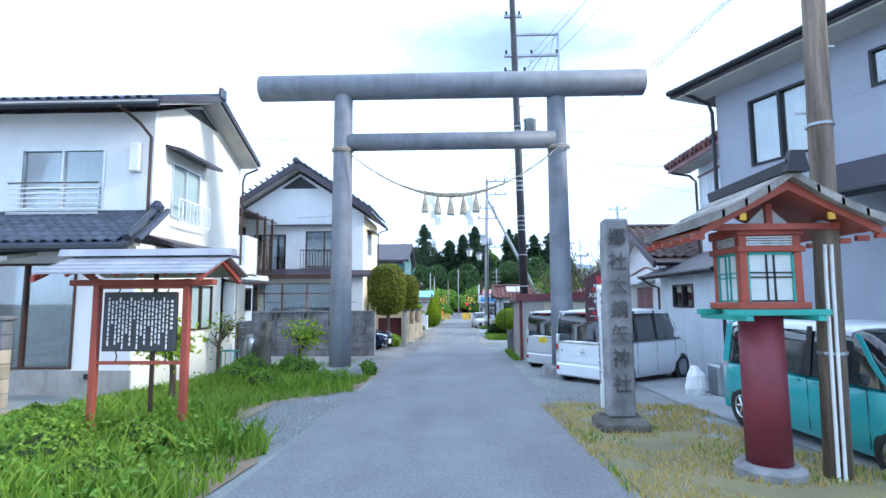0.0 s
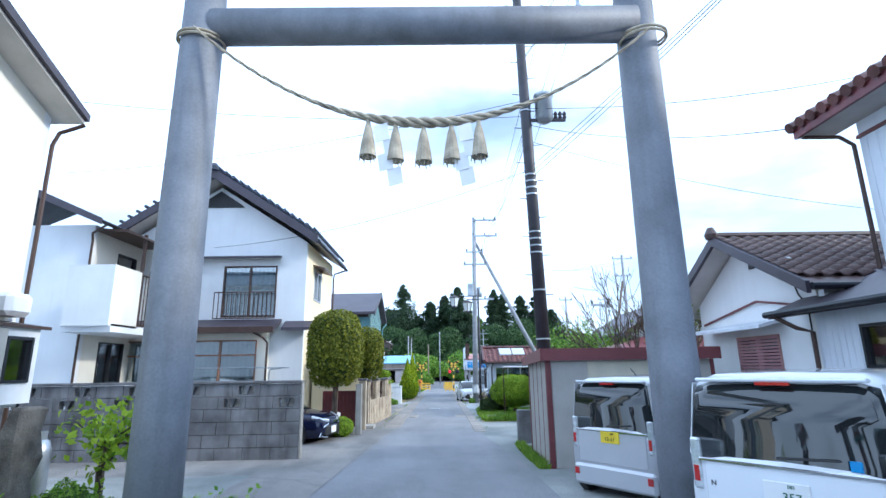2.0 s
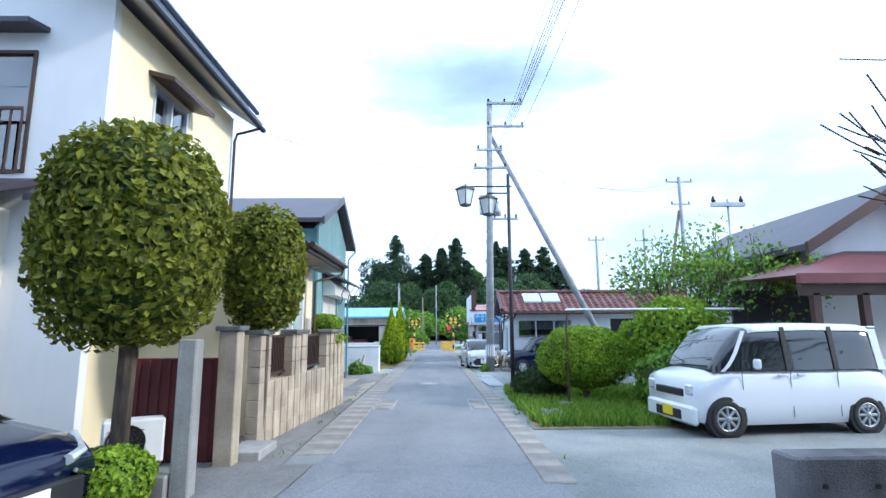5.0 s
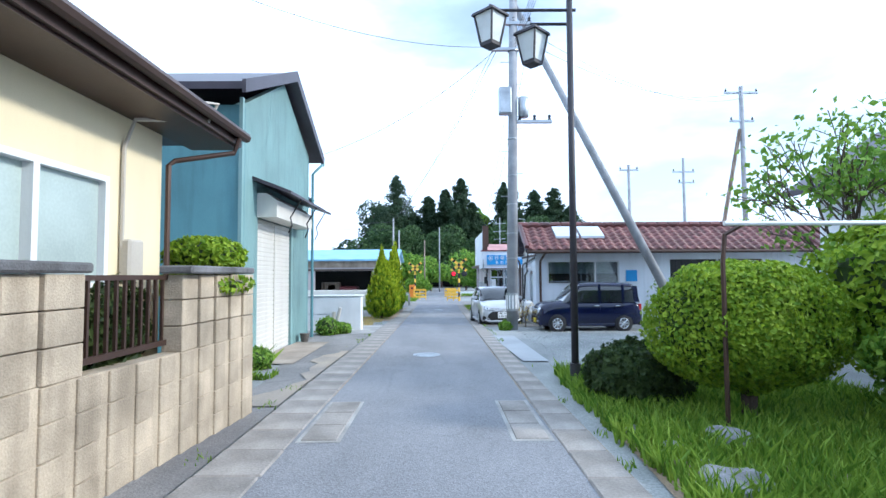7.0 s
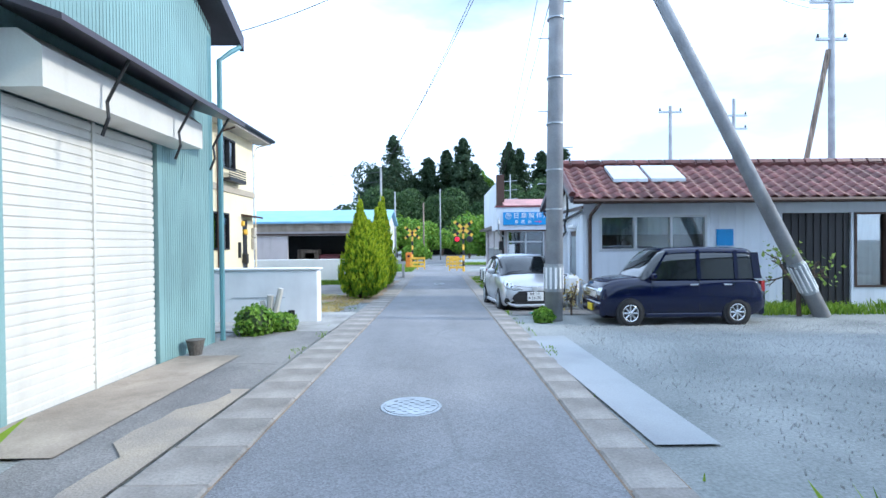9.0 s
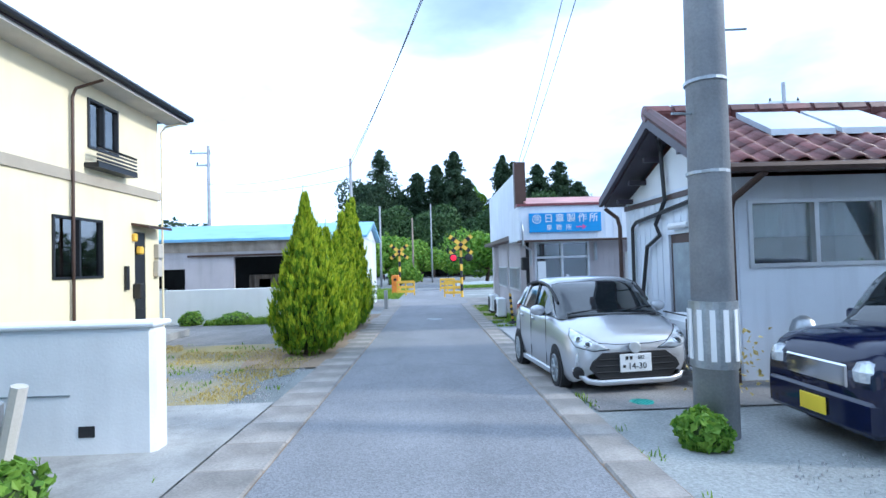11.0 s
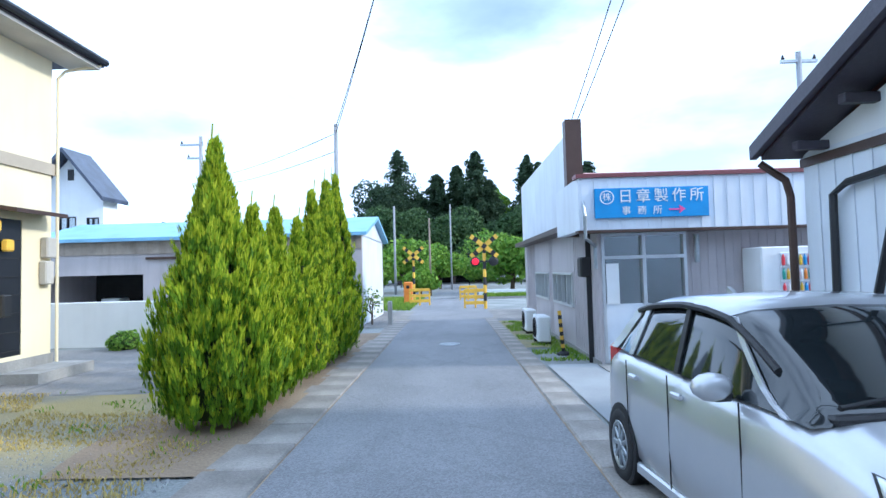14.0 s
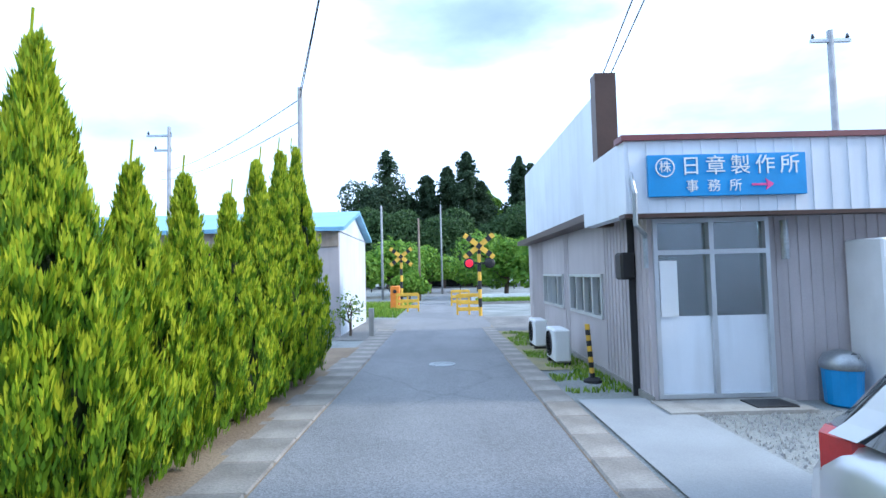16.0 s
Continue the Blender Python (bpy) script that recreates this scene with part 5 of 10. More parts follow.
part("gable_wall", prism(bmesh.new(), "y", 23.5, 23.6, [(6.6, 2.05), (9.5, 2.05), (7.95, 2.95)]), STUCCO, g8)
for xe in (6.15, 9.9):
    part("roof", prism(bmesh.new(), "y", 22.95, 28.3, [(xe, 1.95), (7.95, 3.05), (7.95, 3.16), (xe, 2.06)]), ROOF_DARK, g8, "dark brown roof slope")
    part("verge_board", prism(bmesh.new(), "y", 22.88, 22.96, [(xe, 1.88), (7.95, 2.98), (7.95, 3.19), (xe, 2.09)]), FRAME_BROWN, g8)
cp = bmesh.new()
q = [cp.verts.new(v) for v in ((5.0, 21.6, 1.40), (9.6, 21.6, 1.40), (9.6, 23.5, 1.46), (5.0, 23.5, 1.46), (7.2, 23.45, 2.0), (9.6, 23.45, 2.0))]
for f in ((0, 1, 5, 4), (0, 4, 3), (1, 2, 5), (2, 3, 4, 5), (3, 2, 1, 0)):
    cp.faces.new([q[i] for i in f])
part("carport_roof", cp, SHEDRED, g8, "maroon metal hipped carport roof")
part("carport_fascia", B(5.0, 21.58, 1.28, 9.6, 21.66, 1.42), SHEDRED, g8)
part("carport_beam", B(5.1, 21.7, 1.12, 9.5, 21.8, 1.28), FRAME_BROWN, g8)
for x in (5.25, 5.95, 7.6, 9.3):
    part("carport_post", B(x, 21.7, G(22) - 0.1, x + 0.1, 21.8, 1.15), FRAME_BROWN, g8)
# back wall coloured near-black to paint the shade under the roof
part("carport_back", B(5.1, 23.4, G(23) - 0.1, 6.6, 23.46, 1.3), INSIDE, g8, "carport back wall in near-black for its shade")
part("side_roof", prism(bmesh.new(), "y", 26.0, 29.5, [(7.2, 2.35), (9.0, 3.15), (9.0, 3.05), (7.2, 2.25)]), TILE_RED, g8)
part("side_wall", B(7.6, 28.0, -0.8, 9.0, 29.3, 2.5), STUCCO, g8)

# red-tiled low house with the black doorway
g4 = thing("house", (6, 34, G(33)), "low white house with glossy red-brown tiled roof", "house")
Z0 = G(33) - 0.1
house_walls(g4, 2.55, 14, 32.8, 34.95, Z0, 1.20, {"s": SIDING_WHITE, "n": SIDING_WHITE, "e": SIDING_WHITE, "w": SIDING_WHITE}, {"s": [(2.85, 4.78, 0.35, 0.98), (6.15, 7.4, Z0, 1.0), (7.45, 8.6, -0.35, 1.0)], "w": [(33.28, 33.75, -0.68, 0.72)]})
part("gable_wall", prism(bmesh.new(), "x", 2.55, 2.67, [(32.8, 1.2), (34.95, 1.2), (33.45, 1.72)]), STUCCO, g4)
window(g4, "x", 32.8, -1, 2.85, 4.78, 0.35, 0.98, 3, ALU, CURTAIN, 0.55)
window(g4, "x", 32.8, -1, 7.45, 8.6, -0.35, 1.0, 2, FRAME_BROWN, BLIND, 1.0)
part("black_door", B(6.15, 32.84, Z0, 7.4, 32.88, 1.0), BLACK, g4, "black timber double door")
for k in range(9):
    part("door_batten", B(6.2 + k * 0.135, 32.825, Z0, 6.22 + k * 0.135, 32.84, 1.0), BLACK, g4)
dr = part("side_door", B(2.58, 33.28, -0.68, 2.61, 33.75, 0.72), FRAME_BROWN, g4, "brown-framed glazed side door")
part("door_glass", B(2.567, 33.34, -0.15, 2.58, 33.69, 0.62), BLIND, dr, "frosted glass")
part("door_lamp", C((2.50, 33.2, 0.80), (2.50, 33.6, 0.80), 0.035, n=8), WHITEP, g4)
for ya, sgn in ((32.35, -1), (35.0, 1)):
    part("roof", prism(bmesh.new(), "x", 2.25, 14.4, [(ya, 1.20), (33.45, 1.87), (33.45, 1.93), (ya, 1.26)]), TILE_RED, g4)
part("bargeboard", prism(bmesh.new(), "x", 2.21, 2.26, [(32.33, 1.18), (33.45, 1.85), (35.02, 1.18), (35.02, 1.28), (33.45, 1.97), (32.33, 1.28)]), ROOF_DARK, g4)
for ya in (32.36, 34.98):
    part("soffit_board", prism(bmesh.new(), "x", 2.27, 2.56, [(ya, 1.17), (33.45, 1.84), (33.45, 1.866), (ya, 1.196)]), ROOF_DARK, g4, "dark boarded eave")
for y in (32.62, 33.05, 33.45, 33.85, 34.3, 34.72):
    z = 1.80 - abs(y - 33.45) * (0.61 if y < 33.45 else 0.43)
    part("purlin", B(2.34, y - 0.03, z - 0.075, 2.56, y + 0.03, z - 0.015, bevel=0.006), ROOF_DARK, g4, "dark purlin end")
TR = tile_mesh("red_tile", 0.24, 0.20, TILE_RED)
south = part("roof_tiles", B(2.25, 33.40, 1.87, 14.4, 33.50, 1.93), TILE_RED, g4)
lay_tiles(south, TR, (2.27, 33.42, 1.93), (1, 0, 0), (0, -1.10, -0.67), 30, 7, 0.24, 0.20)
bm = bmesh.new()
for k in range(21):
    x = 9.5 + k * 0.24
    cyl(bm, (x, 33.42, 1.94), (x, 32.35, 1.28), 0.05, n=6)
tagged(part("far_tile_rows", bm, TILE_RED, g4), "rows of red-brown tiles", kind="stuff")
ridge = part("ridge", C((2.2, 33.45, 1.98), (14.4, 33.45, 1.98), 0.07, n=8), TILE_RED, g4)
for k in range(30):
    part("ridge_cap", C((2.2 + k * 0.3, 33.45, 2.00), (2.46 + k * 0.3, 33.45, 2.01), 0.085, 0.075, 8), TILE_RED, ridge)
part("hip_tiles", tube(bmesh.new(), [(2.24, 33.45, 2.01), (2.24, 32.33, 1.32)], 0.06, 8), TILE_RED, g4)
part("wall_band", B(2.53, 32.78, 1.10, 2.552, 34.96, 1.16), FRAME_BROWN, g4)
for x in (3.1, 3.78):
    part("solar_panel", prism(bmesh.new(), "x", x, x + 0.62, [(32.78, 1.58), (33.3, 1.89), (33.3, 1.95), (32.78, 1.64)]), SOLAR, g4, "pale solar water heater panel")
bm = bmesh.new()
for k in range(14):
    y = 32.85 + k * 0.15
    box(bm, 2.542, y, 0.76 if 33.24 < y < 33.77 else Z0, 2.55, y + 0.02, 1.1)
for k in range(75):
    x = 2.6 + k * 0.15
    if not (2.83 < x < 4.8 or 6.1 < x < 8.65):
        box(bm, x, 32.792, Z0, x + 0.02, 32.8, 1.15)
tagged(part("siding_ribs", bm, SIDING_WHITE, g4), "vertical siding ribs", kind="stuff")
for pts in ([(2.4, 33.6, 1.78), (2.5, 33.75, 1.66), (2.5, 33.70, 1.1), (2.5, 33.95, 0.85), (2.5, 33.85, 0.72), (2.5, 34.2, 0.6), (2.5, 34.35, 0.1), (2.5, 34.4, -0.1)], [(2.5, 32.7, 1.06), (2.5, 34.5, 0.92), (2.5, 34.62, 0.86), (2.5, 34.65, -0.6)]):
    part("cable", tube(bmesh.new(), pts, 0.024, 6), BLACK, g4, "thick black conduit")
eave_gutter(g4, (2.25, 32.30, 1.20), (14.4, 32.30, 1.20), 0.045, FRAME_BROWN)
downpipe(g4, [(2.7, 32.3, 1.16), (2.66, 32.7, 0.98), (2.66, 32.74, 0.9), (2.66, 32.74, Z0)], 0.03)
downpipe(g4, [(2.3, 35.05, 1.16), (2.45, 35.0, 1.02), (2.48, 35.0, 0.9), (2.48, 35.0, Z0)], 0.028)
part("blue_plate", B(4.95, 32.77, 0.42, 5.25, 32.79, 0.72), SIGNBLUE, g4, "small blue wall sign")

# workshop with the blue sign
g5 = thing("workshop", (4, 40, G(39)), "low mauve metal-clad workshop with white parapet and blue sign", "workshop")
Z0 = G(38) - 0.05
house_walls(g5, 1.74, 12, 37.35, 43.3, Z0, 1.0, SIDING_MAUVE, {"s": [(1.78, 2.78, Z0 + 0.1, 0.82)], "w": [(38.6, 40.0, -0.15, 0.35), (40.4, 41.8, -0.15, 0.35)]})
part("parapet", wall(bmesh.new(), "x", 37.08, 37.2, 1.47, 12, 0.84, 1.45), SIDING_WHITE, g5, "white ribbed metal parapet")
part("parapet", wall(bmesh.new(), "y", 1.47, 1.59, 37.2, 38.3, 0.84, 1.45), SIDING_WHITE, g5)
part("parapet_soffit", B(1.59, 37.2, 0.84, 12, 37.36, 0.88), SOFFIT, g5)
part("parapet_cap", B(1.44, 37.05, 1.44, 12, 37.23, 1.485), SHEDRED, g5)
part("parapet_base", B(1.45, 37.06, 0.81, 12, 37.2, 0.842), FRAME_BROWN, g5)
part("side_fascia", wall(bmesh.new(), "y", 1.66, 1.74, 38.3, 43.0, 1.0, 2.3), SIDING_WHITE, g5, "tall white side fascia")
part("fascia_post", B(1.6, 38.18, 0.84, 1.82, 38.34, 2.45), FRAME_BROWN, g5)
part("side_canopy", B(1.5, 38.3, 0.92, 1.74, 43.2, 1.0), FRAME_BROWN, g5)
part("roof", prism(bmesh.new(), "x", 1.76, 12.2, [(37.22, 1.40), (38.6, 1.78), (43.3, 1.95), (43.3, 1.85), (37.22, 1.32)]), ROOF_PINK, g5, "faded red metal roof")
bm = bmesh.new()
for k in range(100):
    box(bm, 1.5 + k * 0.15, 37.072, 0.85, 1.508 + k * 0.15, 37.08, 1.44)
tagged(part("parapet_ribs", bm, SIDING_WHITE, g5), "vertical parapet ribs", kind="stuff")
bm = bmesh.new()
for k in range(85):
    x = 2.84 + k * 0.1
    box(bm, x, 37.342, Z0, x + 0.012, 37.35, 0.84)
for k in range(56):
    y = 37.4 + k * 0.1
    if not (38.55 < y < 40.05 or 40.35 < y < 41.85):
        box(bm, 1.732, y, Z0, 1.74, y + 0.012, 0.95)
tagged(part("siding_ribs", bm, SIDING_MAUVE, g5), "fine vertical siding ribs", kind="stuff")
window(g5, "x", 37.35, -1, 1.78, 2.78, Z0 + 0.1, 0.82, 2, ALU, None, bar=0.53, glass=GLASS, label="aluminium double door with glazed upper half", name="entrance_door")
for x in (1.80, 2.29):
    part("door_panel", B(x, 37.36, Z0 + 0.12, x + 0.46, 37.385, -0.02), SIDING_WHITE, g5, "white lower door panel")
part("door_notice", B(1.83, 37.34, -0.02, 1.98, 37.355, 0.46), WHITEP, g5)
for ya in (38.6, 40.4):
    window(g5, "y", 1.74, -1, ya, ya + 1.4, -0.15, 0.35, 4, ALU, CURTAIN, 0.6)
part("plinth", B(1.72, 37.33, Z0, 1.74, 43.3, Z0 + 0.12), CONCRETE, g5)
part("door_step", B(1.7, 36.95, Z0, 2.85, 37.34, Z0 + 0.09), CONCRETE, g5)
part("door_mat", B(2.42, 37.02, Z0 + 0.09, 2.75, 37.26, Z0 + 0.10), BLACK, g5)
part("meter_box", B(1.60, 37.62, 0.30, 1.74, 37.80, 0.55, bevel=0.02), BLACK, g5, "black electricity meter")
downpipe(g5, [(1.52, 37.15, 1.3), (1.52, 37.02, 1.0), (1.52, 37.03, 0.75), (1.66, 37.2, 0.68), (1.70, 37.3, 0.66), (1.70, 37.3, 0.4)], 0.02, METAL)
part("door_lamp", C((2.88, 37.28, 0.45), (2.88, 37.28, 0.78), 0.03, n=10), METAL, g5)

# blue-roofed garage shed far left
g6 = thing("garage", (-6, 45, G(44)), "long mauve metal garage with a light blue roof", "garage")
Z0 = G(44) - 0.1
house_walls(g6, -9.8, -2.1, 43.2, 46.8, Z0, 1.32, {"s": SIDING_MAUVE, "n": SIDING_MAUVE, "w": SIDING_MAUVE, "e": SIDING_WHITE}, {"s": [(-5.88, -3.2, Z0, 0.84), (-9.6, -7.29, Z0 + 0.3, 0.52)]})
part("roof", prism(bmesh.new(), "x", -10.1, -1.95, [(43.0, 1.30), (45.0, 1.85), (47.0, 1.30), (47.0, 1.38), (45.0, 1.93), (43.0, 1.38)]), ROOF_BLUE, g6)
part("gable_wall", prism(bmesh.new(), "x", -2.2, -2.1, [(43.2, 1.3), (46.8, 1.3), (45.0, 1.84)]), SIDING_WHITE, g6)
# added near-black sheet halfway in stands for the garage's inner shade
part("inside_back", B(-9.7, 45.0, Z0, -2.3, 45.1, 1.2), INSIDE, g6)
part("rust_band", B(-9.8, 43.17, 1.0, -2.1, 43.198, 1.3), mat("weathered_tan_sheet", (0.40, 0.33, 0.27), 0.7, var=0.15, stain=0.4), g6, "weathered tan sheet band")
part("door_track", B(-7.2, 43.14, 0.86, -2.6, 43.19, 0.92), FRAME_BROWN, g6)
for x, w, h, m in ((-9.0, 0.5, 0.35, WHITEP), (-8.3, 0.4, 0.25, ORANGE), (-7.8, 0.35, 0.45, METAL), (-5.5, 0.4, 0.6, METAL), (-3.6, 0.3, 0.4, WHITEP)):
    part("stored_box", B(x, 44.2, Z0, x + w, 44.6, Z0 + 0.5 + h, bevel=0.02), m, g6, "stored goods in the open garage")
part("parked_tractor", B(-4.9, 44.0, Z0, -4.0, 44.8, 0.1, bevel=0.08), SHEDRED, g6)
part("shelf", B(-5.8, 44.2, -0.2, -4.9, 44.6, 0.3, bevel=0.03), WOODPOLE, g6)

# white house far left
g7 = thing("house", (-13.9, 51, G(50)), "distant white two-storey house with dark gable roof", "house")
house_walls(g7, -15.2, -12.75, 49.7, 50.5, G(50) - 0.2, 3.6, STUCCO, {"s": [(-14.4, -13.75, 1.9, 2.75), (-13.35, -12.9, 1.9, 2.7)]})
part("gable_wall", prism(bmesh.new(), "y", 49.7, 49.8, [(-15.2, 3.6), (-12.75, 3.6), (-13.95, 5.0)]), STUCCO, g7)
window(g7, "x", 49.7, -1, -14.4, -13.75, 1.9, 2.75, 2, FRAME_DARK, CURTAIN, 0.6)
window(g7, "x", 49.7, -1, -13.35, -12.9, 1.9, 2.7, 2, FRAME_DARK, CURTAIN, 0.6)
part("gable_vent", B(-14.05, 49.66, 4.1, -13.85, 49.7, 4.5), BLACK, g7)
part("roof", prism(bmesh.new(), "y", 49.2, 50.7, [(-12.45, 3.25), (-13.95, 5.08), (-15.5, 3.25), (-15.5, 3.4), (-13.95, 5.24), (-12.45, 3.4)]), TILE_BLUE, g7)
railing(g7, "x", 49.6, -14.5, -13.65, 1.85, 2.2, 8, FRAME_DARK)
railing(g7, "x", 49.6, -13.4, -12.8, 1.85, 2.2, 6, FRAME_DARK)
part("lean_to", prism(bmesh.new(), "x", -15.2, -12.3, [(48.8, 1.0), (49.7, 1.35), (49.7, 1.25), (48.8, 0.9)]), ROOF_DARK, g7)


# ---- vehicles ----
def loft(bm, rings, close=True):
    vs = [[bm.verts.new(p) for p in r] for r in rings]
    for a, b in zip(vs, vs[1:]):
        for i in range(len(a) - 1):
            bm.faces.new((a[i], a[i + 1], b[i + 1], b[i]))
    if close:
        bm.faces.new(vs[0][::-1])
        bm.faces.new(vs[-1])
    return bm


def lerp_rows(rows, n):
    rows = np.array(rows, float)
    s = np.linspace(rows[0, 0], rows[-1, 0], n)
    # a smooth curve through the stations
    out = [s]
    for c in range(1, rows.shape[1]):
        y = np.interp(s, rows[:, 0], rows[:, c])
        k = np.array([0.25, 0.5, 0.25])
        y2 = np.convolve(np.pad(y, 1, mode="edge"), k, "valid")
        y2[0], y2[-1] = y[0], y[-1]
        out.append(y2)
    return np.stack(out, 1)


def wheel(o, x, y, r, w, rim_mat, spokes=5):
    """A wheel with its axle along x."""
    out = 1 if x > 0 else -1
    hub = Matrix.Translation((x, y, r)) @ Matrix.Rotation(radians(90) * out, 4, "Y")
    bm = lathe(bmesh.new(), (0, 0, 0), [(r * 0.62, -w), (r * 0.97, -w * 0.95), (r, -w * 0.6), (r, -w * 0.1), (r * 0.95, 0.0), (r * 0.68, 0.004), (r * 0.62, -0.02)], 28)
    bm.transform(hub)
    wh = part("wheel", bm, RUBBER, o, smooth=True)
    bm = lathe(bmesh.new(), (0, 0, 0), [(r * 0.66, -0.03), (r * 0.67, 0.004), (r * 0.60, 0.006), (r * 0.57, -0.02)], 28)
    bm.transform(hub)
    part("rim", bm, rim_mat, wh, smooth=True)
    bm = lathe(bmesh.new(), (0, 0, 0), [(r * 0.58, -0.035), (r * 0.58, -0.03), (0.01, -0.03)], 20)
    bm.transform(hub)
    part("brake_disc", bm, BLACK, wh)
    bm = lathe(bmesh.new(), (0, 0, 0), [(r * 0.16, -0.03), (r * 0.16, 0.006), (r * 0.1, 0.01), (0.005, 0.01)], 12)
    bm.transform(hub)
    part("hub_cap", bm, rim_mat, wh, smooth=True)
    for k in range(spokes):
        bm = B(-r * 0.075, r * 0.12, -0.015, r * 0.075, r * 0.60, 0.003, bevel=0.006)
        bm.transform(hub @ Matrix.Rotation(2 * math.pi * k / spokes, 4, "Z"))
        part("spoke", bm, rim_mat, wh)
    return wh


def make_car(name, label, L, W, H, lower, upper, paint, wheels, r, rim_mat, roof_paint=None, spokes=5, pillars=(), category="car"):
    """A car about its own centre, nose towards -y. lower rows: station 0 (nose) to 1 (tail), sill, shoulder top, half width;
    upper rows: station, base, top, half width below and above."""
    o = thing(name, (0, 0, 0), label, category)
    hw = W / 2
    rings = []
    for s, z0, z1, w in lerp_rows(lower, 34):
        y, w, zt, zb = (s - 0.5) * L, w * hw, z1 * H, z0 * H
        h = zt - zb
        half = [(w * 0.90, zb), (w * 0.975, zb + h * 0.12), (w, zb + h * 0.38), (w * 0.995, zb + h * 0.62), (w * 0.97, zb + h * 0.86), (w * 0.90, zb + h * 0.965), (w * 0.6, zt + 0.012), (0, zt + 0.022)]
        rings.append([(a, y, z) for a, z in half] + [(-a, y, z) for a, z in half[-2::-1]])
    body = part("body", loft(bmesh.new(), rings), paint, o, smooth=True)
    rings, roof = [], []
    for s, zb, zt, wb, wt in lerp_rows(upper, 24):
        y = (s - 0.5) * L
        wb, wt, b, t = wb * hw, wt * hw, zb * H, zt * H
        half = [(wb, b), (wb * 0.35 + wt * 0.65, b + (t - b) * 0.6), (wt, b + (t - b) * 0.93), (wt * 0.8, t), (0, t + 0.012)]
        rings.append([(a, y, z) for a, z in half] + [(-a, y, z) for a, z in half[-2::-1]])
    part("window_glass", loft(bmesh.new(), rings), CARGLASS, o, "dark reflective car windows", smooth=True)
    # roof skin over the flat part of the upper body
    tops = [q for q in lerp_rows(upper, 24) if q[2] > 0.945]
    rr = []
    for s, zb, zt, wb, wt in tops:
        y, wt, t, b = (s - 0.5) * L, wt * hw, zt * H, zb * H
        half = [(wt + 0.012, b + (t - b) * 0.86), (wt + 0.010, b + (t - b) * 0.95), (wt * 0.82, t + 0.012), (0, t + 0.024)]
        rr.append([(a, y, z) for a, z in half] + [(-a, y, z) for a, z in half[-2::-1]])
    part("roof_panel", loft(bmesh.new(), rr), roof_paint or paint, o, smooth=True)
    up = lerp_rows(upper, 200)

    def side(s, k):
        q = up[int(np.argmin(abs(up[:, 0] - s)))]
        zb, zt, wb, wt = q[1] * H, q[2] * H, q[3] * hw, q[4] * hw
        return (wb + (wt - wb) * k + 0.004, (s - 0.5) * L, zb + (zt - zb) * (0.0 + 0.95 * k))

    for sx in (1, -1):
        for s0, s1, wd, dark in pillars:
            pts = []
            for k in np.linspace(0, 1, 6):
                x, y, z = side(s0 + (s1 - s0) * k, k)
                pts.append((x * sx, y, z))
            bm = bmesh.new()
            for (xa, ya, za), (xb, yb, zb_) in zip(pts, pts[1:]):
                q = [(xa, ya - wd, za), (xa, ya + wd, za), (xb, yb + wd, zb_), (xb, yb - wd, zb_)]
                f = [bm.verts.new(p) for p in q] + [bm.verts.new((p[0] + 0.008 * sx, p[1], p[2])) for p in q]
                for idx in ((0, 1, 2, 3), (7, 6, 5, 4), (0, 4, 5, 1), (1, 5, 6, 2), (2, 6, 7, 3), (3, 7, 4, 0)):
                    bm.faces.new([f[i] for i in idx])
            part("pillar", bm, BLACK if dark else paint, o)
    for ys in wheels:
        for sx in (1, -1):
            arch = lathe(bmesh.new(), (0, 0, 0), [(r * 1.14, -0.10), (r * 1.14, 0.004), (r * 1.05, 0.006), (0.02, 0.0)], 28)
            arch.transform(Matrix.Translation((sx * (hw * 0.985), (ys - 0.5) * L, r * 1.02)) @ Matrix.Rotation(radians(90) * sx, 4, "Y"))
            part("wheel_arch", arch, BLACK, o, "black wheel arch")
            wheel(o, sx * (hw * 0.985 + 0.012), (ys - 0.5) * L, r, 0.12, rim_mat, spokes)
    return o


def skin_patch(name, body, outline, cast, material, parent, label="", lift=0.006, cuts=5):
    """A panel that follows the body's skin: outline is laid on the body along the direction cast."""
    tree = BVHTree.FromPolygons([v.co.copy() for v in body.data.vertices], [list(p.vertices) for p in body.data.polygons])
    cast = Vector(cast).normalized()
    bm = bmesh.new()
    bm.faces.new([bm.verts.new(p) for p in outline])
    bmesh.ops.triangulate(bm, faces=bm.faces[:])
    bmesh.ops.subdivide_edges(bm, edges=bm.edges[:], cuts=cuts, use_grid_fill=True)
    for v in bm.verts:
        hit, nrm, _, _ = tree.ray_cast(v.co - cast * 1.5, cast)
        if hit is not None:
            v.co = hit - cast * lift
    res = bmesh.ops.extrude_face_region(bm, geom=bm.faces[:])
    for g in res["geom"]:
        if isinstance(g, bmesh.types.BMVert):
            g.co -= cast * 0.008
    return part(name, bm, material, parent, label, smooth=True)


def place(ob, x, y, heading, z=None):
    ob.matrix_world = pose(x, y, G(y) if z is None else z, 0, 0, heading)
    return ob


def door_lines(o, L, W, H, stations, z0, z1, k=1.0):
    for sx in (1, -1):
        for s in stations:
            y = (s - 0.5) * L
            part("door_seam", B(sx * (W / 2 * k) - 0.004, y - 0.0022, z0 * H, sx * (W / 2 * k) + 0.0015, y + 0.0022, z1 * H), BLACK, o)


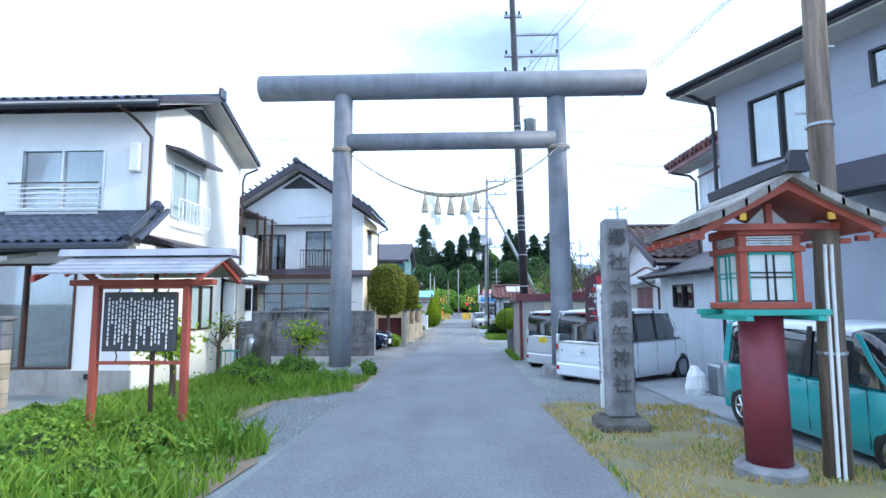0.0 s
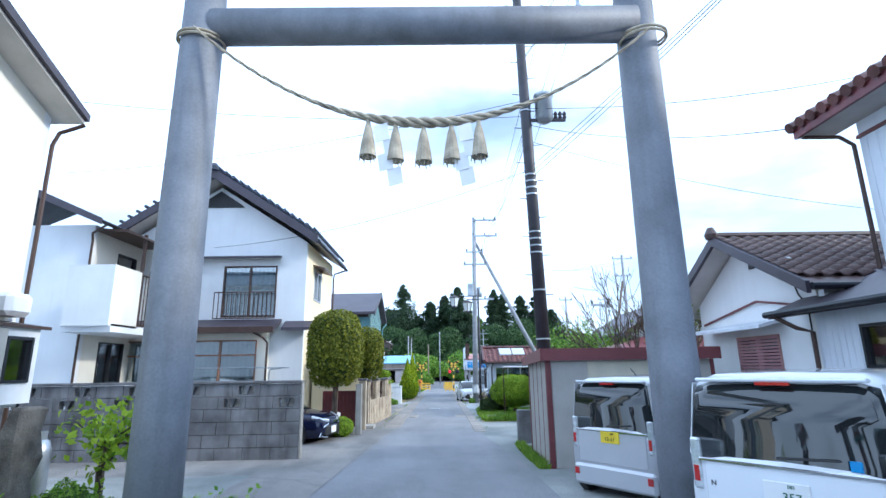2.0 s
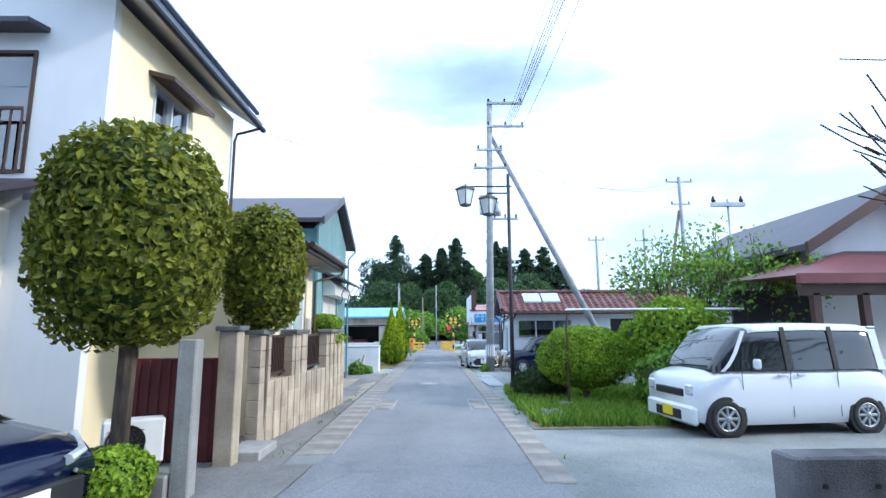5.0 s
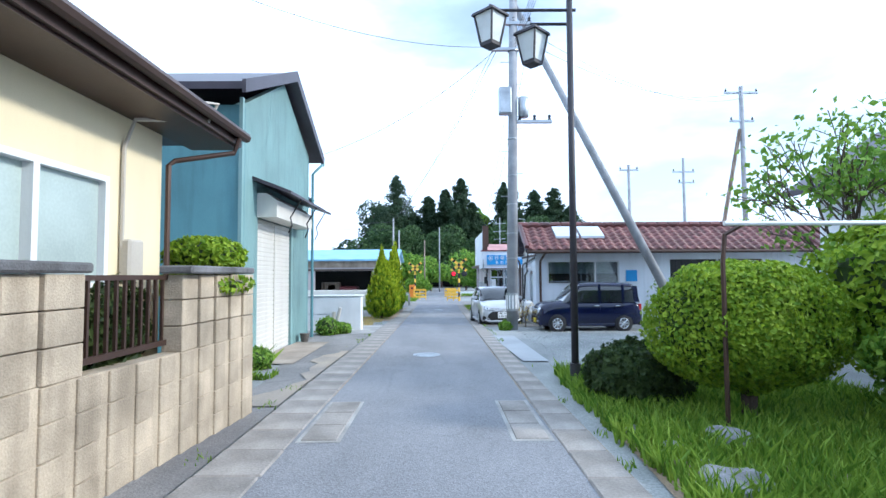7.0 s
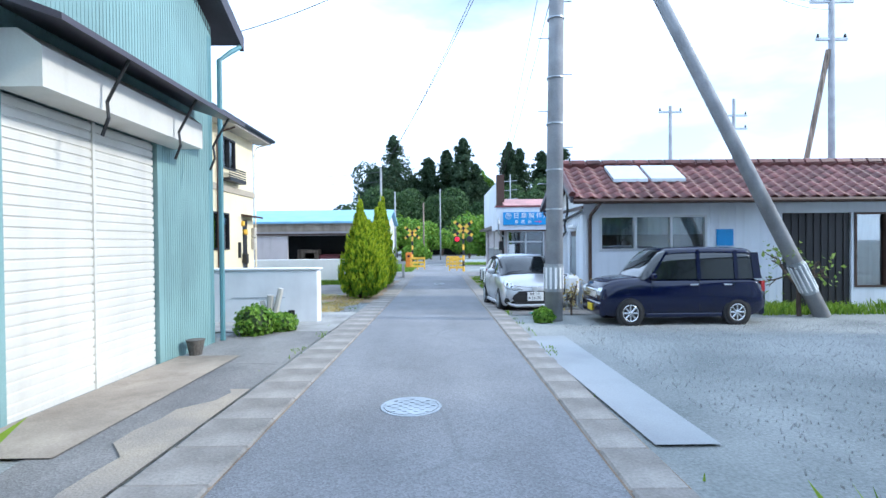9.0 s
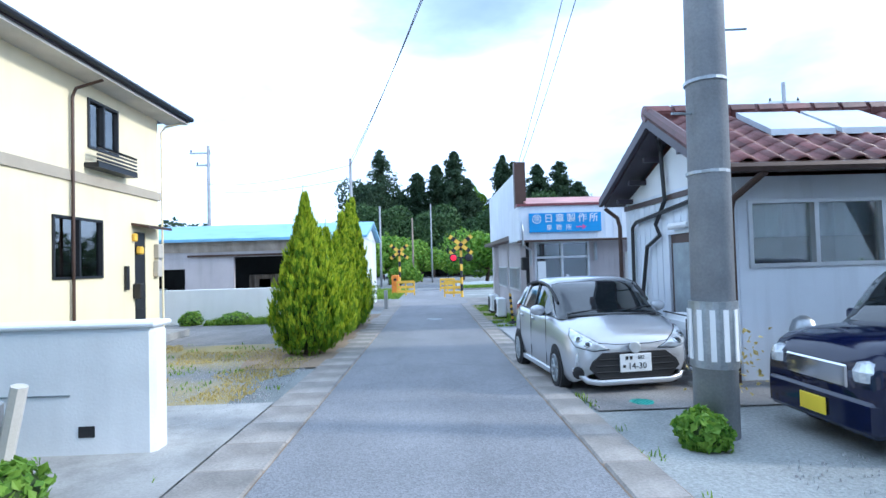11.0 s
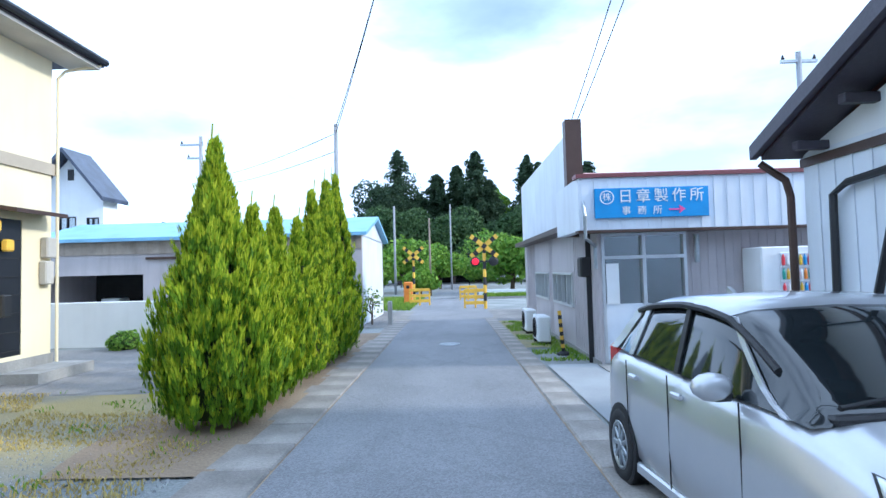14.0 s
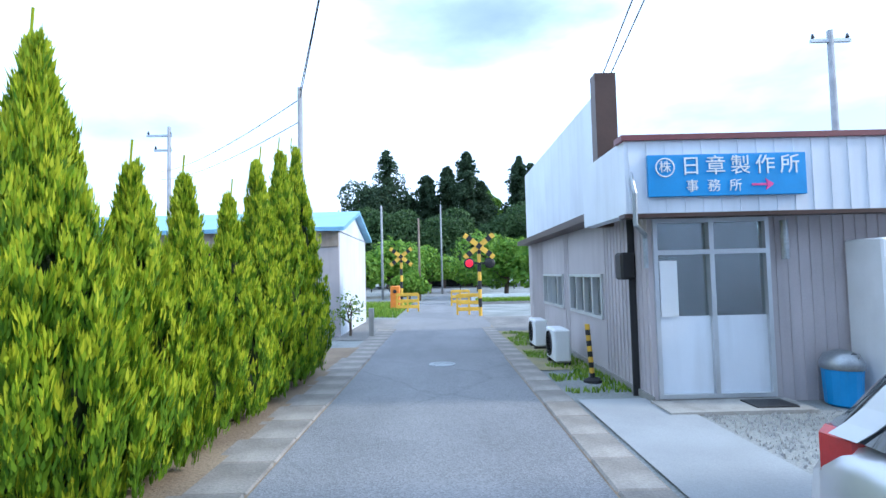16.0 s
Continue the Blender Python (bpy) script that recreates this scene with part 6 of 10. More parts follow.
def plate(o, y, z, w, h, m, rows, ink, out=-1, x=0.0):
    """A number plate with its characters; out is the way it faces along y."""
    p = part("number_plate", B(x - w / 2, min(y, y + out * 0.014), z - h / 2, x + w / 2, max(y, y + out * 0.014), z + h / 2, bevel=0.004), m, o, "number plate")
    for body, size, dx, dz in rows:
        face = pose(x + dx * (1 if out < 0 else -1), y + out * 0.016, z + dz, 90, 0, 0 if out < 0 else 180)
        text("plate_number", body, size, face, ink, p, 0.002)
    return p


GREENINK = mat("green_plate_ink", (0.02, 0.13, 0.06), 0.6)
# boxy white kei wagon, tail towards the walk
BOXL = [(0, 0.16, 0.50, 0.88), (0.03, 0.12, 0.54, 0.95), (0.12, 0.10, 0.58, 0.99), (0.2, 0.10, 0.60, 1.0), (0.9, 0.10, 0.60, 1.0), (0.97, 0.12, 0.58, 0.985), (1, 0.16, 0.56, 0.95)]
BOXU = [(0.10, 0.56, 0.60, 0.90, 0.84), (0.16, 0.58, 0.76, 0.95, 0.88), (0.24, 0.58, 0.93, 0.98, 0.88), (0.30, 0.58, 0.985, 0.985, 0.88), (0.6, 0.58, 1.0, 0.985, 0.88), (0.93, 0.58, 0.985, 0.98, 0.87), (0.975, 0.57, 0.955, 0.955, 0.85), (0.992, 0.56, 0.90, 0.94, 0.84)]


def boxy(name, label, L, W, H, paint, rim, roof_paint=None, spokes=8, r=None):
    r = r or H * 0.165
    o = make_car(name, label, L, W, H, BOXL, BOXU, paint, (0.14, 0.855), r, rim, roof_paint, spokes, [(0.14, 0.27, 0.025, False), (0.47, 0.47, 0.03, True), (0.72, 0.72, 0.03, True), (0.965, 0.955, 0.05, False)])
    door_lines(o, L, W, H, (0.23, 0.475, 0.72), 0.16, 0.585, 0.992)
    yb, yf = 0.5 * L, -0.5 * L
    part("rear_bumper", B(-W * 0.47, yb - 0.05, 0.10 * H, W * 0.47, yb + 0.035, 0.27 * H, bevel=0.03), paint, o)
    part("front_bumper", B(-W * 0.45, yf - 0.035, 0.10 * H, W * 0.45, yf + 0.05, 0.27 * H, bevel=0.03), paint, o)
    part("tailgate", B(-W * 0.40, yb - 0.06, 0.285 * H, W * 0.40, yb + 0.012, 0.55 * H, bevel=0.012), paint, o)
    part("tailgate_trim", B(-W * 0.42, yb + 0.004, 0.545 * H, W * 0.42, yb + 0.022, 0.562 * H, bevel=0.004), CHROME, o, "chrome tailgate strip")
    part("rear_wiper", tube(bmesh.new(), [(W * 0.02, yb + 0.03, 0.60 * H), (-W * 0.25, yb + 0.02, 0.615 * H)], 0.008, 6), BLACK, o)
    part("spoiler", B(-W * 0.40, yb - 0.10, 0.955 * H, W * 0.40, yb - 0.0, 0.975 * H, bevel=0.01), paint, o)
    part("stop_lamp", B(-W * 0.08, yb - 0.03, 0.94 * H, W * 0.08, yb + 0.006, 0.955 * H), TAIL, o)
    for sx in (1, -1):
        part("tail_lamp", B(sx * W * 0.44 - 0.035, yb - 0.08, 0.40 * H, sx * W * 0.44 + 0.035, yb + 0.016, 0.66 * H, bevel=0.015), LAMPGLASS, o, "clear tail lamp")
        part("tail_lamp_red", B(sx * W * 0.44 - 0.02, yb + 0.010, 0.44 * H, sx * W * 0.44 + 0.02, yb + 0.022, 0.52 * H, bevel=0.004), TAIL, o)
        part("reflector", B(sx * W * 0.42 - 0.03, yb + 0.03, 0.18 * H, sx * W * 0.42 + 0.03, yb + 0.045, 0.235 * H), TAIL, o)
        part("headlamp", B(sx * W * 0.36 - 0.07, yf - 0.02, 0.36 * H, sx * W * 0.36 + 0.075, yf + 0.09, 0.46 * H, bevel=0.02), LAMPGLASS, o, "clear headlamp")
        part("mirror", B(sx * W * 0.58 - 0.05, yf + 0.27 * L, 0.60 * H, sx * W * 0.58 + 0.05, yf + 0.27 * L + 0.06, 0.69 * H, bevel=0.02), roof_paint or paint, o, "door mirror")
        for s in (0.43, 0.53):
            part("door_handle", B(sx * W * 0.50 - 0.012, (s - 0.5) * L - 0.05, 0.53 * H, sx * W * 0.50 + 0.012, (s - 0.5) * L + 0.05, 0.55 * H, bevel=0.005), paint, o)
    part("grille", B(-W * 0.26, yf - 0.02, 0.34 * H, W * 0.26, yf + 0.05, 0.41 * H, bevel=0.01), BLACK, o, "dark front grille")
    part("intake", B(-W * 0.24, yf - 0.045, 0.13 * H, W * 0.24, yf, 0.22 * H, bevel=0.01), BLACK, o)
    return o


van = boxy("kei_wagon", "white boxy kei wagon with dark tailgate window, parked", 2.6, 1.30, 1.36, PAINT_WHITE, METAL, spokes=10)
plate(van, 1.312, 0.60, 0.27, 0.14, WHITEP, [("357", 0.075, 0.03, -0.02), ("583", 0.03, 0.03, 0.045)], GREENINK, 1)
text("badge", "N", 0.05, pose(0.46, 1.315, 0.60, 90, 0, 180), BLACK, van, 0.003)
part("window_sticker", B(-0.42, 1.255, 0.78, -0.36, 1.30, 0.84), SIGNBLUE, van)
place(van, 3.25, 10.20, 128.5)

kei = boxy("kei_wagon", "warm silver kei wagon with yellow number plate, parked", 2.2, 1.16, 1.38, PAINT_GREY, METAL, spokes=7)
plate(kei, 1.112, 0.70, 0.25, 0.13, PLATE_Y, [("12-17", 0.06, 0.0, -0.02), ("584", 0.03, 0.03, 0.04)], INK, 1)
place(kei, 2.86, 12.80, 127)
aer = part("aerial", tube(bmesh.new(), [(-0.1, 0.6, 1.39), (-0.1, 0.72, 1.48)], 0.006, 5), BLACK, kei)

teal = boxy("kei_wagon", "turquoise kei wagon with white roof, parked", 2.4, 1.1, 1.06, PAINT_TEAL, CHROME, PAINT_WHITE, 6)
place(teal, 3.50, 4.60, 4)
wk = boxy("kei_wagon", "white kei wagon parked beyond the storage shed", 2.5, 1.15, 1.28, PAINT_WHITE, METAL)
plate(wk, -1.285, 0.25, 0.22, 0.12, PLATE_Y, [("", 0.05, 0, 0)], INK, -1)
place(wk, 4.10, 21.25, -84)

# navy boxy kei car, side on
LAPL = [(0, 0.18, 0.46, 0.86), (0.03, 0.13, 0.55, 0.94), (0.12, 0.12, 0.60, 0.98), (0.27, 0.12, 0.62, 1.0), (0.9, 0.12, 0.62, 1.0), (0.97, 0.14, 0.60, 0.97), (1, 0.2, 0.5, 0.92)]
LAPU = [(0.24, 0.60, 0.63, 0.92, 0.84), (0.30, 0.60, 0.80, 0.94, 0.85), (0.36, 0.60, 0.95, 0.95, 0.85), (0.44, 0.60, 0.99, 0.95, 0.85), (0.66, 0.60, 1.0, 0.95, 0.85), (0.93, 0.60, 0.98, 0.94, 0.84), (0.965, 0.60, 0.90, 0.93, 0.83), (0.985, 0.60, 0.66, 0.92, 0.82)]
lap = make_car("kei_car", "navy blue boxy kei car parked on gravel, side on", 2.62, 1.05, 1.16, LAPL, LAPU, PAINT_NAVY, (0.17, 0.82), 0.195, CHROME, None, 8, [(0.27, 0.40, 0.02, False), (0.59, 0.59, 0.03, False), (0.82, 0.82, 0.03, False), (0.95, 0.94, 0.06, False)])
door_lines(lap, 2.62, 1.05, 1.16, (0.30, 0.59, 0.80), 0.18, 0.6, 0.992)
for sx in (1, -1):
    part("headlamp", lathe(bmesh.new(), (sx * 0.36, -1.27, 0.52), [(0.07, -0.06), (0.075, 0.0), (0.05, 0.05), (0.01, 0.06)], 14), LAMPGLASS, lap, "round headlamp")
    part("tail_lamp", B(sx * 0.46 - 0.03, 1.24, 0.50, sx * 0.46 + 0.03, 1.31, 0.66, bevel=0.01), TAIL, lap)
    part("mirror", B(sx * 0.56 - 0.045, -0.55, 0.70, sx * 0.56 + 0.045, -0.47, 0.79, bevel=0.02), PAINT_NAVY, lap)
    for y in (0.08, 0.62):
        part("door_handle", B(sx * 0.525 - 0.01, y, 0.60, sx * 0.525 + 0.012, y + 0.13, 0.625, bevel=0.004), CHROME, lap, "chrome door handle")
    part("sill", B(sx * 0.50 - 0.02, -0.62, 0.13, sx * 0.50 + 0.025, 0.60, 0.19, bevel=0.01), PAINT_NAVY, lap)
part("front_bumper", B(-0.46, -1.33, 0.14, 0.46, -1.22, 0.36, bevel=0.03), PAINT_NAVY, lap)
part("rear_bumper", B(-0.46, 1.22, 0.14, 0.46, 1.33, 0.36, bevel=0.03), PAINT_NAVY, lap)
part("grille", B(-0.26, -1.325, 0.40, 0.26, -1.28, 0.54, bevel=0.01), CHROME, lap, "chrome front grille")
plate(lap, -1.335, 0.25, 0.22, 0.11, PLATE_Y, [("", 0.05, 0, 0)], INK, -1)
place(lap, 3.40, 31.25, -89)
lap.scale = (0.92, 0.89, 0.94)

# silver hatchback, nose towards the walk
AQL = [(0, 0.20, 0.44, 0.80), (0.012, 0.14, 0.50, 0.88), (0.05, 0.11, 0.55, 0.955), (0.12, 0.10, 0.60, 0.985), (0.22, 0.10, 0.655, 0.99), (0.30, 0.10, 0.675, 1.0), (0.6, 0.11, 0.69, 1.0), (0.85, 0.12, 0.70, 0.985), (0.95, 0.14, 0.69, 0.94), (1, 0.22, 0.62, 0.86)]
AQU = [(0.20, 0.64, 0.655, 0.90, 0.74), (0.27, 0.655, 0.76, 0.92, 0.76), (0.35, 0.66, 0.88, 0.93, 0.77), (0.42, 0.665, 0.96, 0.94, 0.77), (0.50, 0.67, 0.99, 0.94, 0.77), (0.60, 0.675, 1.0, 0.93, 0.76), (0.75, 0.685, 0.975, 0.92, 0.74), (0.88, 0.69, 0.92, 0.90, 0.71), (0.95, 0.69, 0.82, 0.87, 0.68), (0.985, 0.68, 0.72, 0.83, 0.66)]
LA, WA, HA = 2.62, 1.20, 1.02
aq = make_car("hatchback", "silver compact hatchback with black grille, parked half on the gutter lids", LA, WA, HA, AQL, AQU, PAINT_SILVER, (0.205, 0.84), 0.195, METAL, None, 9, [(0.24, 0.42, 0.022, False), (0.565, 0.575, 0.022, True), (0.80, 0.78, 0.03, False), (0.93, 0.84, 0.055, False)])
door_lines(aq, LA, WA, HA, (0.33, 0.58, 0.79), 0.16, 0.66, 0.993)
yf = -LA / 2
aq_body = [c for c in aq.children if c.name.startswith("body")][0]
part("lower_grille", prism(bmesh.new(), "y", yf - 0.026, yf + 0.06, [(-0.33, 0.15), (0.33, 0.15), (0.43, 0.25), (0.40, 0.31), (0.30, 0.385), (-0.30, 0.385), (-0.40, 0.31), (-0.43, 0.25)]), BLACK, aq, "wide black six-sided grille")
skin_patch("hood_seam", aq_body, [(-0.40, -1.6, 0.475), (-0.15, -1.6, 0.45), (0.15, -1.6, 0.45), (0.40, -1.6, 0.475), (0.40, -1.6, 0.481), (0.15, -1.6, 0.456), (-0.15, -1.6, 0.456), (-0.40, -1.6, 0.481)], (0, 1, 0), BLACK, aq, lift=-0.005, cuts=3)
for k in range(4):
    z = 0.155 + k * 0.055
    w = 0.34 + 0.05 * (1 - abs(k - 1.5) / 1.5)
    part("grille_slat", B(-w, yf - 0.036, z, w, yf - 0.026, z + 0.012, bevel=0.003), RUBBER, aq)
part("bumper_lip", tube(bmesh.new(), [(-0.54, yf + 0.13, 0.24), (-0.44, yf + 0.02, 0.14), (-0.34, yf - 0.02, 0.125), (0.34, yf - 0.02, 0.125), (0.44, yf + 0.02, 0.14), (0.54, yf + 0.13, 0.24)], 0.028, 8), PAINT_SILVER, aq, smooth=True)
part("emblem", lathe(bmesh.new(), (0, 0, 0), [(0.055, 0), (0.055, 0.008), (0.045, 0.012), (0.005, 0.012)], 18), ALU, aq, "round silver emblem").matrix_basis = pose(0, yf - 0.03, 0.425, 80, 0, 0)
pl = plate(aq, yf - 0.03, 0.29, 0.30, 0.16, WHITEP, [("14-30", 0.078, 0.012, -0.03), ("502", 0.042, 0.05, 0.045)], INK, -1)
for k, dx in ((0, -0.085), (1, -0.045)):
    part("plate_mark", B(dx - 0.014, yf - 0.048, 0.32, dx + 0.012, yf - 0.045, 0.35), INK, pl)
part("plate_mark", B(-0.125, yf - 0.048, 0.25, -0.10, yf - 0.045, 0.275), INK, pl)
for sx in (1, -1):
    ray = (-0.62 * sx, 1.0, -0.25)
    lamp = [(0.27, 0.425), (0.38, 0.405), (0.50, 0.44), (0.565, 0.53), (0.575, 0.60), (0.50, 0.565), (0.38, 0.495)]
    flat = [Vector((x * sx, yf + 0.45 * max(0.0, x - 0.27), z)) for x, z in lamp]
    mid = sum(flat, Vector()) / len(flat)
    flat = [mid + (p - mid) * 1.14 for p in flat]
    skin_patch("headlamp_bezel", aq_body, [mid + (p - mid) * 1.06 for p in flat], ray, BLACK, aq, "dark headlamp seal", lift=0.001)
    hl = skin_patch("headlamp", aq_body, flat, ray, LAMPGLASS, aq, "swept-back clear headlamp", lift=0.008)
    for x, z, rr in ((0.40, 0.455, 0.034), (0.485, 0.505, 0.036)):
        c0 = Vector((x * sx, yf + 0.45 * (x - 0.27), z))
        ring_ = [c0 + Vector((math.cos(a) * rr, math.cos(a) * rr * 0.4 * sx, math.sin(a) * rr)) for a in np.linspace(0, 2 * math.pi, 13)[:-1]]
        skin_patch("projector", aq_body, ring_, ray, CHROME, hl, lift=0.017, cuts=2)
        core_ = [c0 + (p - c0) * 0.55 for p in ring_]
        skin_patch("lens", aq_body, core_, ray, CARGLASS, hl, lift=0.026, cuts=1)
    fc = Vector((0.49 * sx, yf + 0.10, 0.20))
    skin_patch("fog_lamp", aq_body, [fc + Vector((math.cos(a) * 0.055, math.cos(a) * 0.03 * sx, math.sin(a) * 0.055)) for a in np.linspace(0, 2 * math.pi, 15)[:-1]], ray, BLACK, aq, "round black fog lamp housing", lift=0.004, cuts=2)
    skin_patch("running_lamp", aq_body, [Vector((x * sx, yf + 0.10, z)) for x, z in ((0.470, 0.26), (0.515, 0.265), (0.508, 0.36), (0.475, 0.385))], ray, LAMPGLASS, aq, "upright running lamp", lift=0.004, cuts=2)
    m = lathe(bmesh.new(), (0, 0, 0), [(0.03, -0.05), (0.055, -0.02), (0.06, 0.02), (0.04, 0.05)], 12)
    m.transform(pose(sx * 0.66, -0.36, 0.72, 90, 0, 0) @ Matrix.Diagonal((1.35, 0.9, 1, 1)))
    part("mirror", m, PAINT_SILVER, aq, "silver door mirror", smooth=True)
    part("mirror_stalk", B(sx * 0.60 - 0.05, -0.37, 0.66, sx * 0.60 + 0.03, -0.33, 0.70, bevel=0.01), BLACK, aq)
    for s in (0.52, 0.73):
        part("door_handle", B(sx * WA * 0.5 - 0.012, (s - 0.5) * LA, 0.575 * HA, sx * WA * 0.5 + 0.012, (s - 0.5) * LA + 0.10, 0.60 * HA, bevel=0.006), PAINT_SILVER, aq)
    part("tail_lamp", B(sx * 0.49 - 0.035, LA / 2 - 0.22, 0.56 * HA, sx * 0.49 + 0.025, LA / 2 - 0.05, 0.70 * HA, bevel=0.02), TAIL, aq, "red tail lamp")
    part("side_skirt", B(sx * 0.57 - 0.02, -0.55, 0.10, sx * 0.57 + 0.022, 0.68, 0.16, bevel=0.01), PAINT_SILVER, aq)
    vis = []
    for k in np.linspace(0, 1, 14):
        s = 0.30 + 0.54 * k
        zt = float(np.interp(s, [q[0] for q in AQU], [q[2] for q in AQU])) * HA
        wt = float(np.interp(s, [q[0] for q in AQU], [q[4] for q in AQU])) * WA / 2
        vis.append((sx * (wt + 0.022), (s - 0.5) * LA, zt - 0.03))
    part("door_visor", tube(bmesh.new(), vis, 0.016, 6), BLACK, aq, "smoked door visor")
for sx, xs in ((-1, (-0.40, 0.10)), (1, (0.02, 0.46))):
    part("wiper", tube(bmesh.new(), [(xs[0], -0.74, 0.70), (xs[1], -0.66, 0.735)], 0.010, 6), BLACK, aq)
part("cowl", B(-0.46, -0.80, 0.655, 0.46, -0.72, 0.685, bevel=0.01), BLACK, aq)
part("aerial", prism(bmesh.new(), "x", -0.012, 0.012, [(0.62, 1.0), (0.74, 0.985), (0.73, 1.05)]), PAINT_SILVER, aq)
place(aq, 1.525, 33.48, 6.5)
aq.scale = (0.96, 0.72, 0.97)

# dark saloon nose behind the block wall
COL = [(0, 0.20, 0.46, 0.82), (0.015, 0.14, 0.52, 0.9), (0.06, 0.12, 0.57, 0.96), (0.28, 0.12, 0.66, 1.0), (0.85, 0.13, 0.70, 0.99), (0.97, 0.16, 0.68, 0.93), (1, 0.25, 0.6, 0.88)]
COU = [(0.24, 0.64, 0.66, 0.9, 0.76), (0.34, 0.65, 0.84, 0.92, 0.78), (0.42, 0.66, 0.96, 0.92, 0.78), (0.55, 0.67, 1.0, 0.92, 0.77), (0.72, 0.68, 0.96, 0.9, 0.75), (0.86, 0.69, 0.78, 0.86, 0.72), (0.92, 0.69, 0.71, 0.84, 0.7)]
co = make_car("saloon_car", "dark navy saloon with chrome-edged grille, parked nose out", 3.0, 1.2, 1.02, COL, COU, PAINT_NAVY, (0.2, 0.82), 0.22, BLACK, None, 7, [(0.27, 0.42, 0.022, False), (0.58, 0.58, 0.022, True), (0.85, 0.74, 0.04, False)])
part("grille", B(-0.40, -1.53, 0.16, 0.40, -1.44, 0.36, bevel=0.02), BLACK, co, "black mesh grille")
for sx in (1, -1):
    part("grille_trim", tube(bmesh.new(), [(sx * 0.30, -1.535, 0.40), (sx * 0.46, -1.49, 0.34), (sx * 0.52, -1.44, 0.16), (sx * 0.34, -1.53, 0.13)], 0.016, 6), CHROME, co, "silver bumper blade")
    part("headlamp", tube(bmesh.new(), [(sx * 0.26, -1.51, 0.47), (sx * 0.42, -1.45, 0.49), (sx * 0.55, -1.25, 0.56)], 0.035, 8), LAMPGLASS, co, "slim headlamp")
plate(co, -1.535, 0.27, 0.26, 0.14, WHITEP, [("", 0.05, 0, 0)], GREENINK, -1)
place(co, -3.9, 18.0, 80)
# pale car whose roof shows above the block wall
bc = make_car("estate_car", "pale silver estate car behind the block wall", 3.2, 1.25, 1.32, COL, COU, PAINT_WHITE, (0.2, 0.82), 0.22, METAL, None, 7, [(0.27, 0.42, 0.022, False), (0.58, 0.58, 0.022, False), (0.85, 0.74, 0.04, False)])
place(bc, -6.9, 17.2, 88, G(17) + 0.0)


# ---- things at the shrine gate ----
tor = thing("torii_gate", (-0.15, 10.46, G(10.46)), "large grey painted steel torii gate over the road", "torii")
zb = G(10.46)
for x, y in ((-2.42, 10.46), (2.125, 10.60)):
    part("pillar", lathe(bmesh.new(), (x, y, 0), [(0.225, zb), (0.218, 0.8), (0.205, 3.0), (0.195, 5.40), (0.15, 5.55), (0.02, 5.6)], 32), TORII, tor, smooth=True)
    p = lathe(bmesh.new(), (x, y, zb), [(0.47, -0.05), (0.46, 0.10), (0.42, 0.20), (0.32, 0.235), (0.2, 0.235)], 14)
    for v in p.verts:
        v.co += Vector((noise.noise(v.co * 4), noise.noise(v.co * 4 + Vector((9, 0, 0))), 0)) * 0.035
    part("plinth", p, STONE, tor, "rough stone plinth")
bm = bmesh.new()
bm_k = lathe(bm, (0, 0, 0), [(0.24, 0), (0.272, 0.015), (0.272, 4.0), (0.272, 8.155), (0.24, 8.17)], 36)
bm_k.transform(Matrix.Translation((-4.22, 10.46, 5.645)) @ Matrix.Rotation(radians(90), 4, "Y"))
part("top_beam", bm_k, TORII, tor, "round top beam", smooth=True)
part("tie_beam", C((-2.3, 10.46, 4.43), (2.05, 10.46, 4.43), 0.185, n=28), TORII, tor, smooth=True)

rope = thing("sacred_rope", (-0.15, 10.2, 4.2), "twisted straw rope with tassels and paper streamers on the torii", "rope")


def rope_at(a):
    """Point on the hanging rope, a from 0 to 1."""
    return Vector((-2.4 + 4.52 * a, 10.24, 4.28 - 0.04 * a - 4.15 * a * (1 - a) * 1.0 + 0.0))


for k in range(3):
    pts, n = [], 150
    for i in range(n + 1):
        a = i / n
        r = 0.010 + 0.018 * math.exp(-((a - 0.5) / 0.17) ** 2)
        ph = a * 75 + k * 2.094
        pts.append(rope_at(a) + Vector((0, math.cos(ph) * r, math.sin(ph) * r)))
    bm = bmesh.new()
    rings = []
    for i, p in enumerate(pts):
        a = i / n
        r = 0.009 + 0.018 * math.exp(-((a - 0.5) / 0.17) ** 2)
        rings.append([bm.verts.new(p + Vector((0, math.cos(q * 1.047) * r, math.sin(q * 1.047) * r))) for q in range(6)])
    for r0, r1 in zip(rings, rings[1:]):
        for q in range(6):
            bm.faces.new((r0[q], r0[(q + 1) % 6], r1[(q + 1) % 6], r1[q]))
    part("strand", bm, STRAW, rope, smooth=True)
for x in (-2.42, 2.13):
    for k in range(2):
        part("binding", tube(bmesh.new(), [(x + 0.225 * math.cos(t), 10.46 + 0.225 * math.sin(t), 4.24 + k * 0.04 + 0.02 * math.sin(t)) for t in np.linspace(0, 2 * math.pi, 25)], 0.014, 6), STRAW, rope)
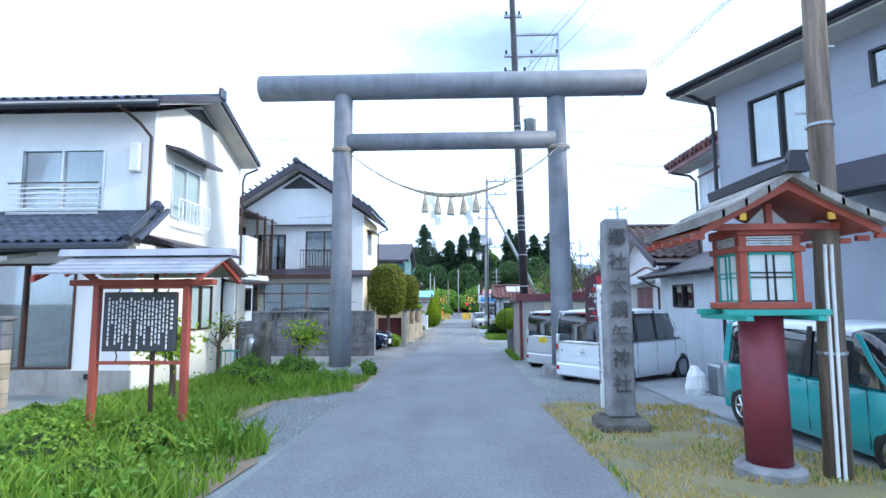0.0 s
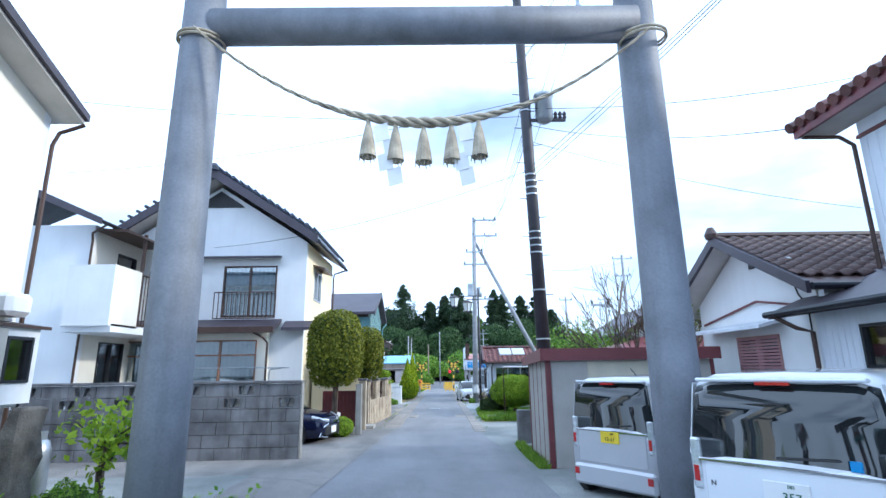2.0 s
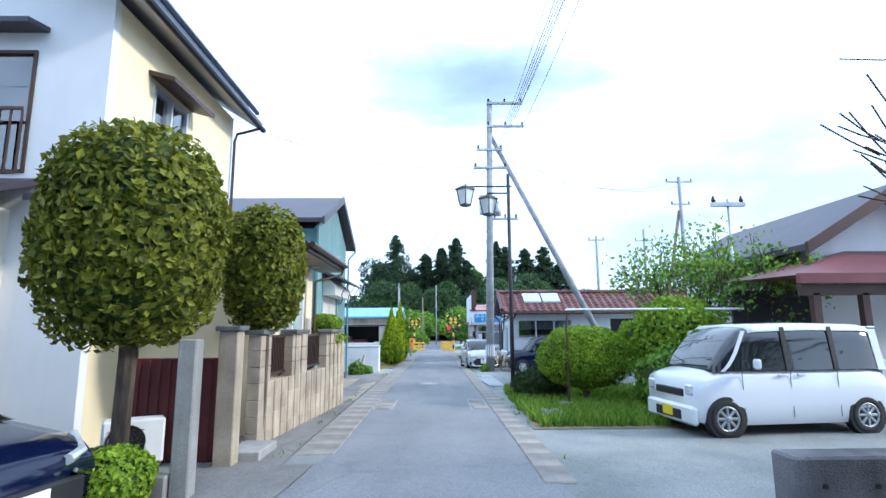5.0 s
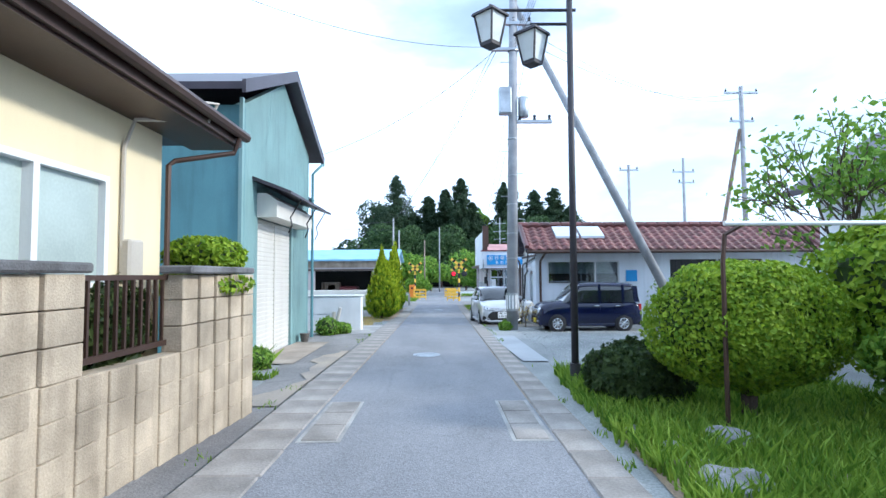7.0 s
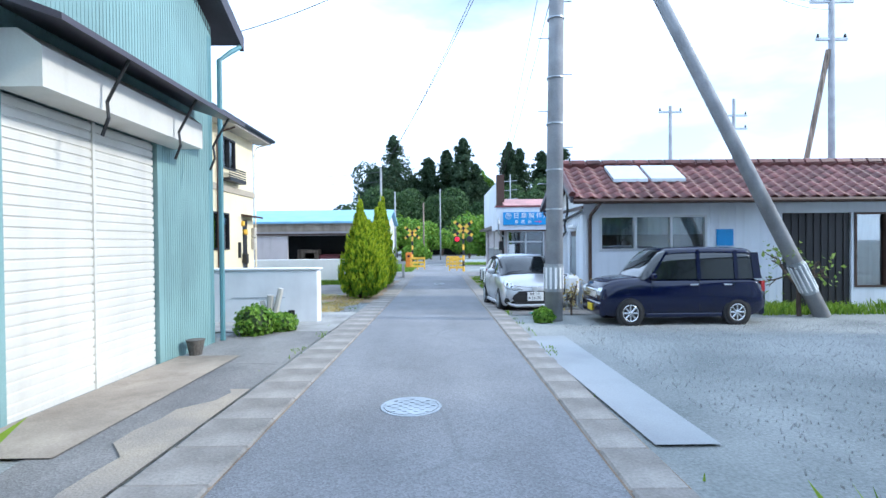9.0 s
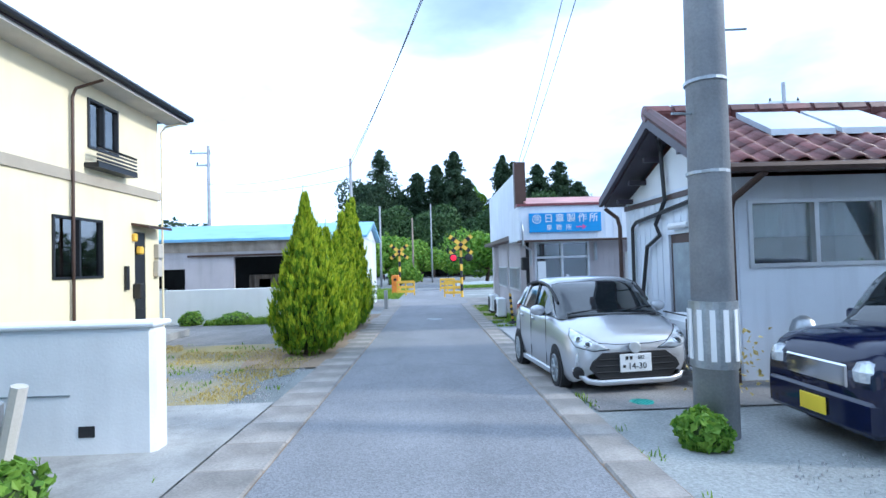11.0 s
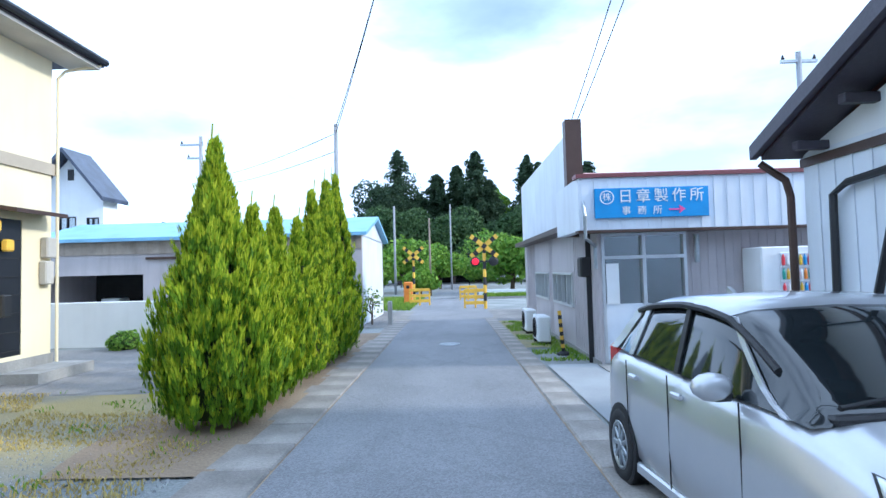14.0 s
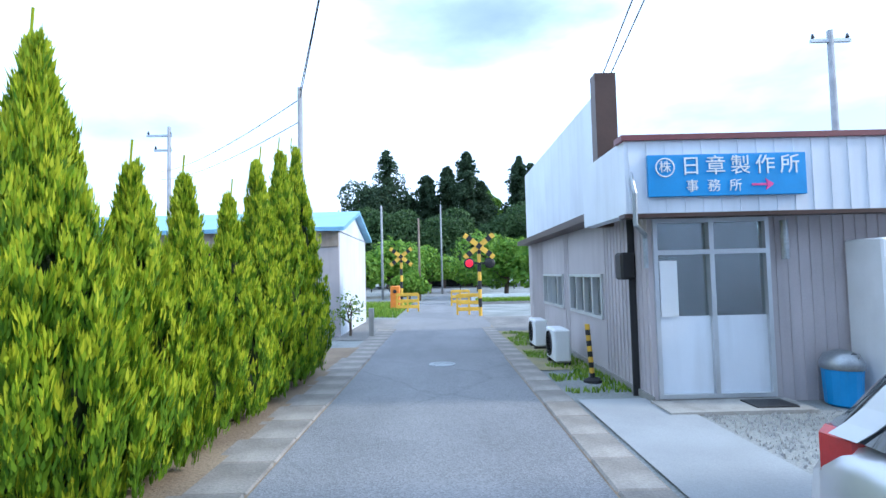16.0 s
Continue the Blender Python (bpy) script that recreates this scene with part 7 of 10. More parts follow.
for a in (0.385, 0.442, 0.50, 0.558, 0.615):
    p = rope_at(a)
    o = part("tassel", lathe(bmesh.new(), (p.x, p.y, p.z - 0.40), [(0.004, 0.012), (0.082, 0.0), (0.066, 0.12), (0.04, 0.27), (0.022, 0.33), (0.018, 0.40)], 14), STRAW, rope, "straw tassel")
    bm = bmesh.new()
    for q in range(26):
        t = q * 2.4
        r = 0.03 + 0.055 * ((q * 7) % 10) / 10
        cyl(bm, (p.x + 0.025 * math.cos(t), p.y + 0.025 * math.sin(t), p.z - 0.1), (p.x + r * math.cos(t), p.y + r * math.sin(t), p.z - 0.40 - 0.02 * (q % 3)), 0.006, n=4)
    tagged(part("straws", bm, STRAW, o), "loose straws", kind="stuff")
for a, sw in ((0.415, 0.02), (0.588, -0.02)):
    p = rope_at(a)
    for k in range(4):
        z = p.z - 0.08 - k * 0.145
        x = p.x + (k % 2) * 0.07 - 0.02 + sw * k
        bm = bmesh.new()
        q = [(x - 0.065, p.y - 0.02, z), (x + 0.065, p.y - 0.02, z + 0.04), (x + 0.09, p.y - 0.03, z - 0.13), (x - 0.04, p.y - 0.03, z - 0.165)]
        f = [bm.verts.new(v) for v in q] + [bm.verts.new((v[0], v[1] - 0.004, v[2])) for v in q]
        for idx in ((0, 1, 2, 3), (7, 6, 5, 4), (0, 4, 5, 1), (1, 5, 6, 2), (2, 6, 7, 3), (3, 7, 4, 0)):
            bm.faces.new([f[i] for i in idx])
        part("paper_streamer", bm, WHITEP, rope, "folded white paper streamer")

# notice board with a small roof
nb = thing("notice_board", (-2.85, 4.6, G(4.6)), "dark notice board in a red frame under a zinc roof", "notice board")
zb = G(4.6)
for x in (-3.30, -2.47):
    part("post", B(x - 0.03, 4.55, zb, x + 0.03, 4.61, 1.24, bevel=0.006), RED, nb)
part("beam", B(-3.55, 4.54, 1.18, -2.22, 4.62, 1.235, bevel=0.006), RED, nb)
part("rail", B(-3.30, 4.565, 0.46, -2.47, 4.595, 0.49), RED, nb)
part("rail", B(-3.30, 4.565, 1.15, -2.47, 4.595, 1.18), RED, nb)
part("back_post", B(-2.89, 4.75, zb, -2.86, 4.78, 1.3), FRAME_BROWN, nb)
bd = part("board", B(-3.22, 4.55, 0.58, -2.55, 4.59, 1.12, bevel=0.006), BOARD, nb, "dark board with columns of pale writing")
for k in range(17):
    x = -3.17 + k * 0.0335
    top = 1.07 - (0.03 if k % 3 else 0.0)
    z = top
    j = 0
    end = 0.63 + 0.28 * ((k * 37) % 10) / 10 * (k % 2)
    while z > end:
        h = 0.018 + 0.010 * ((k * 5 + j * 3) % 4)
        part("writing", B(x, 4.544, z - h, x + 0.012, 4.549, z), WHITEP, bd)
        z -= h + 0.012
        j += 1
for k in range(7):
    part("writing", B(-2.60, 4.544, 0.92 - k * 0.04 + 0.1, -2.575, 4.549, 0.945 - k * 0.04 + 0.1, bevel=0.003), WHITEP, bd)
for x in (-3.1, -2.65):
    part("hook", tube(bmesh.new(), [(x, 4.57, 1.16), (x + 0.015, 4.57, 1.14), (x, 4.57, 1.12)], 0.006, 5), BLACK, nb)
    part("hook", tube(bmesh.new(), [(x, 4.57, 0.58), (x + 0.015, 4.57, 0.53), (x, 4.57, 0.48)], 0.006, 5), BLACK, nb)
for ya, za, yb in ((4.18, 1.27, 4.60), (4.60, 1.44, 5.02)):
    zb_ = 1.44 if ya < 4.5 else 1.27
    part("roof", prism(bmesh.new(), "x", -3.56, -2.10, [(ya, za), (yb, zb_), (yb, zb_ + 0.018), (ya, za + 0.018)]), ZINC, nb, "zinc sheet roof")
for k in range(3):
    y, z = 4.24 + k * 0.1, 1.30 + k * 0.042
    part("roof_seam", B(-3.56, y, z, -2.10, y + 0.012, z + 0.022), ZINC, nb)
part("ridge_board", prism(bmesh.new(), "x", -3.66, -2.06, [(4.53, 1.455), (4.67, 1.455), (4.65, 1.52), (4.55, 1.52)]), ZINC, nb)
for x in (-3.62, -2.20):
    part("gable_board", prism(bmesh.new(), "x", x, x + 0.035, [(4.20, 1.20), (4.60, 1.39), (5.0, 1.20), (5.0, 1.26), (4.60, 1.44), (4.20, 1.26)]), RED, nb)
for k in range(7):
    x = -3.55 + k * 0.21
    part("rafter", prism(bmesh.new(), "x", x, x + 0.02, [(4.22, 1.245), (4.60, 1.41), (4.60, 1.435), (4.22, 1.27)]), RED, nb)

nb.location = (-3.06, 4.94, G(4.94))
nb.scale = (1.08, 1.08, 1.06)

# inscribed stone pillar
st = thing("stone_pillar", (1.47, 4.8, G(4.8)), "tall grey granite pillar with carved shrine name on a dark base", "stone pillar")
zb = G(4.8)
bm = B(1.36, 4.72, zb + 0.13, 1.62, 4.92, 1.86, bevel=0.02)
bmesh.ops.subdivide_edges(bm, edges=bm.edges[:], cuts=5, use_grid_fill=True)
for v in bm.verts:
    v.co += Vector((noise.noise(v.co * 5), noise.noise(v.co * 5 + Vector((3, 0, 0))), 0)) * 0.012
    v.co.x = 1.49 + (v.co.x - 1.49) * (1.08 - 0.06 * (v.co.z - zb))
part("shaft", bm, STONE, st)
bm = B(1.24, 4.60, zb - 0.05, 1.74, 5.04, zb + 0.14, bevel=0.05)
bmesh.ops.subdivide_edges(bm, edges=bm.edges[:], cuts=3, use_grid_fill=True)
for v in bm.verts:
    v.co += noise.noise_vector(v.co * 6) * 0.02
part("base_stone", bm, STONE_DARK, st, "rough dark base stone")
for k, ch in enumerate("郷社大鏑矢神社"):
    text("carved_character", ch, 0.19, pose(1.485, 4.704, 1.66 - k * 0.235, 90, 0, 0), STONE_CUT, st, 0.008)
st.location = (1.60, 5.27, G(5.27))
st.scale = (0.98, 0.98, 1.035)

# white prayer post and maroon heritage sign
wp = thing("wooden_post", (1.83, 6.6, G(6.6)), "slim white prayer post with black lettering", "post")
part("shaft", B(1.79, 6.56, G(6.6), 1.88, 6.65, 1.22, bevel=0.004), WHITEP, wp)
part("cap", prism(bmesh.new(), "x", 1.78, 1.89, [(6.55, 1.21), (6.66, 1.21), (6.605, 1.27)]), WHITEP, wp)
text("lettering", "May Peace Prevail On Earth", 0.075, pose(1.786, 6.605, 0.45, 90, 90, -90), INK, wp, 0.002)
for k in range(11):
    part("lettering_mark", B(1.815, 6.553, 1.12 - k * 0.10, 1.855, 6.559, 1.17 - k * 0.10), INK, wp)
ms = thing("heritage_sign", (1.99, 7.14, G(7.1)), "dark maroon pointed heritage sign with white and red lettering", "sign")
part("post", B(1.96, 7.16, G(7.1), 2.02, 7.21, 1.2, bevel=0.005), BOARD_BROWN, ms)
pb = part("panel", prism(bmesh.new(), "y", 7.12, 7.155, [(1.76, 0.78), (2.20, 0.78), (2.20, 1.38), (1.98, 1.50), (1.76, 1.38)]), BOARD_BROWN, ms)
for k in range(3):
    part("emblem", prism(bmesh.new(), "y", 7.112, 7.12, [(1.92, 1.41 - k * 0.035), (1.98, 1.39 - k * 0.035), (2.04, 1.41 - k * 0.035), (2.04, 1.385 - k * 0.035), (1.98, 1.365 - k * 0.035), (1.92, 1.385 - k * 0.035)]), REDINK, pb)
for body, size, z, m in (("文化財愛護", 0.045, 1.275, WHITEP), ("重要文化財", 0.052, 1.215, REDINK), ("大鏑矢神社", 0.074, 1.14, WHITEP), ("御 鉄 鉢", 0.062, 1.055, WHITEP), ("室 町 時 代", 0.036, 1.0, WHITEP), ("文明19年6月(1487)奉納", 0.036, 0.955, WHITEP)):
    text("lettering", body, size, pose(1.98, 7.116, z, 90, 0, 0), m, pb, 0.002)
for k in range(5):
    part("lettering_mark", B(1.86 + k * 0.05, 7.113, 0.882, 1.895 + k * 0.05, 7.119, 0.918), REDINK, pb)
part("rule", B(1.81, 7.113, 0.855, 2.15, 7.119, 0.861), WHITEP, pb)
part("lettering_mark", B(1.88, 7.113, 0.815, 2.08, 7.119, 0.835), REDINK, pb)

# red wooden lantern on a post
ln = thing("lantern", (1.92, 3.3, G(3.3)), "red wooden shrine lantern with shingled gable roof on a maroon post", "lantern")
zb = G(3.3)
part("post", C((1.92, 3.3, zb + 0.06), (1.92, 3.3, 0.97), 0.142, 0.138, 24), MAROON, ln, smooth=True)
part("foot", lathe(bmesh.new(), (1.92, 3.3, zb), [(0.22, -0.02), (0.22, 0.07), (0.18, 0.10), (0.15, 0.10)], 20), STONE, ln, "concrete foot")
for y in (3.08, 3.46):
    part("cross_bar", B(1.58, y, 0.945, 2.27, y + 0.05, 0.985, bevel=0.004), GREENP, ln, "turquoise cross bar")
part("cross_bar", B(1.66, 3.0, 0.915, 1.71, 3.62, 0.945), GREENP, ln)
part("cross_bar", B(2.12, 3.0, 0.915, 2.17, 3.62, 0.945), GREENP, ln)
x0, x1, y0, y1, z0, z1 = 1.71, 2.12, 3.12, 3.48, 0.985, 1.50
part("sill", B(x0 - 0.03, y0 - 0.03, z0, x1 + 0.03, y1 + 0.03, z0 + 0.045, bevel=0.006), RED, ln)
part("head", B(x0 - 0.02, y0 - 0.02, z1 - 0.14, x1 + 0.02, y1 + 0.02, z1 - 0.10, bevel=0.005), RED, ln)
part("head", B(x0 - 0.02, y0 - 0.02, z1 - 0.03, x1 + 0.02, y1 + 0.02, z1 + 0.03, bevel=0.005), RED, ln)
for x in (x0, x1 - 0.05):
    for y in (y0, y1 - 0.05):
        part("corner_post", B(x, y, z0 + 0.045, x + 0.05, y + 0.05, z1), RED, ln)
for axis, c, out, u0, u1 in (("x", y0 + 0.015, -1, x0 + 0.05, x1 - 0.05), ("y", x0 + 0.015, -1, y0 + 0.05, y1 - 0.05), ("x", y1 - 0.015, 1, x0 + 0.05, x1 - 0.05), ("y", x1 - 0.015, 1, y0 + 0.05, y1 - 0.05)):
    pn = part("paper_pane", obox(bmesh.new(), axis, c, c - out * 0.006, u0, u1, z0 + 0.045, z1 - 0.14), PAPER, ln, "white translucent pane")
    um = (u0 + u1) / 2
    for a, b, lo, hi in ((u0, u0 + 0.014, z0 + 0.045, z1 - 0.14), (u1 - 0.014, u1, z0 + 0.045, z1 - 0.14), (u0, u1, z1 - 0.158, z1 - 0.14)):
        part("pane_trim", obox(bmesh.new(), axis, c, c + out * 0.012, a, b, lo, hi), GREENP, pn)
    for a, b, lo, hi in ((um - 0.03, um - 0.02, z0 + 0.05, z1 - 0.15), (um + 0.02, um + 0.03, z0 + 0.05, z1 - 0.15), (u0 + 0.014, u1 - 0.014, z0 + 0.205, z0 + 0.215), (u0 + 0.014, u1 - 0.014, z0 + 0.235, z0 + 0.245), (u0 + 0.014, u1 - 0.014, z0 + 0.05, z0 + 0.06)):
        part("lattice", obox(bmesh.new(), axis, c, c + out * 0.010, a, b, lo, hi), GREENP if axis == "y" else BLACK, pn)
    for k in range(4):
        part("louvre", obox(bmesh.new(), axis, c, c + out * 0.01, u0, u1, z1 - 0.095 + k * 0.017, z1 - 0.085 + k * 0.017), PAPER, ln)
part("gable_panel", prism(bmesh.new(), "y", 3.14, 3.16, [(1.76, 1.53), (2.08, 1.53), (1.92, 1.68)]), PAPER, ln)
part("king_post", B(1.90, 3.11, 1.53, 1.94, 3.14, 1.68), RED, ln)
part("tie_beam", B(1.50, 3.05, 1.50, 2.34, 3.10, 1.54), RED, ln)
for sx in (1, -1):
    xe = 1.92 + sx * 0.58
    for k in range(4):
        a0, a1 = k / 4, (k + 1) / 4 + 0.03
        za, zb2 = 1.80 - 0.40 * a0 + 0.10 * a0 * a0, 1.80 - 0.40 * a1 + 0.10 * a1 * a1
        part("shingle_course", prism(bmesh.new(), "y", 2.84, 3.80, [(1.92 + sx * 0.58 * a0, za), (1.92 + sx * 0.58 * a1, zb2), (1.92 + sx * 0.58 * a1, zb2 + 0.055), (1.92 + sx * 0.58 * a0, za + 0.045)]), SHINGLE, ln, "grey shingle course")
    for y in (2.90, 3.71):
        part("barge_board", prism(bmesh.new(), "y", y, y + 0.035, [(1.92, 1.73), (1.92 + sx * 0.33, 1.565), (1.92 + sx * 0.565, 1.445), (1.92 + sx * 0.565, 1.49), (1.92 + sx * 0.33, 1.625), (1.92, 1.79)]), RED, ln)
    part("roof_board", prism(bmesh.new(), "y", 2.95, 3.71, [(1.92, 1.77), (1.92 + sx * 0.33, 1.60), (1.92 + sx * 0.565, 1.475), (1.92 + sx * 0.565, 1.49), (1.92 + sx * 0.33, 1.618), (1.92, 1.79)]), RED, ln)
    part("metal_cap", B(1.92 + sx * 0.28 - 0.02, 2.92, 1.545, 1.92 + sx * 0.28 + 0.02, 2.935, 1.59), YELLOW, ln, "small brass cap")
    for k in range(6):
        part("rafter_end", B(1.92 + sx * 0.58 - 0.03, 2.92 + k * 0.16, 1.425, 1.92 + sx * 0.58 + 0.05, 2.95 + k * 0.16, 1.46), RED, ln)
part("ridge_beam", prism(bmesh.new(), "x", 1.86, 1.98, [(2.84, 1.82), (3.8, 1.82), (3.82, 1.89), (2.80, 1.89)]), FRAME_DARK, ln, "dark ridge beam")
part("ridge_end", prism(bmesh.new(), "y", 2.78, 2.83, [(1.85, 1.82), (1.99, 1.82), (1.96, 1.95), (1.88, 1.95)]), FRAME_DARK, ln)

ln.location = (2.14, 3.70, G(3.7))
ln.scale = (1.01, 1.01, 1.04)

# wooden service pole by the lantern
up1 = thing("utility_pole", (2.62, 3.66, G(3.6)), "weathered wooden service pole with strapped white conduits", "pole")
part("shaft", C((2.64, 3.66, G(3.6)), (2.70, 3.5, 6.2), 0.085, 0.062, 16), WOODPOLE, up1, smooth=True)
for dx in (-0.045, 0.0):
    part("conduit", tube(bmesh.new(), [(2.62 + dx, 3.565, G(3.6)), (2.625 + dx, 3.54, 1.2), (2.63 + dx, 3.535, 1.45)], 0.012, 6), WHITEP, up1, "white plastic conduit")
for z in (0.7, 1.6, 2.3):
    part("strap", lathe(bmesh.new(), (2.645 + z * 0.008, 3.655 - z * 0.024, z), [(0.082, 0), (0.09, 0.0), (0.09, 0.02), (0.082, 0.02)], 14), METAL, up1)
for k, z in enumerate((2.4, 2.9)):
    part("step_bolt", C((2.65, 3.6, z), (2.65 + (0.16 if k % 2 else -0.16), 3.6, z), 0.008, n=6), METAL, up1)

up1.location.x -= 0.07

# white bag and unit by the grey house
ac0 = thing("kerosene_tank", (3.95, 7.8, G(7.8)), "grey outdoor tank on the concrete", "tank")
part("body", B(3.75, 7.6, G(8) + 0.03, 4.15, 7.95, 0.12, bevel=0.03), METAL, ac0)
part("foot", B(3.8, 7.65, G(8), 4.1, 7.9, G(8) + 0.04), BLACK, ac0)
bag = lathe(bmesh.new(), (3.5, 7.8, G(7.8)), [(0.12, 0), (0.15, 0.12), (0.12, 0.3), (0.05, 0.42)], 14)
for v in bag.verts:
    v.co += noise.noise_vector(v.co * 9) * 0.03
tagged(part("rubbish_bag", bag, WHITEP), "crumpled white bag on the concrete", "bag")

# block pillar, gas bottles, standing stone at the first house
bp = thing("block_pillar", (-5.9, 6.6, G(6.6)), "grey concrete block garden wall end", "wall")
for j in range(6):
    for i in range(2):
        part("block", B(-6.75 + i * 0.42, 6.5, G(6.6) + j * 0.19, -6.34 + i * 0.42, 6.66, G(6.6) + 0.18 + j * 0.19, bevel=0.006), BLOCK_TAN if j < 4 else BLOCK_GREY, bp)
part("coping", B(-6.8, 6.47, G(6.6) + 1.14, -5.88, 6.69, G(6.6) + 1.19, bevel=0.01), BLOCK_GREY, bp)
for x in (-5.0, -4.72):
    g = thing("gas_bottle", (x, 12.2, G(12.2)), "grey upright gas bottle beside the house wall", "gas bottle", "gas bottles by the wall")
    part("body", lathe(bmesh.new(), (x, 12.2, G(12.2)), [(0.10, 0), (0.13, 0.04), (0.13, 0.62), (0.10, 0.72), (0.04, 0.76)], 16), METAL, g, smooth=True)
    part("collar", lathe(bmesh.new(), (x, 12.2, G(12.2) + 0.74), [(0.07, 0), (0.07, 0.09), (0.06, 0.09), (0.06, 0)], 12), METAL, g)
ss = B(-4.62, 11.2, G(11.4) - 0.1, -4.22, 11.55, 0.62, bevel=0.03)
bmesh.ops.subdivide_edges(ss, edges=ss.edges[:], cuts=4, use_grid_fill=True)
for v in ss.verts:
    k = (v.co.z - G(11.4)) / 1.1
    v.co.x = -4.42 + (v.co.x + 4.42) * (1.05 - 0.75 * k) + 0.14 * k
    v.co += noise.noise_vector(v.co * 4) * 0.05
tagged(part("standing_stone", ss, STONE_DARK), "rough dark standing stone in the weeds", "stone")
ra = thing("plant_stand", (-4.95, 11.0, G(11)), "small turquoise metal stand in the weeds", "stand")
for x in (-5.08, -4.8):
    for y in (10.9, 11.1):
        part("leg", C((x, y, G(11)), (x, y, 0.02), 0.012, n=6), GREENP, ra)
part("top", B(-5.1, 10.88, 0.02, -4.78, 11.12, 0.04), GREENP, ra)

# grey block wall with openwork courses
bw = thing("block_wall", (-5.2, 15.6, G(15.6)), "grey concrete block wall with two openwork courses", "wall")
zb, bh, bl = G(15.6), 0.222, 0.50
part("footing", B(-8.2, 15.55, zb - 0.15, -2.56, 15.72, zb + 0.01), CONCRETE, bw)
for j in range(6):
    off = 0.25 * (j % 2)
    for i in range(12):
        xa, xb = -2.58 - off - (i + 1) * bl + 0.008, -2.58 - off - i * bl
        if i == 0 and off:
            part("block", B(-2.58 - off + 0.008, 15.56, zb + j * bh, -2.58, 15.70, zb + (j + 1) * bh - 0.008, bevel=0.005), BLOCK_GREY, bw)
        if j in (4, 5) and (i + j) % 2 == 0:
            a, b, lo, hi = xa, xb, zb + j * bh, zb + (j + 1) * bh - 0.008
            bm = bmesh.new()
            for q in ((a, b, lo, lo + 0.03), (a, b, hi - 0.03, hi), (a, a + 0.1, lo + 0.03, hi - 0.03), (b - 0.1, b, lo + 0.03, hi - 0.03)):
                box(bm, q[0], 15.56, q[2], q[1], 15.70, q[3])
            m = (a + b) / 2
            prism(bm, "y", 15.58, 15.68, [(m - 0.05, hi - 0.03), (m, lo + 0.03), (m + 0.05, hi - 0.03)])
            part("openwork_block", bm, BLOCK_GREY, bw, "pierced decorative block")
            part("openwork_back", B(a + 0.11, 15.715, lo + 0.03, b - 0.11, 15.72, hi - 0.03), SOFFIT, bw)
        else:
            part("block", B(xa, 15.56, zb + j * bh, xb, 15.70, zb + (j + 1) * bh - 0.008, bevel=0.005), BLOCK_GREY, bw)
part("coping", B(-8.3, 15.53, zb + 6 * bh, -2.55, 15.73, zb + 6 * bh + 0.05, bevel=0.01), BLOCK_GREY, bw)
part("end_cap", B(-2.572, 15.56, zb, -2.545, 15.70, zb + 6 * bh), CONCRETE, bw, "paler end face of the wall")

# storage shed
sh = thing("storage_shed", (2.9, 15, G(15)), "low metal storage shed with cream panels and maroon trim", "shed")
X0, X1, Y0, Y1, ZB, ZT = 1.70, 4.42, 14.25, 15.92, G(15) - 0.05, 1.06
part("core", B(X0 + 0.02, Y0 + 0.02, ZB, X1 - 0.02, Y1 - 0.02, ZT), GREYPANEL, sh)
for k in range(4):
    ya = Y0 + 0.06 + k * 0.395
    part("side_panel", B(X0 + 0.004, ya, ZB + 0.04, X0 + 0.02, ya + 0.375, ZT - 0.02, bevel=0.004), GREYPANEL, sh, "ribbed pale panel")
    part("panel_joint", B(X0 - 0.002, ya + 0.375, ZB + 0.04, X0 + 0.02, ya + 0.395, ZT - 0.02), SHEDRED, sh)
    bm = bmesh.new()
    for q in range(5):
        box(bm, X0 - 0.001, ya + 0.03 + q * 0.06, ZB + 0.06, X0 + 0.004, ya + 0.045 + q * 0.06, ZT - 0.04)
    tagged(part("panel_ribs", bm, GREYPANEL, sh), "fine panel ribs", kind="stuff")
for k, (xa, xb, m) in enumerate(((1.78, 2.36, GREYPANEL), (2.37, 3.72, CREAMPANEL), (3.73, 4.36, GREYPANEL))):
    part("front_panel", B(xa, Y0 + 0.002, ZB + 0.04, xb, Y0 + 0.02, ZT - 0.02, bevel=0.005), m, sh, "sliding shed door panel")
part("corner_post", B(X0 - 0.012, Y0 - 0.012, ZB, X0 + 0.07, Y0 + 0.06, ZT), SHEDRED, sh)
part("corner_post", B(X1 - 0.06, Y0 - 0.01, ZB, X1, Y0 + 0.05, ZT), SHEDRED, sh)
part("corner_post", B(X0 - 0.01, Y1 - 0.05, ZB, X0 + 0.05, Y1, ZT), SHEDRED, sh)
part("roof", prism(bmesh.new(), "x", X0 - 0.08, X1 + 0.08, [(Y0 - 0.1, ZT + 0.10), (Y1 + 0.08, ZT + 0.02), (Y1 + 0.08, ZT + 0.07), (Y0 - 0.1, ZT + 0.19)]), SHEDRED, sh, "maroon sheet roof")
part("fascia", B(X0 - 0.09, Y0 - 0.115, ZT + 0.0, X1 + 0.08, Y0 - 0.1, ZT + 0.185), SHEDRED, sh)
part("fascia", prism(bmesh.new(), "x", X0 - 0.105, X0 - 0.08, [(Y0 - 0.115, ZT + 0.0), (Y1 + 0.08, ZT - 0.08), (Y1 + 0.08, ZT + 0.075), (Y0 - 0.115, ZT + 0.195)]), SHEDRED, sh)
cb = thing("concrete_tank", (1.95, 17.4, G(17.4)), "low grey concrete block wall at the drive", "wall")
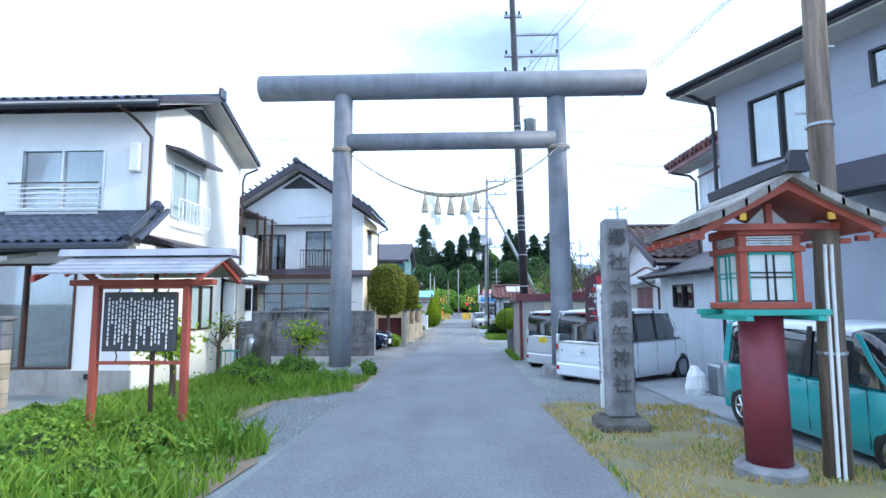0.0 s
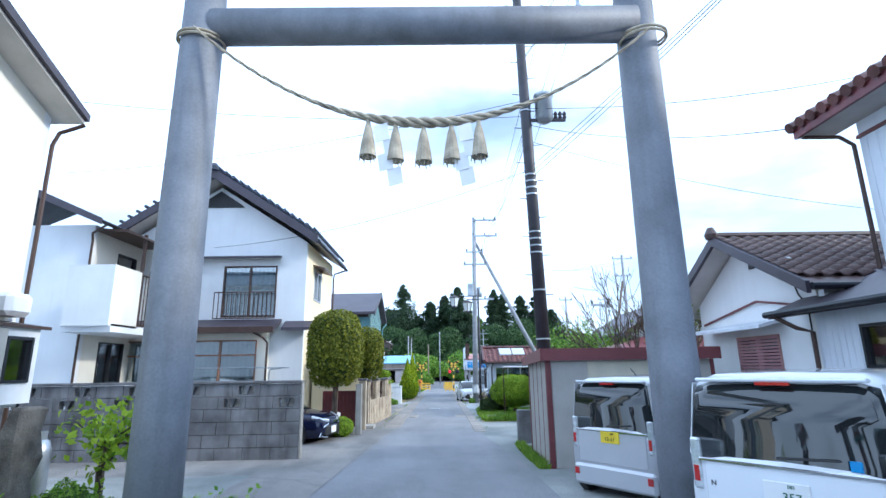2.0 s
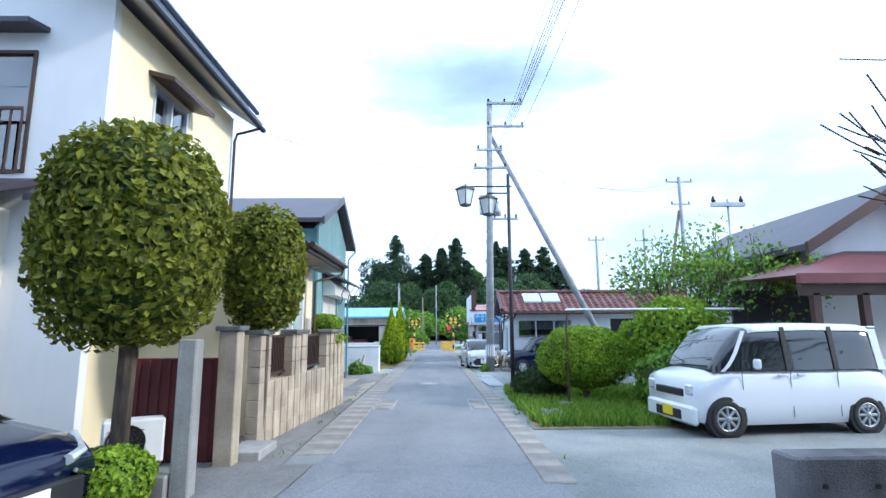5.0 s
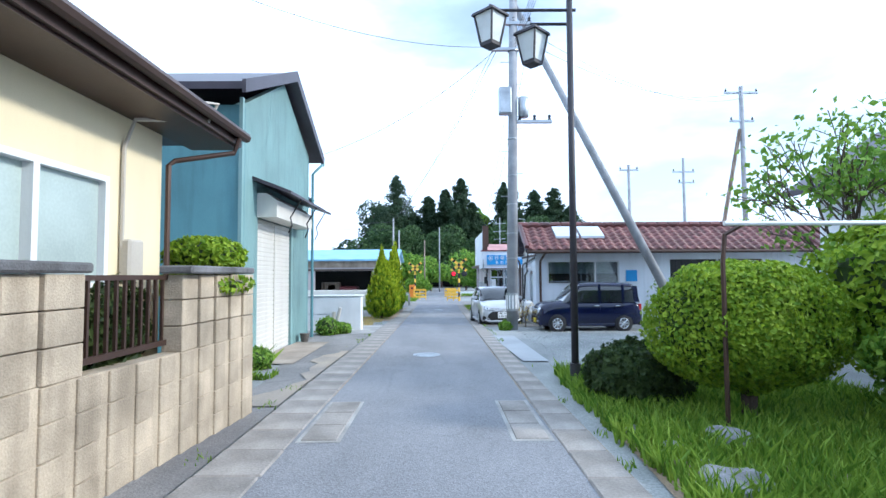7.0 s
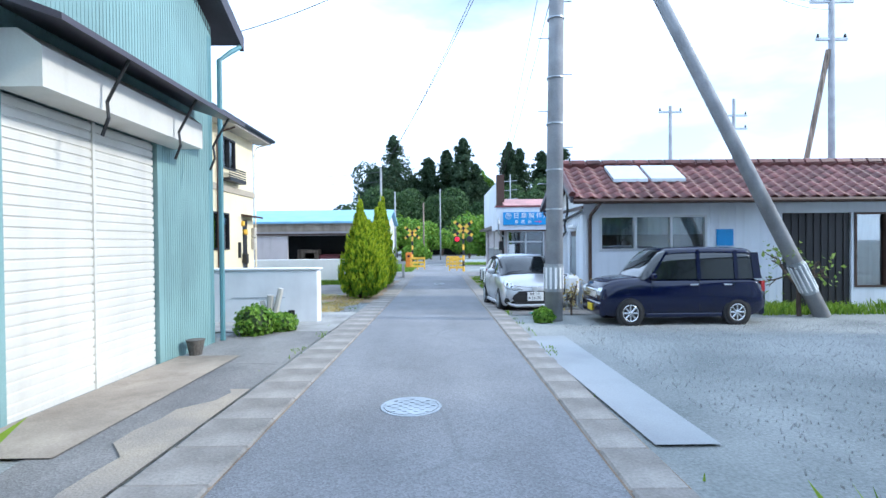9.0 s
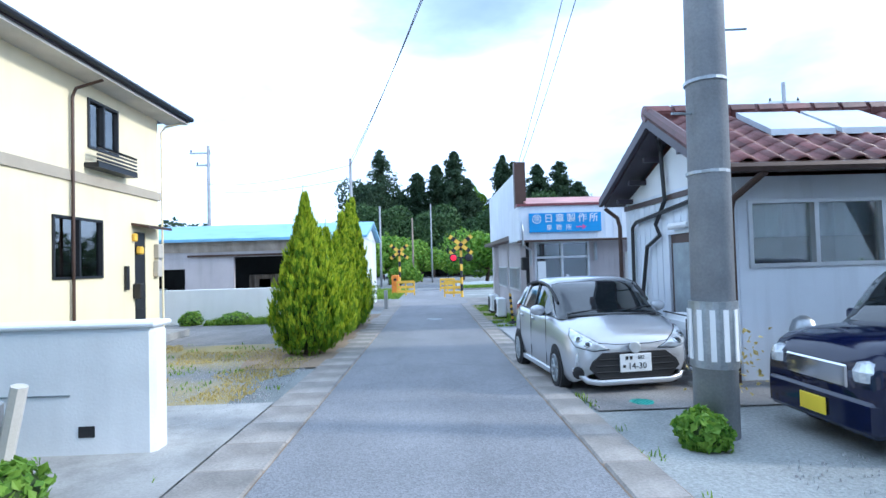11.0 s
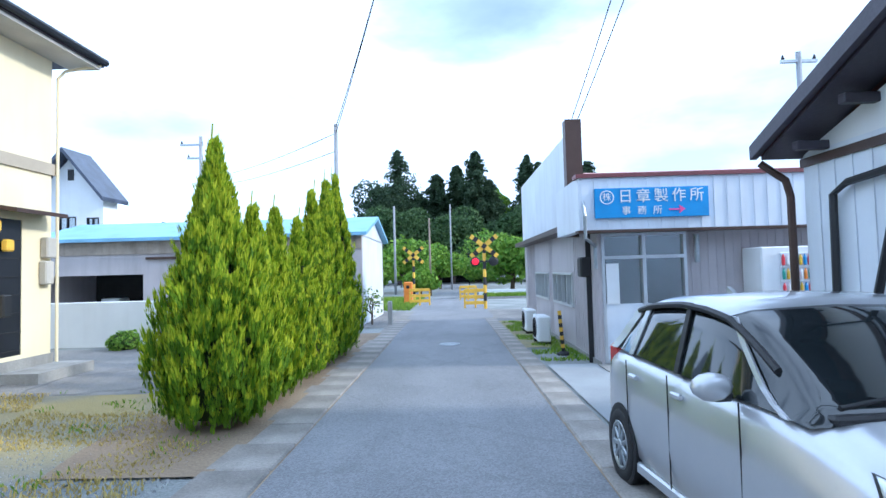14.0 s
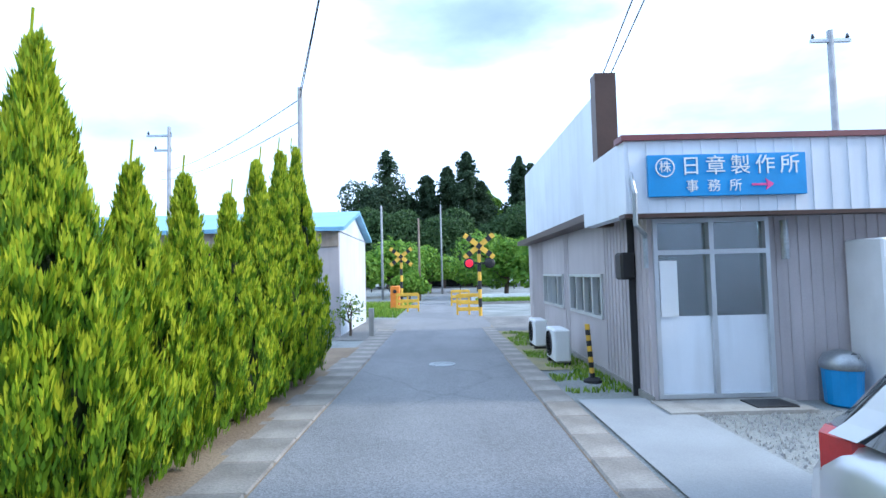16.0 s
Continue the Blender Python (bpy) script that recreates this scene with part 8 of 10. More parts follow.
part("body", B(1.62, 17.1, G(17.4) - 0.02, 2.9, 17.28, 0.08, bevel=0.012), BLOCK_GREY, cb)
for x in (1.75, 2.0):
    part("tie_hole", C((x, 17.09, -0.05), (x, 17.102, -0.05), 0.012, n=8), BLACK, cb)

# dark steel pole beyond the shed
pz = thing("utility_pole", (2.13, 16.28, G(16.3)), "tall dark steel utility pole with bands and transformer", "pole")
PB, PT = Vector((2.13, 16.28, G(16.3))), Vector((1.91, 16.44, 11.5))
part("shaft", cyl(bmesh.new(), PB, PT, 0.145, 0.095, 20), DARKPOLE, pz, smooth=True)


def on_pole(z):
    return PB + (PT - PB) * ((z - PB.z) / (PT.z - PB.z))


for k, z in enumerate((1.5, 2.5, 3.3, 3.45, 3.6, 3.75, 4.6, 4.75, 4.9, 5.05, 6.6, 6.75)):
    p = on_pole(z)
    r = 0.145 - 0.05 * (z + 0.5) / 12 + 0.003
    part("band", lathe(bmesh.new(), p, [(r, 0), (r + 0.012, 0.0), (r + 0.012, 0.03), (r, 0.03)], 16), METAL, pz)
for k in range(18):
    z = 2.0 + k * 0.42
    p = on_pole(z)
    s = 1 if k % 2 else -1
    part("step_bolt", C(p, p + Vector((s * 0.28, -0.03, 0)), 0.009, n=6), DARKPOLE, pz)
p = on_pole(6.65)
part("transformer", lathe(bmesh.new(), p + Vector((0.42, 0, -0.25)), [(0.12, -0.05), (0.20, 0), (0.20, 0.54), (0.225, 0.56), (0.225, 0.61), (0.07, 0.65)], 18), METAL, pz, "grey drum transformer", smooth=True)
part("bracket", B(p.x, p.y - 0.03, p.z - 0.28, p.x + 0.9, p.y + 0.03, p.z - 0.22), DARKPOLE, pz)
for dx in (0.68, 0.78, 0.88):
    part("insulator", lathe(bmesh.new(), (p.x + dx, p.y, p.z - 0.22), [(0.03, 0), (0.05, 0.04), (0.03, 0.08), (0.05, 0.12), (0.02, 0.18)], 10), DARKPOLE, pz)
for z, a, b in ((9.2, -0.35, 1.5), (10.6, -0.3, 0.3), (8.6, -0.4, 0.4)):
    q = on_pole(z)
    part("crossarm", B(q.x + a, q.y - 0.05, q.z, q.x + b, q.y + 0.05, q.z + 0.08), METAL, pz, "steel crossarm")
    for dx in np.linspace(a + 0.08, b - 0.08, 3):
        part("insulator", lathe(bmesh.new(), (q.x + dx, q.y, q.z + 0.08), [(0.02, 0), (0.05, 0.03), (0.03, 0.08), (0.05, 0.11), (0.02, 0.16)], 10), DARKPOLE, pz)
q = on_pole(9.24)
part("arm_post", B(q.x + 1.42, q.y - 0.03, q.z - 0.5, q.x + 1.5, q.y + 0.03, q.z + 0.75), METAL, pz)
part("crossarm", B(q.x - 0.1, q.y - 0.04, q.z + 0.7, q.x + 1.5, q.y + 0.04, q.z + 0.76), METAL, pz)
part("brace", tube(bmesh.new(), [on_pole(7.9), on_pole(9.2) + Vector((0.9, 0, 0))], 0.03, 6), METAL, pz)

# garden wall of tan blocks with iron grilles
gw = thing("garden_wall", (-1.85, 22, G(22)), "tan concrete block garden wall with iron grilles", "wall")
zb, bh, bl = G(22) - 0.02, 0.175, 0.215


def wall_x(y):
    return -1.98 + (y - 20.3) * (0.32 / 3.45)


part("mortar_core", prism(bmesh.new(), "z", zb, zb + 4 * bh, [(wall_x(20.3) - 0.125, 20.31), (wall_x(20.3) - 0.006, 20.31), (wall_x(23.74) - 0.006, 23.73), (wall_x(23.74) - 0.125, 23.73)]), BLOCK_TAN, gw)
for j in range(7):
    for r0, r1 in ([(20.3, 23.74)] if j < 4 else [(20.3, 20.62), (21.25, 21.86), (22.66, 23.74)]):
        cuts = [r0] + [c for c in np.arange(20.3, 23.74, bl) if r0 + 0.06 < c < r1 - 0.06] + [r1]
        for a, b in zip(cuts, cuts[1:]):
            xm = wall_x((a + b) / 2)
            part("block", B(xm - 0.14, a + 0.003, zb + j * bh, xm, b - 0.003, zb + (j + 1) * bh - 0.006, bevel=0.005), BLOCK_TAN, gw)
for g0, g1 in ((20.3, 20.62), (21.25, 21.86), (22.66, 23.74)):
    xm = wall_x((g0 + g1) / 2)
    part("coping", B(xm - 0.19, g0 - 0.03, zb + 7 * bh, xm + 0.04, g1 + 0.03, zb + 7 * bh + 0.055, bevel=0.012), BLOCK_GREY, gw, "dark mossy coping")
for g0, g1 in ((20.62, 21.25), (21.86, 22.66)):
    xm = wall_x((g0 + g1) / 2) - 0.07
    gr = part("grille", obox(bmesh.new(), "y", xm - 0.015, xm + 0.015, g0, g1, zb + 7 * bh - 0.04, zb + 7 * bh - 0.01), FRAME_BROWN, gw, "dark brown iron grille")
    part("grille_rail", obox(bmesh.new(), "y", xm - 0.015, xm + 0.015, g0, g1, zb + 4 * bh + 0.05, zb + 4 * bh + 0.085), FRAME_BROWN, gr)
    m = 10
    for k in range(m):
        yy = g0 + 0.04 + (g1 - g0 - 0.08) * k / (m - 1)
        part("grille_bar", B(xm - 0.009, yy - 0.009, zb + 4 * bh + 0.06, xm + 0.009, yy + 0.009, zb + 7 * bh - 0.02), FRAME_BROWN, gr)
gp = thing("gate_posts", (-2.0, 19.2, G(19.2)), "tall concrete gate posts at the house entrance", "gate post")
part("post", B(-2.06, 18.66, G(19), -1.92, 18.8, 0.62, bevel=0.01), CONCRETE, gp)
part("post", B(-2.12, 19.55, G(19.6), -1.94, 19.72, 0.68, bevel=0.01), BLOCK_TAN, gp)
part("cap", B(-2.15, 19.52, 0.68, -1.91, 19.75, 0.73, bevel=0.01), BLOCK_GREY, gp)
part("threshold", B(-2.1, 19.74, G(20), -1.75, 20.28, G(20) + 0.09, bevel=0.01), CONCRETE, gp)
part("kerb", B(-3.6, 18.62, G(19), -2.07, 18.74, -0.38, bevel=0.01), CONCRETE, gp)
part("red_screen", B(-3.1, 19.75, G(20), -2.2, 19.8, 0.42, bevel=0.006), REDWOOD, gp, "dark red slatted entrance screen")
for k in range(9):
    part("slat", B(-3.08 + k * 0.1, 19.735, G(20), -3.05 + k * 0.1, 19.75, 0.40), REDWOOD, gp)
def ac_unit(x, y, face, label):
    a = thing("air_conditioner", (x, y, G(y)), label, "air conditioner")
    part("case", B(x - 0.25, y - 0.1, G(y) + 0.05, x + 0.25, y + 0.1, G(y) + 0.45, bevel=0.02), WHITEP, a)
    ring = lathe(bmesh.new(), (0, 0, 0), [(0.16, 0), (0.16, 0.012), (0.145, 0.012), (0.145, 0)], 20)
    ring.transform(pose(x - 0.06, y - 0.1, G(y) + 0.25, 90, 0, 0))
    gd = part("fan_guard", ring, BLACK, a)
    for k in range(6):
        part("guard_bar", B(x - 0.20, y - 0.112, G(y) + 0.13 + k * 0.045, x + 0.08, y - 0.104, G(y) + 0.136 + k * 0.045), BLACK, gd)
    for dx in (-0.18, 0.18):
        part("foot", B(x + dx - 0.04, y - 0.1, G(y), x + dx + 0.04, y + 0.1, G(y) + 0.06), BLACK, a)
    a.rotation_euler = (0, 0, 0)
    if face:
        a.matrix_world = pose(x, y, G(y), 0, 0, face)
    return a
ac_unit(-2.85, 19.55, 30, "white air conditioner unit by the entrance")
ac_unit(1.42, 39.5, -90, "white air conditioner unit at the workshop wall")
ac_unit(1.45, 41.0, -90, "white air conditioner unit at the workshop wall")
# laundry pole stand
lp = thing("laundry_stand", (-4.2, 18.9, G(19)), "white laundry pole stand", "laundry stand")
part("upright", tube(bmesh.new(), [(-4.3, 19.0, G(19)), (-4.3, 19.0, 0.92), (-4.27, 19.0, 1.0), (-4.0, 19.0, 1.02)], 0.018, 8), METAL, lp)
part("pole", C((-7.2, 19.0, 1.05), (-3.8, 19.0, 1.03), 0.014, n=8), METAL, lp)

# ---- right-hand garden, lamp, poles ----
lx, ly = 1.44, 24.78
sl = thing("street_lamp", (lx, ly, G(ly)), "dark post with two hanging lantern street lamps", "street lamp")
part("post", C((lx, ly, G(ly)), (lx + 0.01, ly, 3.85), 0.04, 0.034, 14), DARKPOLE, sl, smooth=True)
part("collar", C((lx, ly, G(ly)), (lx, ly, G(ly) + 0.24), 0.058, n=14), DARKPOLE, sl)
part("arm", C((lx + 0.08, ly, 3.58), (lx - 0.92, ly, 3.58), 0.018, n=8), DARKPOLE, sl)
part("arm", C((lx, ly + 0.08, 3.46), (lx - 0.42, ly + 0.08, 3.46), 0.018, n=8), DARKPOLE, sl)
for dx, dy, zt in ((-0.88, 0, 3.54), (-0.40, 0.08, 3.36)):
    cx, cy = lx + dx, ly + dy
    hd = part("lamp_head", lathe(bmesh.new(), (cx, cy, zt), [(0.215, -0.03), (0.205, 0.0), (0.10, 0.05), (0.025, 0.08)], 4), DARKPOLE, sl, "dark lantern cap")
    part("diffuser", lathe(bmesh.new(), (cx, cy, zt), [(0.10, -0.34), (0.17, -0.03), (0.165, -0.025)], 4), PAPER, hd, "frosted panes")
    part("foot_ring", lathe(bmesh.new(), (cx, cy, zt), [(0.115, -0.375), (0.12, -0.335), (0.10, -0.335)], 4), DARKPOLE, hd)
    for q in range(4):
        t = q * math.pi / 2
        part("frame_bar", C((cx + 0.11 * math.cos(t), cy + 0.11 * math.sin(t), zt - 0.35), (cx + 0.18 * math.cos(t), cy + 0.18 * math.sin(t), zt - 0.02), 0.012, n=5), DARKPOLE, hd)
    part("hanger", C((cx, cy, zt + 0.06), (cx, cy, zt + 0.11), 0.012, n=6), DARKPOLE, sl)

p2 = thing("utility_pole", (1.7, 31.4, G(31.4)), "concrete utility pole with transformers and striped guard", "pole")
part("shaft", C((1.7, 31.4, G(31.4)), (1.86, 31.5, 8.6), 0.135, 0.09, 20), CONCPOLE, p2, smooth=True)
gd = part("guard_sleeve", C((1.702, 31.4, -0.24), (1.707, 31.4, 0.18), 0.145, n=24), METAL, p2, "grey guard sleeve with white stripes")
for k in range(12):
    bm = B(-0.016, -0.152, -0.19, 0.016, -0.144, 0.13)
    bm.transform(Matrix.Translation((1.705, 31.4, 0)) @ Matrix.Rotation(2 * math.pi * k / 12, 4, "Z"))
    part("stripe", bm, WHITEP, gd)
for z in (1.0, 1.6, 2.3, 3.0, 3.9, 6.1):
    part("band", lathe(bmesh.new(), (1.7 + z * 0.018, 31.4 + z * 0.011, z), [(0.12, 0), (0.132, 0), (0.132, 0.02), (0.12, 0.02)], 16), METAL, p2)
for k in range(12):
    z = 1.4 + k * 0.55
    part("step_bolt", C((1.72, 31.4, z), (1.74 + (0.26 if k % 2 else -0.26), 31.38, z), 0.008, n=6), METAL, p2)
part("transformer", B(1.42, 31.1, 4.45, 1.72, 31.35, 5.1, bevel=0.03), METAL, p2, "grey switch box")
part("transformer", lathe(bmesh.new(), (2.05, 31.45, 4.45), [(0.11, 0), (0.13, 0.02), (0.13, 0.48), (0.10, 0.5)], 16), METAL, p2, "grey drum transformer", smooth=True)
for z, a, b in ((4.3, 0.1, 0.95), (6.1, -0.55, 0.6), (6.75, -0.45, 0.45), (8.45, -0.1, 1.15), (7.6, -0.1, 1.2)):
    x = 1.7 + (z + 0.6) * 0.0175
    part("crossarm", B(x + a, 31.37, z, x + b, 31.47, z + 0.07), METAL, p2, "steel crossarm")
    for dx in np.linspace(a + 0.06, b - 0.06, 3):
        part("insulator", lathe(bmesh.new(), (x + dx, 31.42, z + 0.07), [(0.02, 0), (0.045, 0.03), (0.025, 0.07), (0.045, 0.1), (0.015, 0.14)], 10), FRAME_DARK, p2)
br = thing("brace_pole", (5.9, 31.5, G(31.5)), "slanting concrete brace pole with striped guard", "pole")
BA, BT = Vector((5.9, 31.5, G(31.5))), Vector((1.88, 31.66, 7.4))
part("shaft", cyl(bmesh.new(), BA, BT, 0.115, 0.075, 20), CONCPOLE, br, smooth=True)
bdir = (BT - BA).normalized()
part("guard_sleeve", cyl(bmesh.new(), BA + bdir * 0.42, BA + bdir * 0.95, 0.120, 0.117, 20), METAL, br)
for k in range(12):
    t = 2 * math.pi * k / 12
    u = bdir.orthogonal().normalized()
    v = bdir.cross(u)
    w = (u * math.cos(t) + v * math.sin(t)) * 0.122
    part("stripe", tube(bmesh.new(), [BA + bdir * 0.47 + w, BA + bdir * 0.90 + w], 0.014, 5), WHITEP, br)

# white low wall, water tap and tyre by the storehouse
ww = thing("low_wall", (-2.7, 31.5, G(31.5)), "low white painted wall with rounded corner", "wall")
part("body", B(-3.55, 31.42, G(31.5) - 0.02, -1.88, 31.6, 0.12, bevel=0.03), WHITEP, ww)
part("cap", B(-3.57, 31.40, 0.12, -1.86, 31.62, 0.155, bevel=0.012), WHITEP, ww)
part("weep_hole", B(-2.35, 31.415, -0.56, -2.25, 31.43, -0.49), BLACK, ww)
part("board_mark", B(-3.2, 31.412, -0.30, -2.4, 31.42, -0.29), METAL, ww)
wl2 = thing("garden_wall", (-5.5, 40.4, G(40)), "long low cream garden wall", "wall")
part("body", B(-10.5, 40.3, G(40) - 0.05, -2.35, 40.45, 0.02, bevel=0.01), STUCCO, wl2)
stp = thing("tree_stump", (-2.45, 30.9, G(31)), "pale gnarled stump by the storehouse wall", "stump")
for dx, r in ((0, 0.05), (0.09, 0.04), (-0.08, 0.035)):
    part("limb", tube(bmesh.new(), [(-2.45 + dx * 0.4, 30.9, G(31)), (-2.45 + dx, 30.9, -0.4), (-2.43 + dx * 1.6, 30.88, -0.2 + dx)], r, 7), SOFFIT, stp)
pot = tagged(part("flower_pot", lathe(bmesh.new(), (-2.6, 29.0, G(29)), [(0.06, 0), (0.09, 0.16), (0.10, 0.17), (0.08, 0.17)], 14), STONE_DARK), "small grey pot by the shutter", "pot")

# sign, vending machine, bin, bollard at the workshop
sg = thing("sign", (2.28, 37.06, 1.14), "blue workshop sign with white lettering and magenta arrow", "sign")
part("panel", B(1.64, 37.03, 0.97, 2.92, 37.066, 1.31, bevel=0.004), SIGNBLUE, sg)
for k, ch in enumerate("日章製作所"):
    text("lettering", ch, 0.165, pose(1.985 + k * 0.20, 37.026, 1.205, 90, 0, 0), WHITEP, sg, 0.003)
ring = tube(bmesh.new(), [(1.775 + 0.074 * math.cos(a), 37.027, 1.205 + 0.074 * math.sin(a)) for a in np.linspace(0, 2 * math.pi, 25)], 0.0055, 5)
part("ring", ring, WHITEP, sg)
text("lettering", "株", 0.10, pose(1.775, 37.026, 1.205, 90, 0, 0), WHITEP, sg, 0.003)
for k, ch in enumerate("事務所"):
    text("lettering", ch, 0.105, pose(1.99 + k * 0.175, 37.026, 1.045, 90, 0, 0), WHITEP, sg, 0.003)
part("arrow", B(2.47, 37.022, 1.045, 2.60, 37.03, 1.062), PINK, sg)
part("arrow_head", prism(bmesh.new(), "y", 37.022, 37.03, [(2.58, 1.10), (2.65, 1.054), (2.58, 1.008), (2.60, 1.054)]), PINK, sg)
vm = thing("vending_machine", (3.75, 37.15, G(37)), "white drinks vending machine with lit product window", "vending machine")
vz = G(37)
part("cabinet", B(3.42, 36.95, vz, 4.1, 37.33, 0.60, bevel=0.015), WHITEP, vm)
part("showcase", B(3.62, 36.935, 0.05, 4.02, 36.952, 0.53, bevel=0.006), SIDING_WHITE, vm, "pale display window")
for j in range(3):
    for k in range(8):
        x = 3.645 + k * 0.047
        m = (REDINK, SIGNBLUE, YELLOW, GREENP, ORANGE, WHITEP)[(k * 5 + j * 3) % 6]
        part("drink", lathe(bmesh.new(), (x, 36.926, 0.08 + j * 0.155), [(0.014, 0), (0.016, 0.01), (0.016, 0.085), (0.008, 0.105), (0.007, 0.12)], 8), m, vm)
    part("price_strip", B(3.62, 36.925, 0.055 + j * 0.155, 4.02, 36.94, 0.075 + j * 0.155), WHITEP, vm)
part("panel", B(3.62, 36.935, -0.22, 4.02, 36.952, 0.02), REDINK, vm, "red lower panel")
part("slot", B(3.66, 36.93, -0.52, 3.98, 36.95, -0.36), BLACK, vm)
bn = thing("recycling_bin", (3.28, 37.0, G(37)), "blue recycling bin with grey lid", "bin")
part("body", lathe(bmesh.new(), (3.28, 37.0, vz), [(0.10, 0), (0.13, 0.02), (0.145, 0.30), (0.15, 0.31)], 16), SIGNBLUE, bn)
part("lid", lathe(bmesh.new(), (3.28, 37.0, vz + 0.30), [(0.155, 0), (0.155, 0.05), (0.12, 0.12), (0.03, 0.15)], 16), METAL, bn, "grey domed lid", smooth=True)
part("opening", C((3.30, 36.9, vz + 0.40), (3.30, 36.885, vz + 0.41), 0.03, n=10), BLACK, bn)
bn.location += Vector((-0.08, 0.15, 0.0))
bo = thing("bollard", (1.5, 38.3, G(38.3)), "black and yellow striped rubber bollard", "bollard")
part("base", lathe(bmesh.new(), (1.5, 38.3, G(38.3)), [(0.10, 0), (0.09, 0.03), (0.04, 0.05)], 14), RUBBER, bo)
for k in range(10):
    part("stripe", C((1.5, 38.3, G(38.3) + 0.04 + k * 0.056), (1.5, 38.3, G(38.3) + 0.096 + k * 0.056), 0.026, n=10), YELLOW if k % 2 else BLACK, bo)
bo.rotation_euler = (0, radians(-4), 0)
mp = thing("stone_marker", (-1.45, 43.1, G(43)), "grey concrete boundary post", "post")
part("post", B(-1.5, 43.05, G(43), -1.4, 43.15, -0.25, bevel=0.01), CONCRETE, mp)
tk = thing("kerosene_tank", (2.32, 32.9, G(32.9)), "white home kerosene tank on a steel stand by the side door", "tank")
part("body", B(2.20, 32.62, -0.42, 2.44, 33.22, -0.08, bevel=0.05), WHITEP, tk)
part("filler_cap", C((2.32, 32.8, -0.09), (2.32, 32.8, -0.05), 0.03, n=12), ALU, tk)
part("gauge", B(2.192, 32.86, -0.26, 2.2, 32.90, -0.22), METAL, tk)
part("carry_bar", tube(bmesh.new(), [(2.21, 32.64, -0.07), (2.21, 33.2, -0.07)], 0.008, 6), BLACK, tk)
part("strap", tube(bmesh.new(), [(2.195, 32.72, -0.42), (2.195, 32.72, -0.1), (2.24, 32.72, -0.075)], 0.008, 6), BLACK, tk)
for y in (32.68, 33.14):
    for x in (2.23, 2.40):
        part("leg", C((x, y, G(32.9)), (x, y, -0.42), 0.016, n=8), METAL, tk)
    part("foot", B(2.18, y - 0.04, G(32.9), 2.46, y + 0.04, G(32.9) + 0.05, bevel=0.008), CONCRETE, tk, "concrete block foot")
gb = thing("gas_bottle", (3.15, 32.55, G(32.5)), "grey gas bottle against the white house", "gas bottle")
part("body", lathe(bmesh.new(), (3.15, 32.55, G(32.5)), [(0.09, 0), (0.11, 0.03), (0.11, 0.5), (0.08, 0.58), (0.03, 0.62)], 16), METAL, gb, smooth=True)

# ---- level crossing ----
CY = 48.0


def crossing_post(x, y, lamps, label):
    o = thing("crossing_signal", (x, y, G(y)), label, "crossing signal")
    zb = G(y)
    for k in range(8):
        part("stripe", C((x, y, zb + k * 0.26), (x, y, zb + (k + 1) * 0.26), 0.055, n=12), YELLOW if k % 2 == 0 else BLACK, o)
    for s in (1, -1):
        arm = B(-0.55, -0.02, -0.075, 0.55, 0.02, 0.075, bevel=0.005)
        arm.transform(pose(x, y - 0.07 - 0.012 * s, zb + 2.05, 0, 38 * s, 0))
        a = part("cross_arm", arm, YELLOW, o, "yellow and black crossing arm")
        for q in (-0.36, 0.0, 0.36):
            st_ = B(q - 0.07, -0.026, -0.076, q + 0.07, 0.026, 0.076)
            st_.transform(pose(x, y - 0.07 - 0.012 * s, zb + 2.05, 0, 38 * s, 0))
            part("arm_stripe", st_, BLACK, a)
    if lamps:
        part("lamp_bar", B(x - 0.38, y - 0.05, zb + 1.52, x + 0.38, y + 0.02, zb + 1.58), BLACK, o)
        for dx, m in ((-0.30, REDSIG), (0.30, BLACK)):
            disc = lathe(bmesh.new(), (0, 0, 0), [(0.16, 0), (0.16, 0.03), (0.12, 0.05), (0.01, 0.05)], 18)
            disc.transform(pose(x + dx, y - 0.05, zb + 1.55, 90, 0, 0))
            h = part("lamp", disc, BLACK, o, "round crossing lamp", smooth=True)
            lens = lathe(bmesh.new(), (0, 0, 0), [(0.11, 0), (0.10, 0.02), (0.01, 0.03)], 16)
            lens.transform(pose(x + dx, y - 0.102, zb + 1.55, 90, 0, 0))
            part("lens", lens, m, h)
    return o


crossing_post(1.08, 48.0, True, "railway crossing post with yellow and black cross and red lamp")
crossing_post(-1.67, 53.7, False, "railway crossing post with orange and black cross")
gm = thing("barrier_machine", (-1.75, 52.0, G(52)), "orange crossing barrier machine", "barrier")
part("cabinet", B(-1.95, 51.8, G(52), -1.6, 52.1, 0.0, bevel=0.03), ORANGE, gm)
part("lens", C((-1.78, 51.79, -0.2), (-1.78, 51.77, -0.2), 0.07, n=12), BLACK, gm)


def gate_fence(x, y, w, label):
    o = thing("crossing_fence", (x, y, G(y)), label, "fence", "yellow fences at the crossing")
    zb = G(y)
    for dx in (0, w / 2, w):
        part("post", B(x + dx - 0.03, y - 0.03, zb, x + dx + 0.03, y + 0.03, zb + 0.62, bevel=0.005), YELLOW, o)
    for z in (0.12, 0.32, 0.54):
        part("rail", B(x, y - 0.04, zb + z, x + w, y - 0.01, zb + z + 0.11, bevel=0.005), YELLOW, o)
    return o


gate_fence(-1.62, 50.8, 0.75, "yellow slatted fence at the crossing")
gate_fence(0.42, 48.6, 0.72, "yellow slatted fence at the crossing")
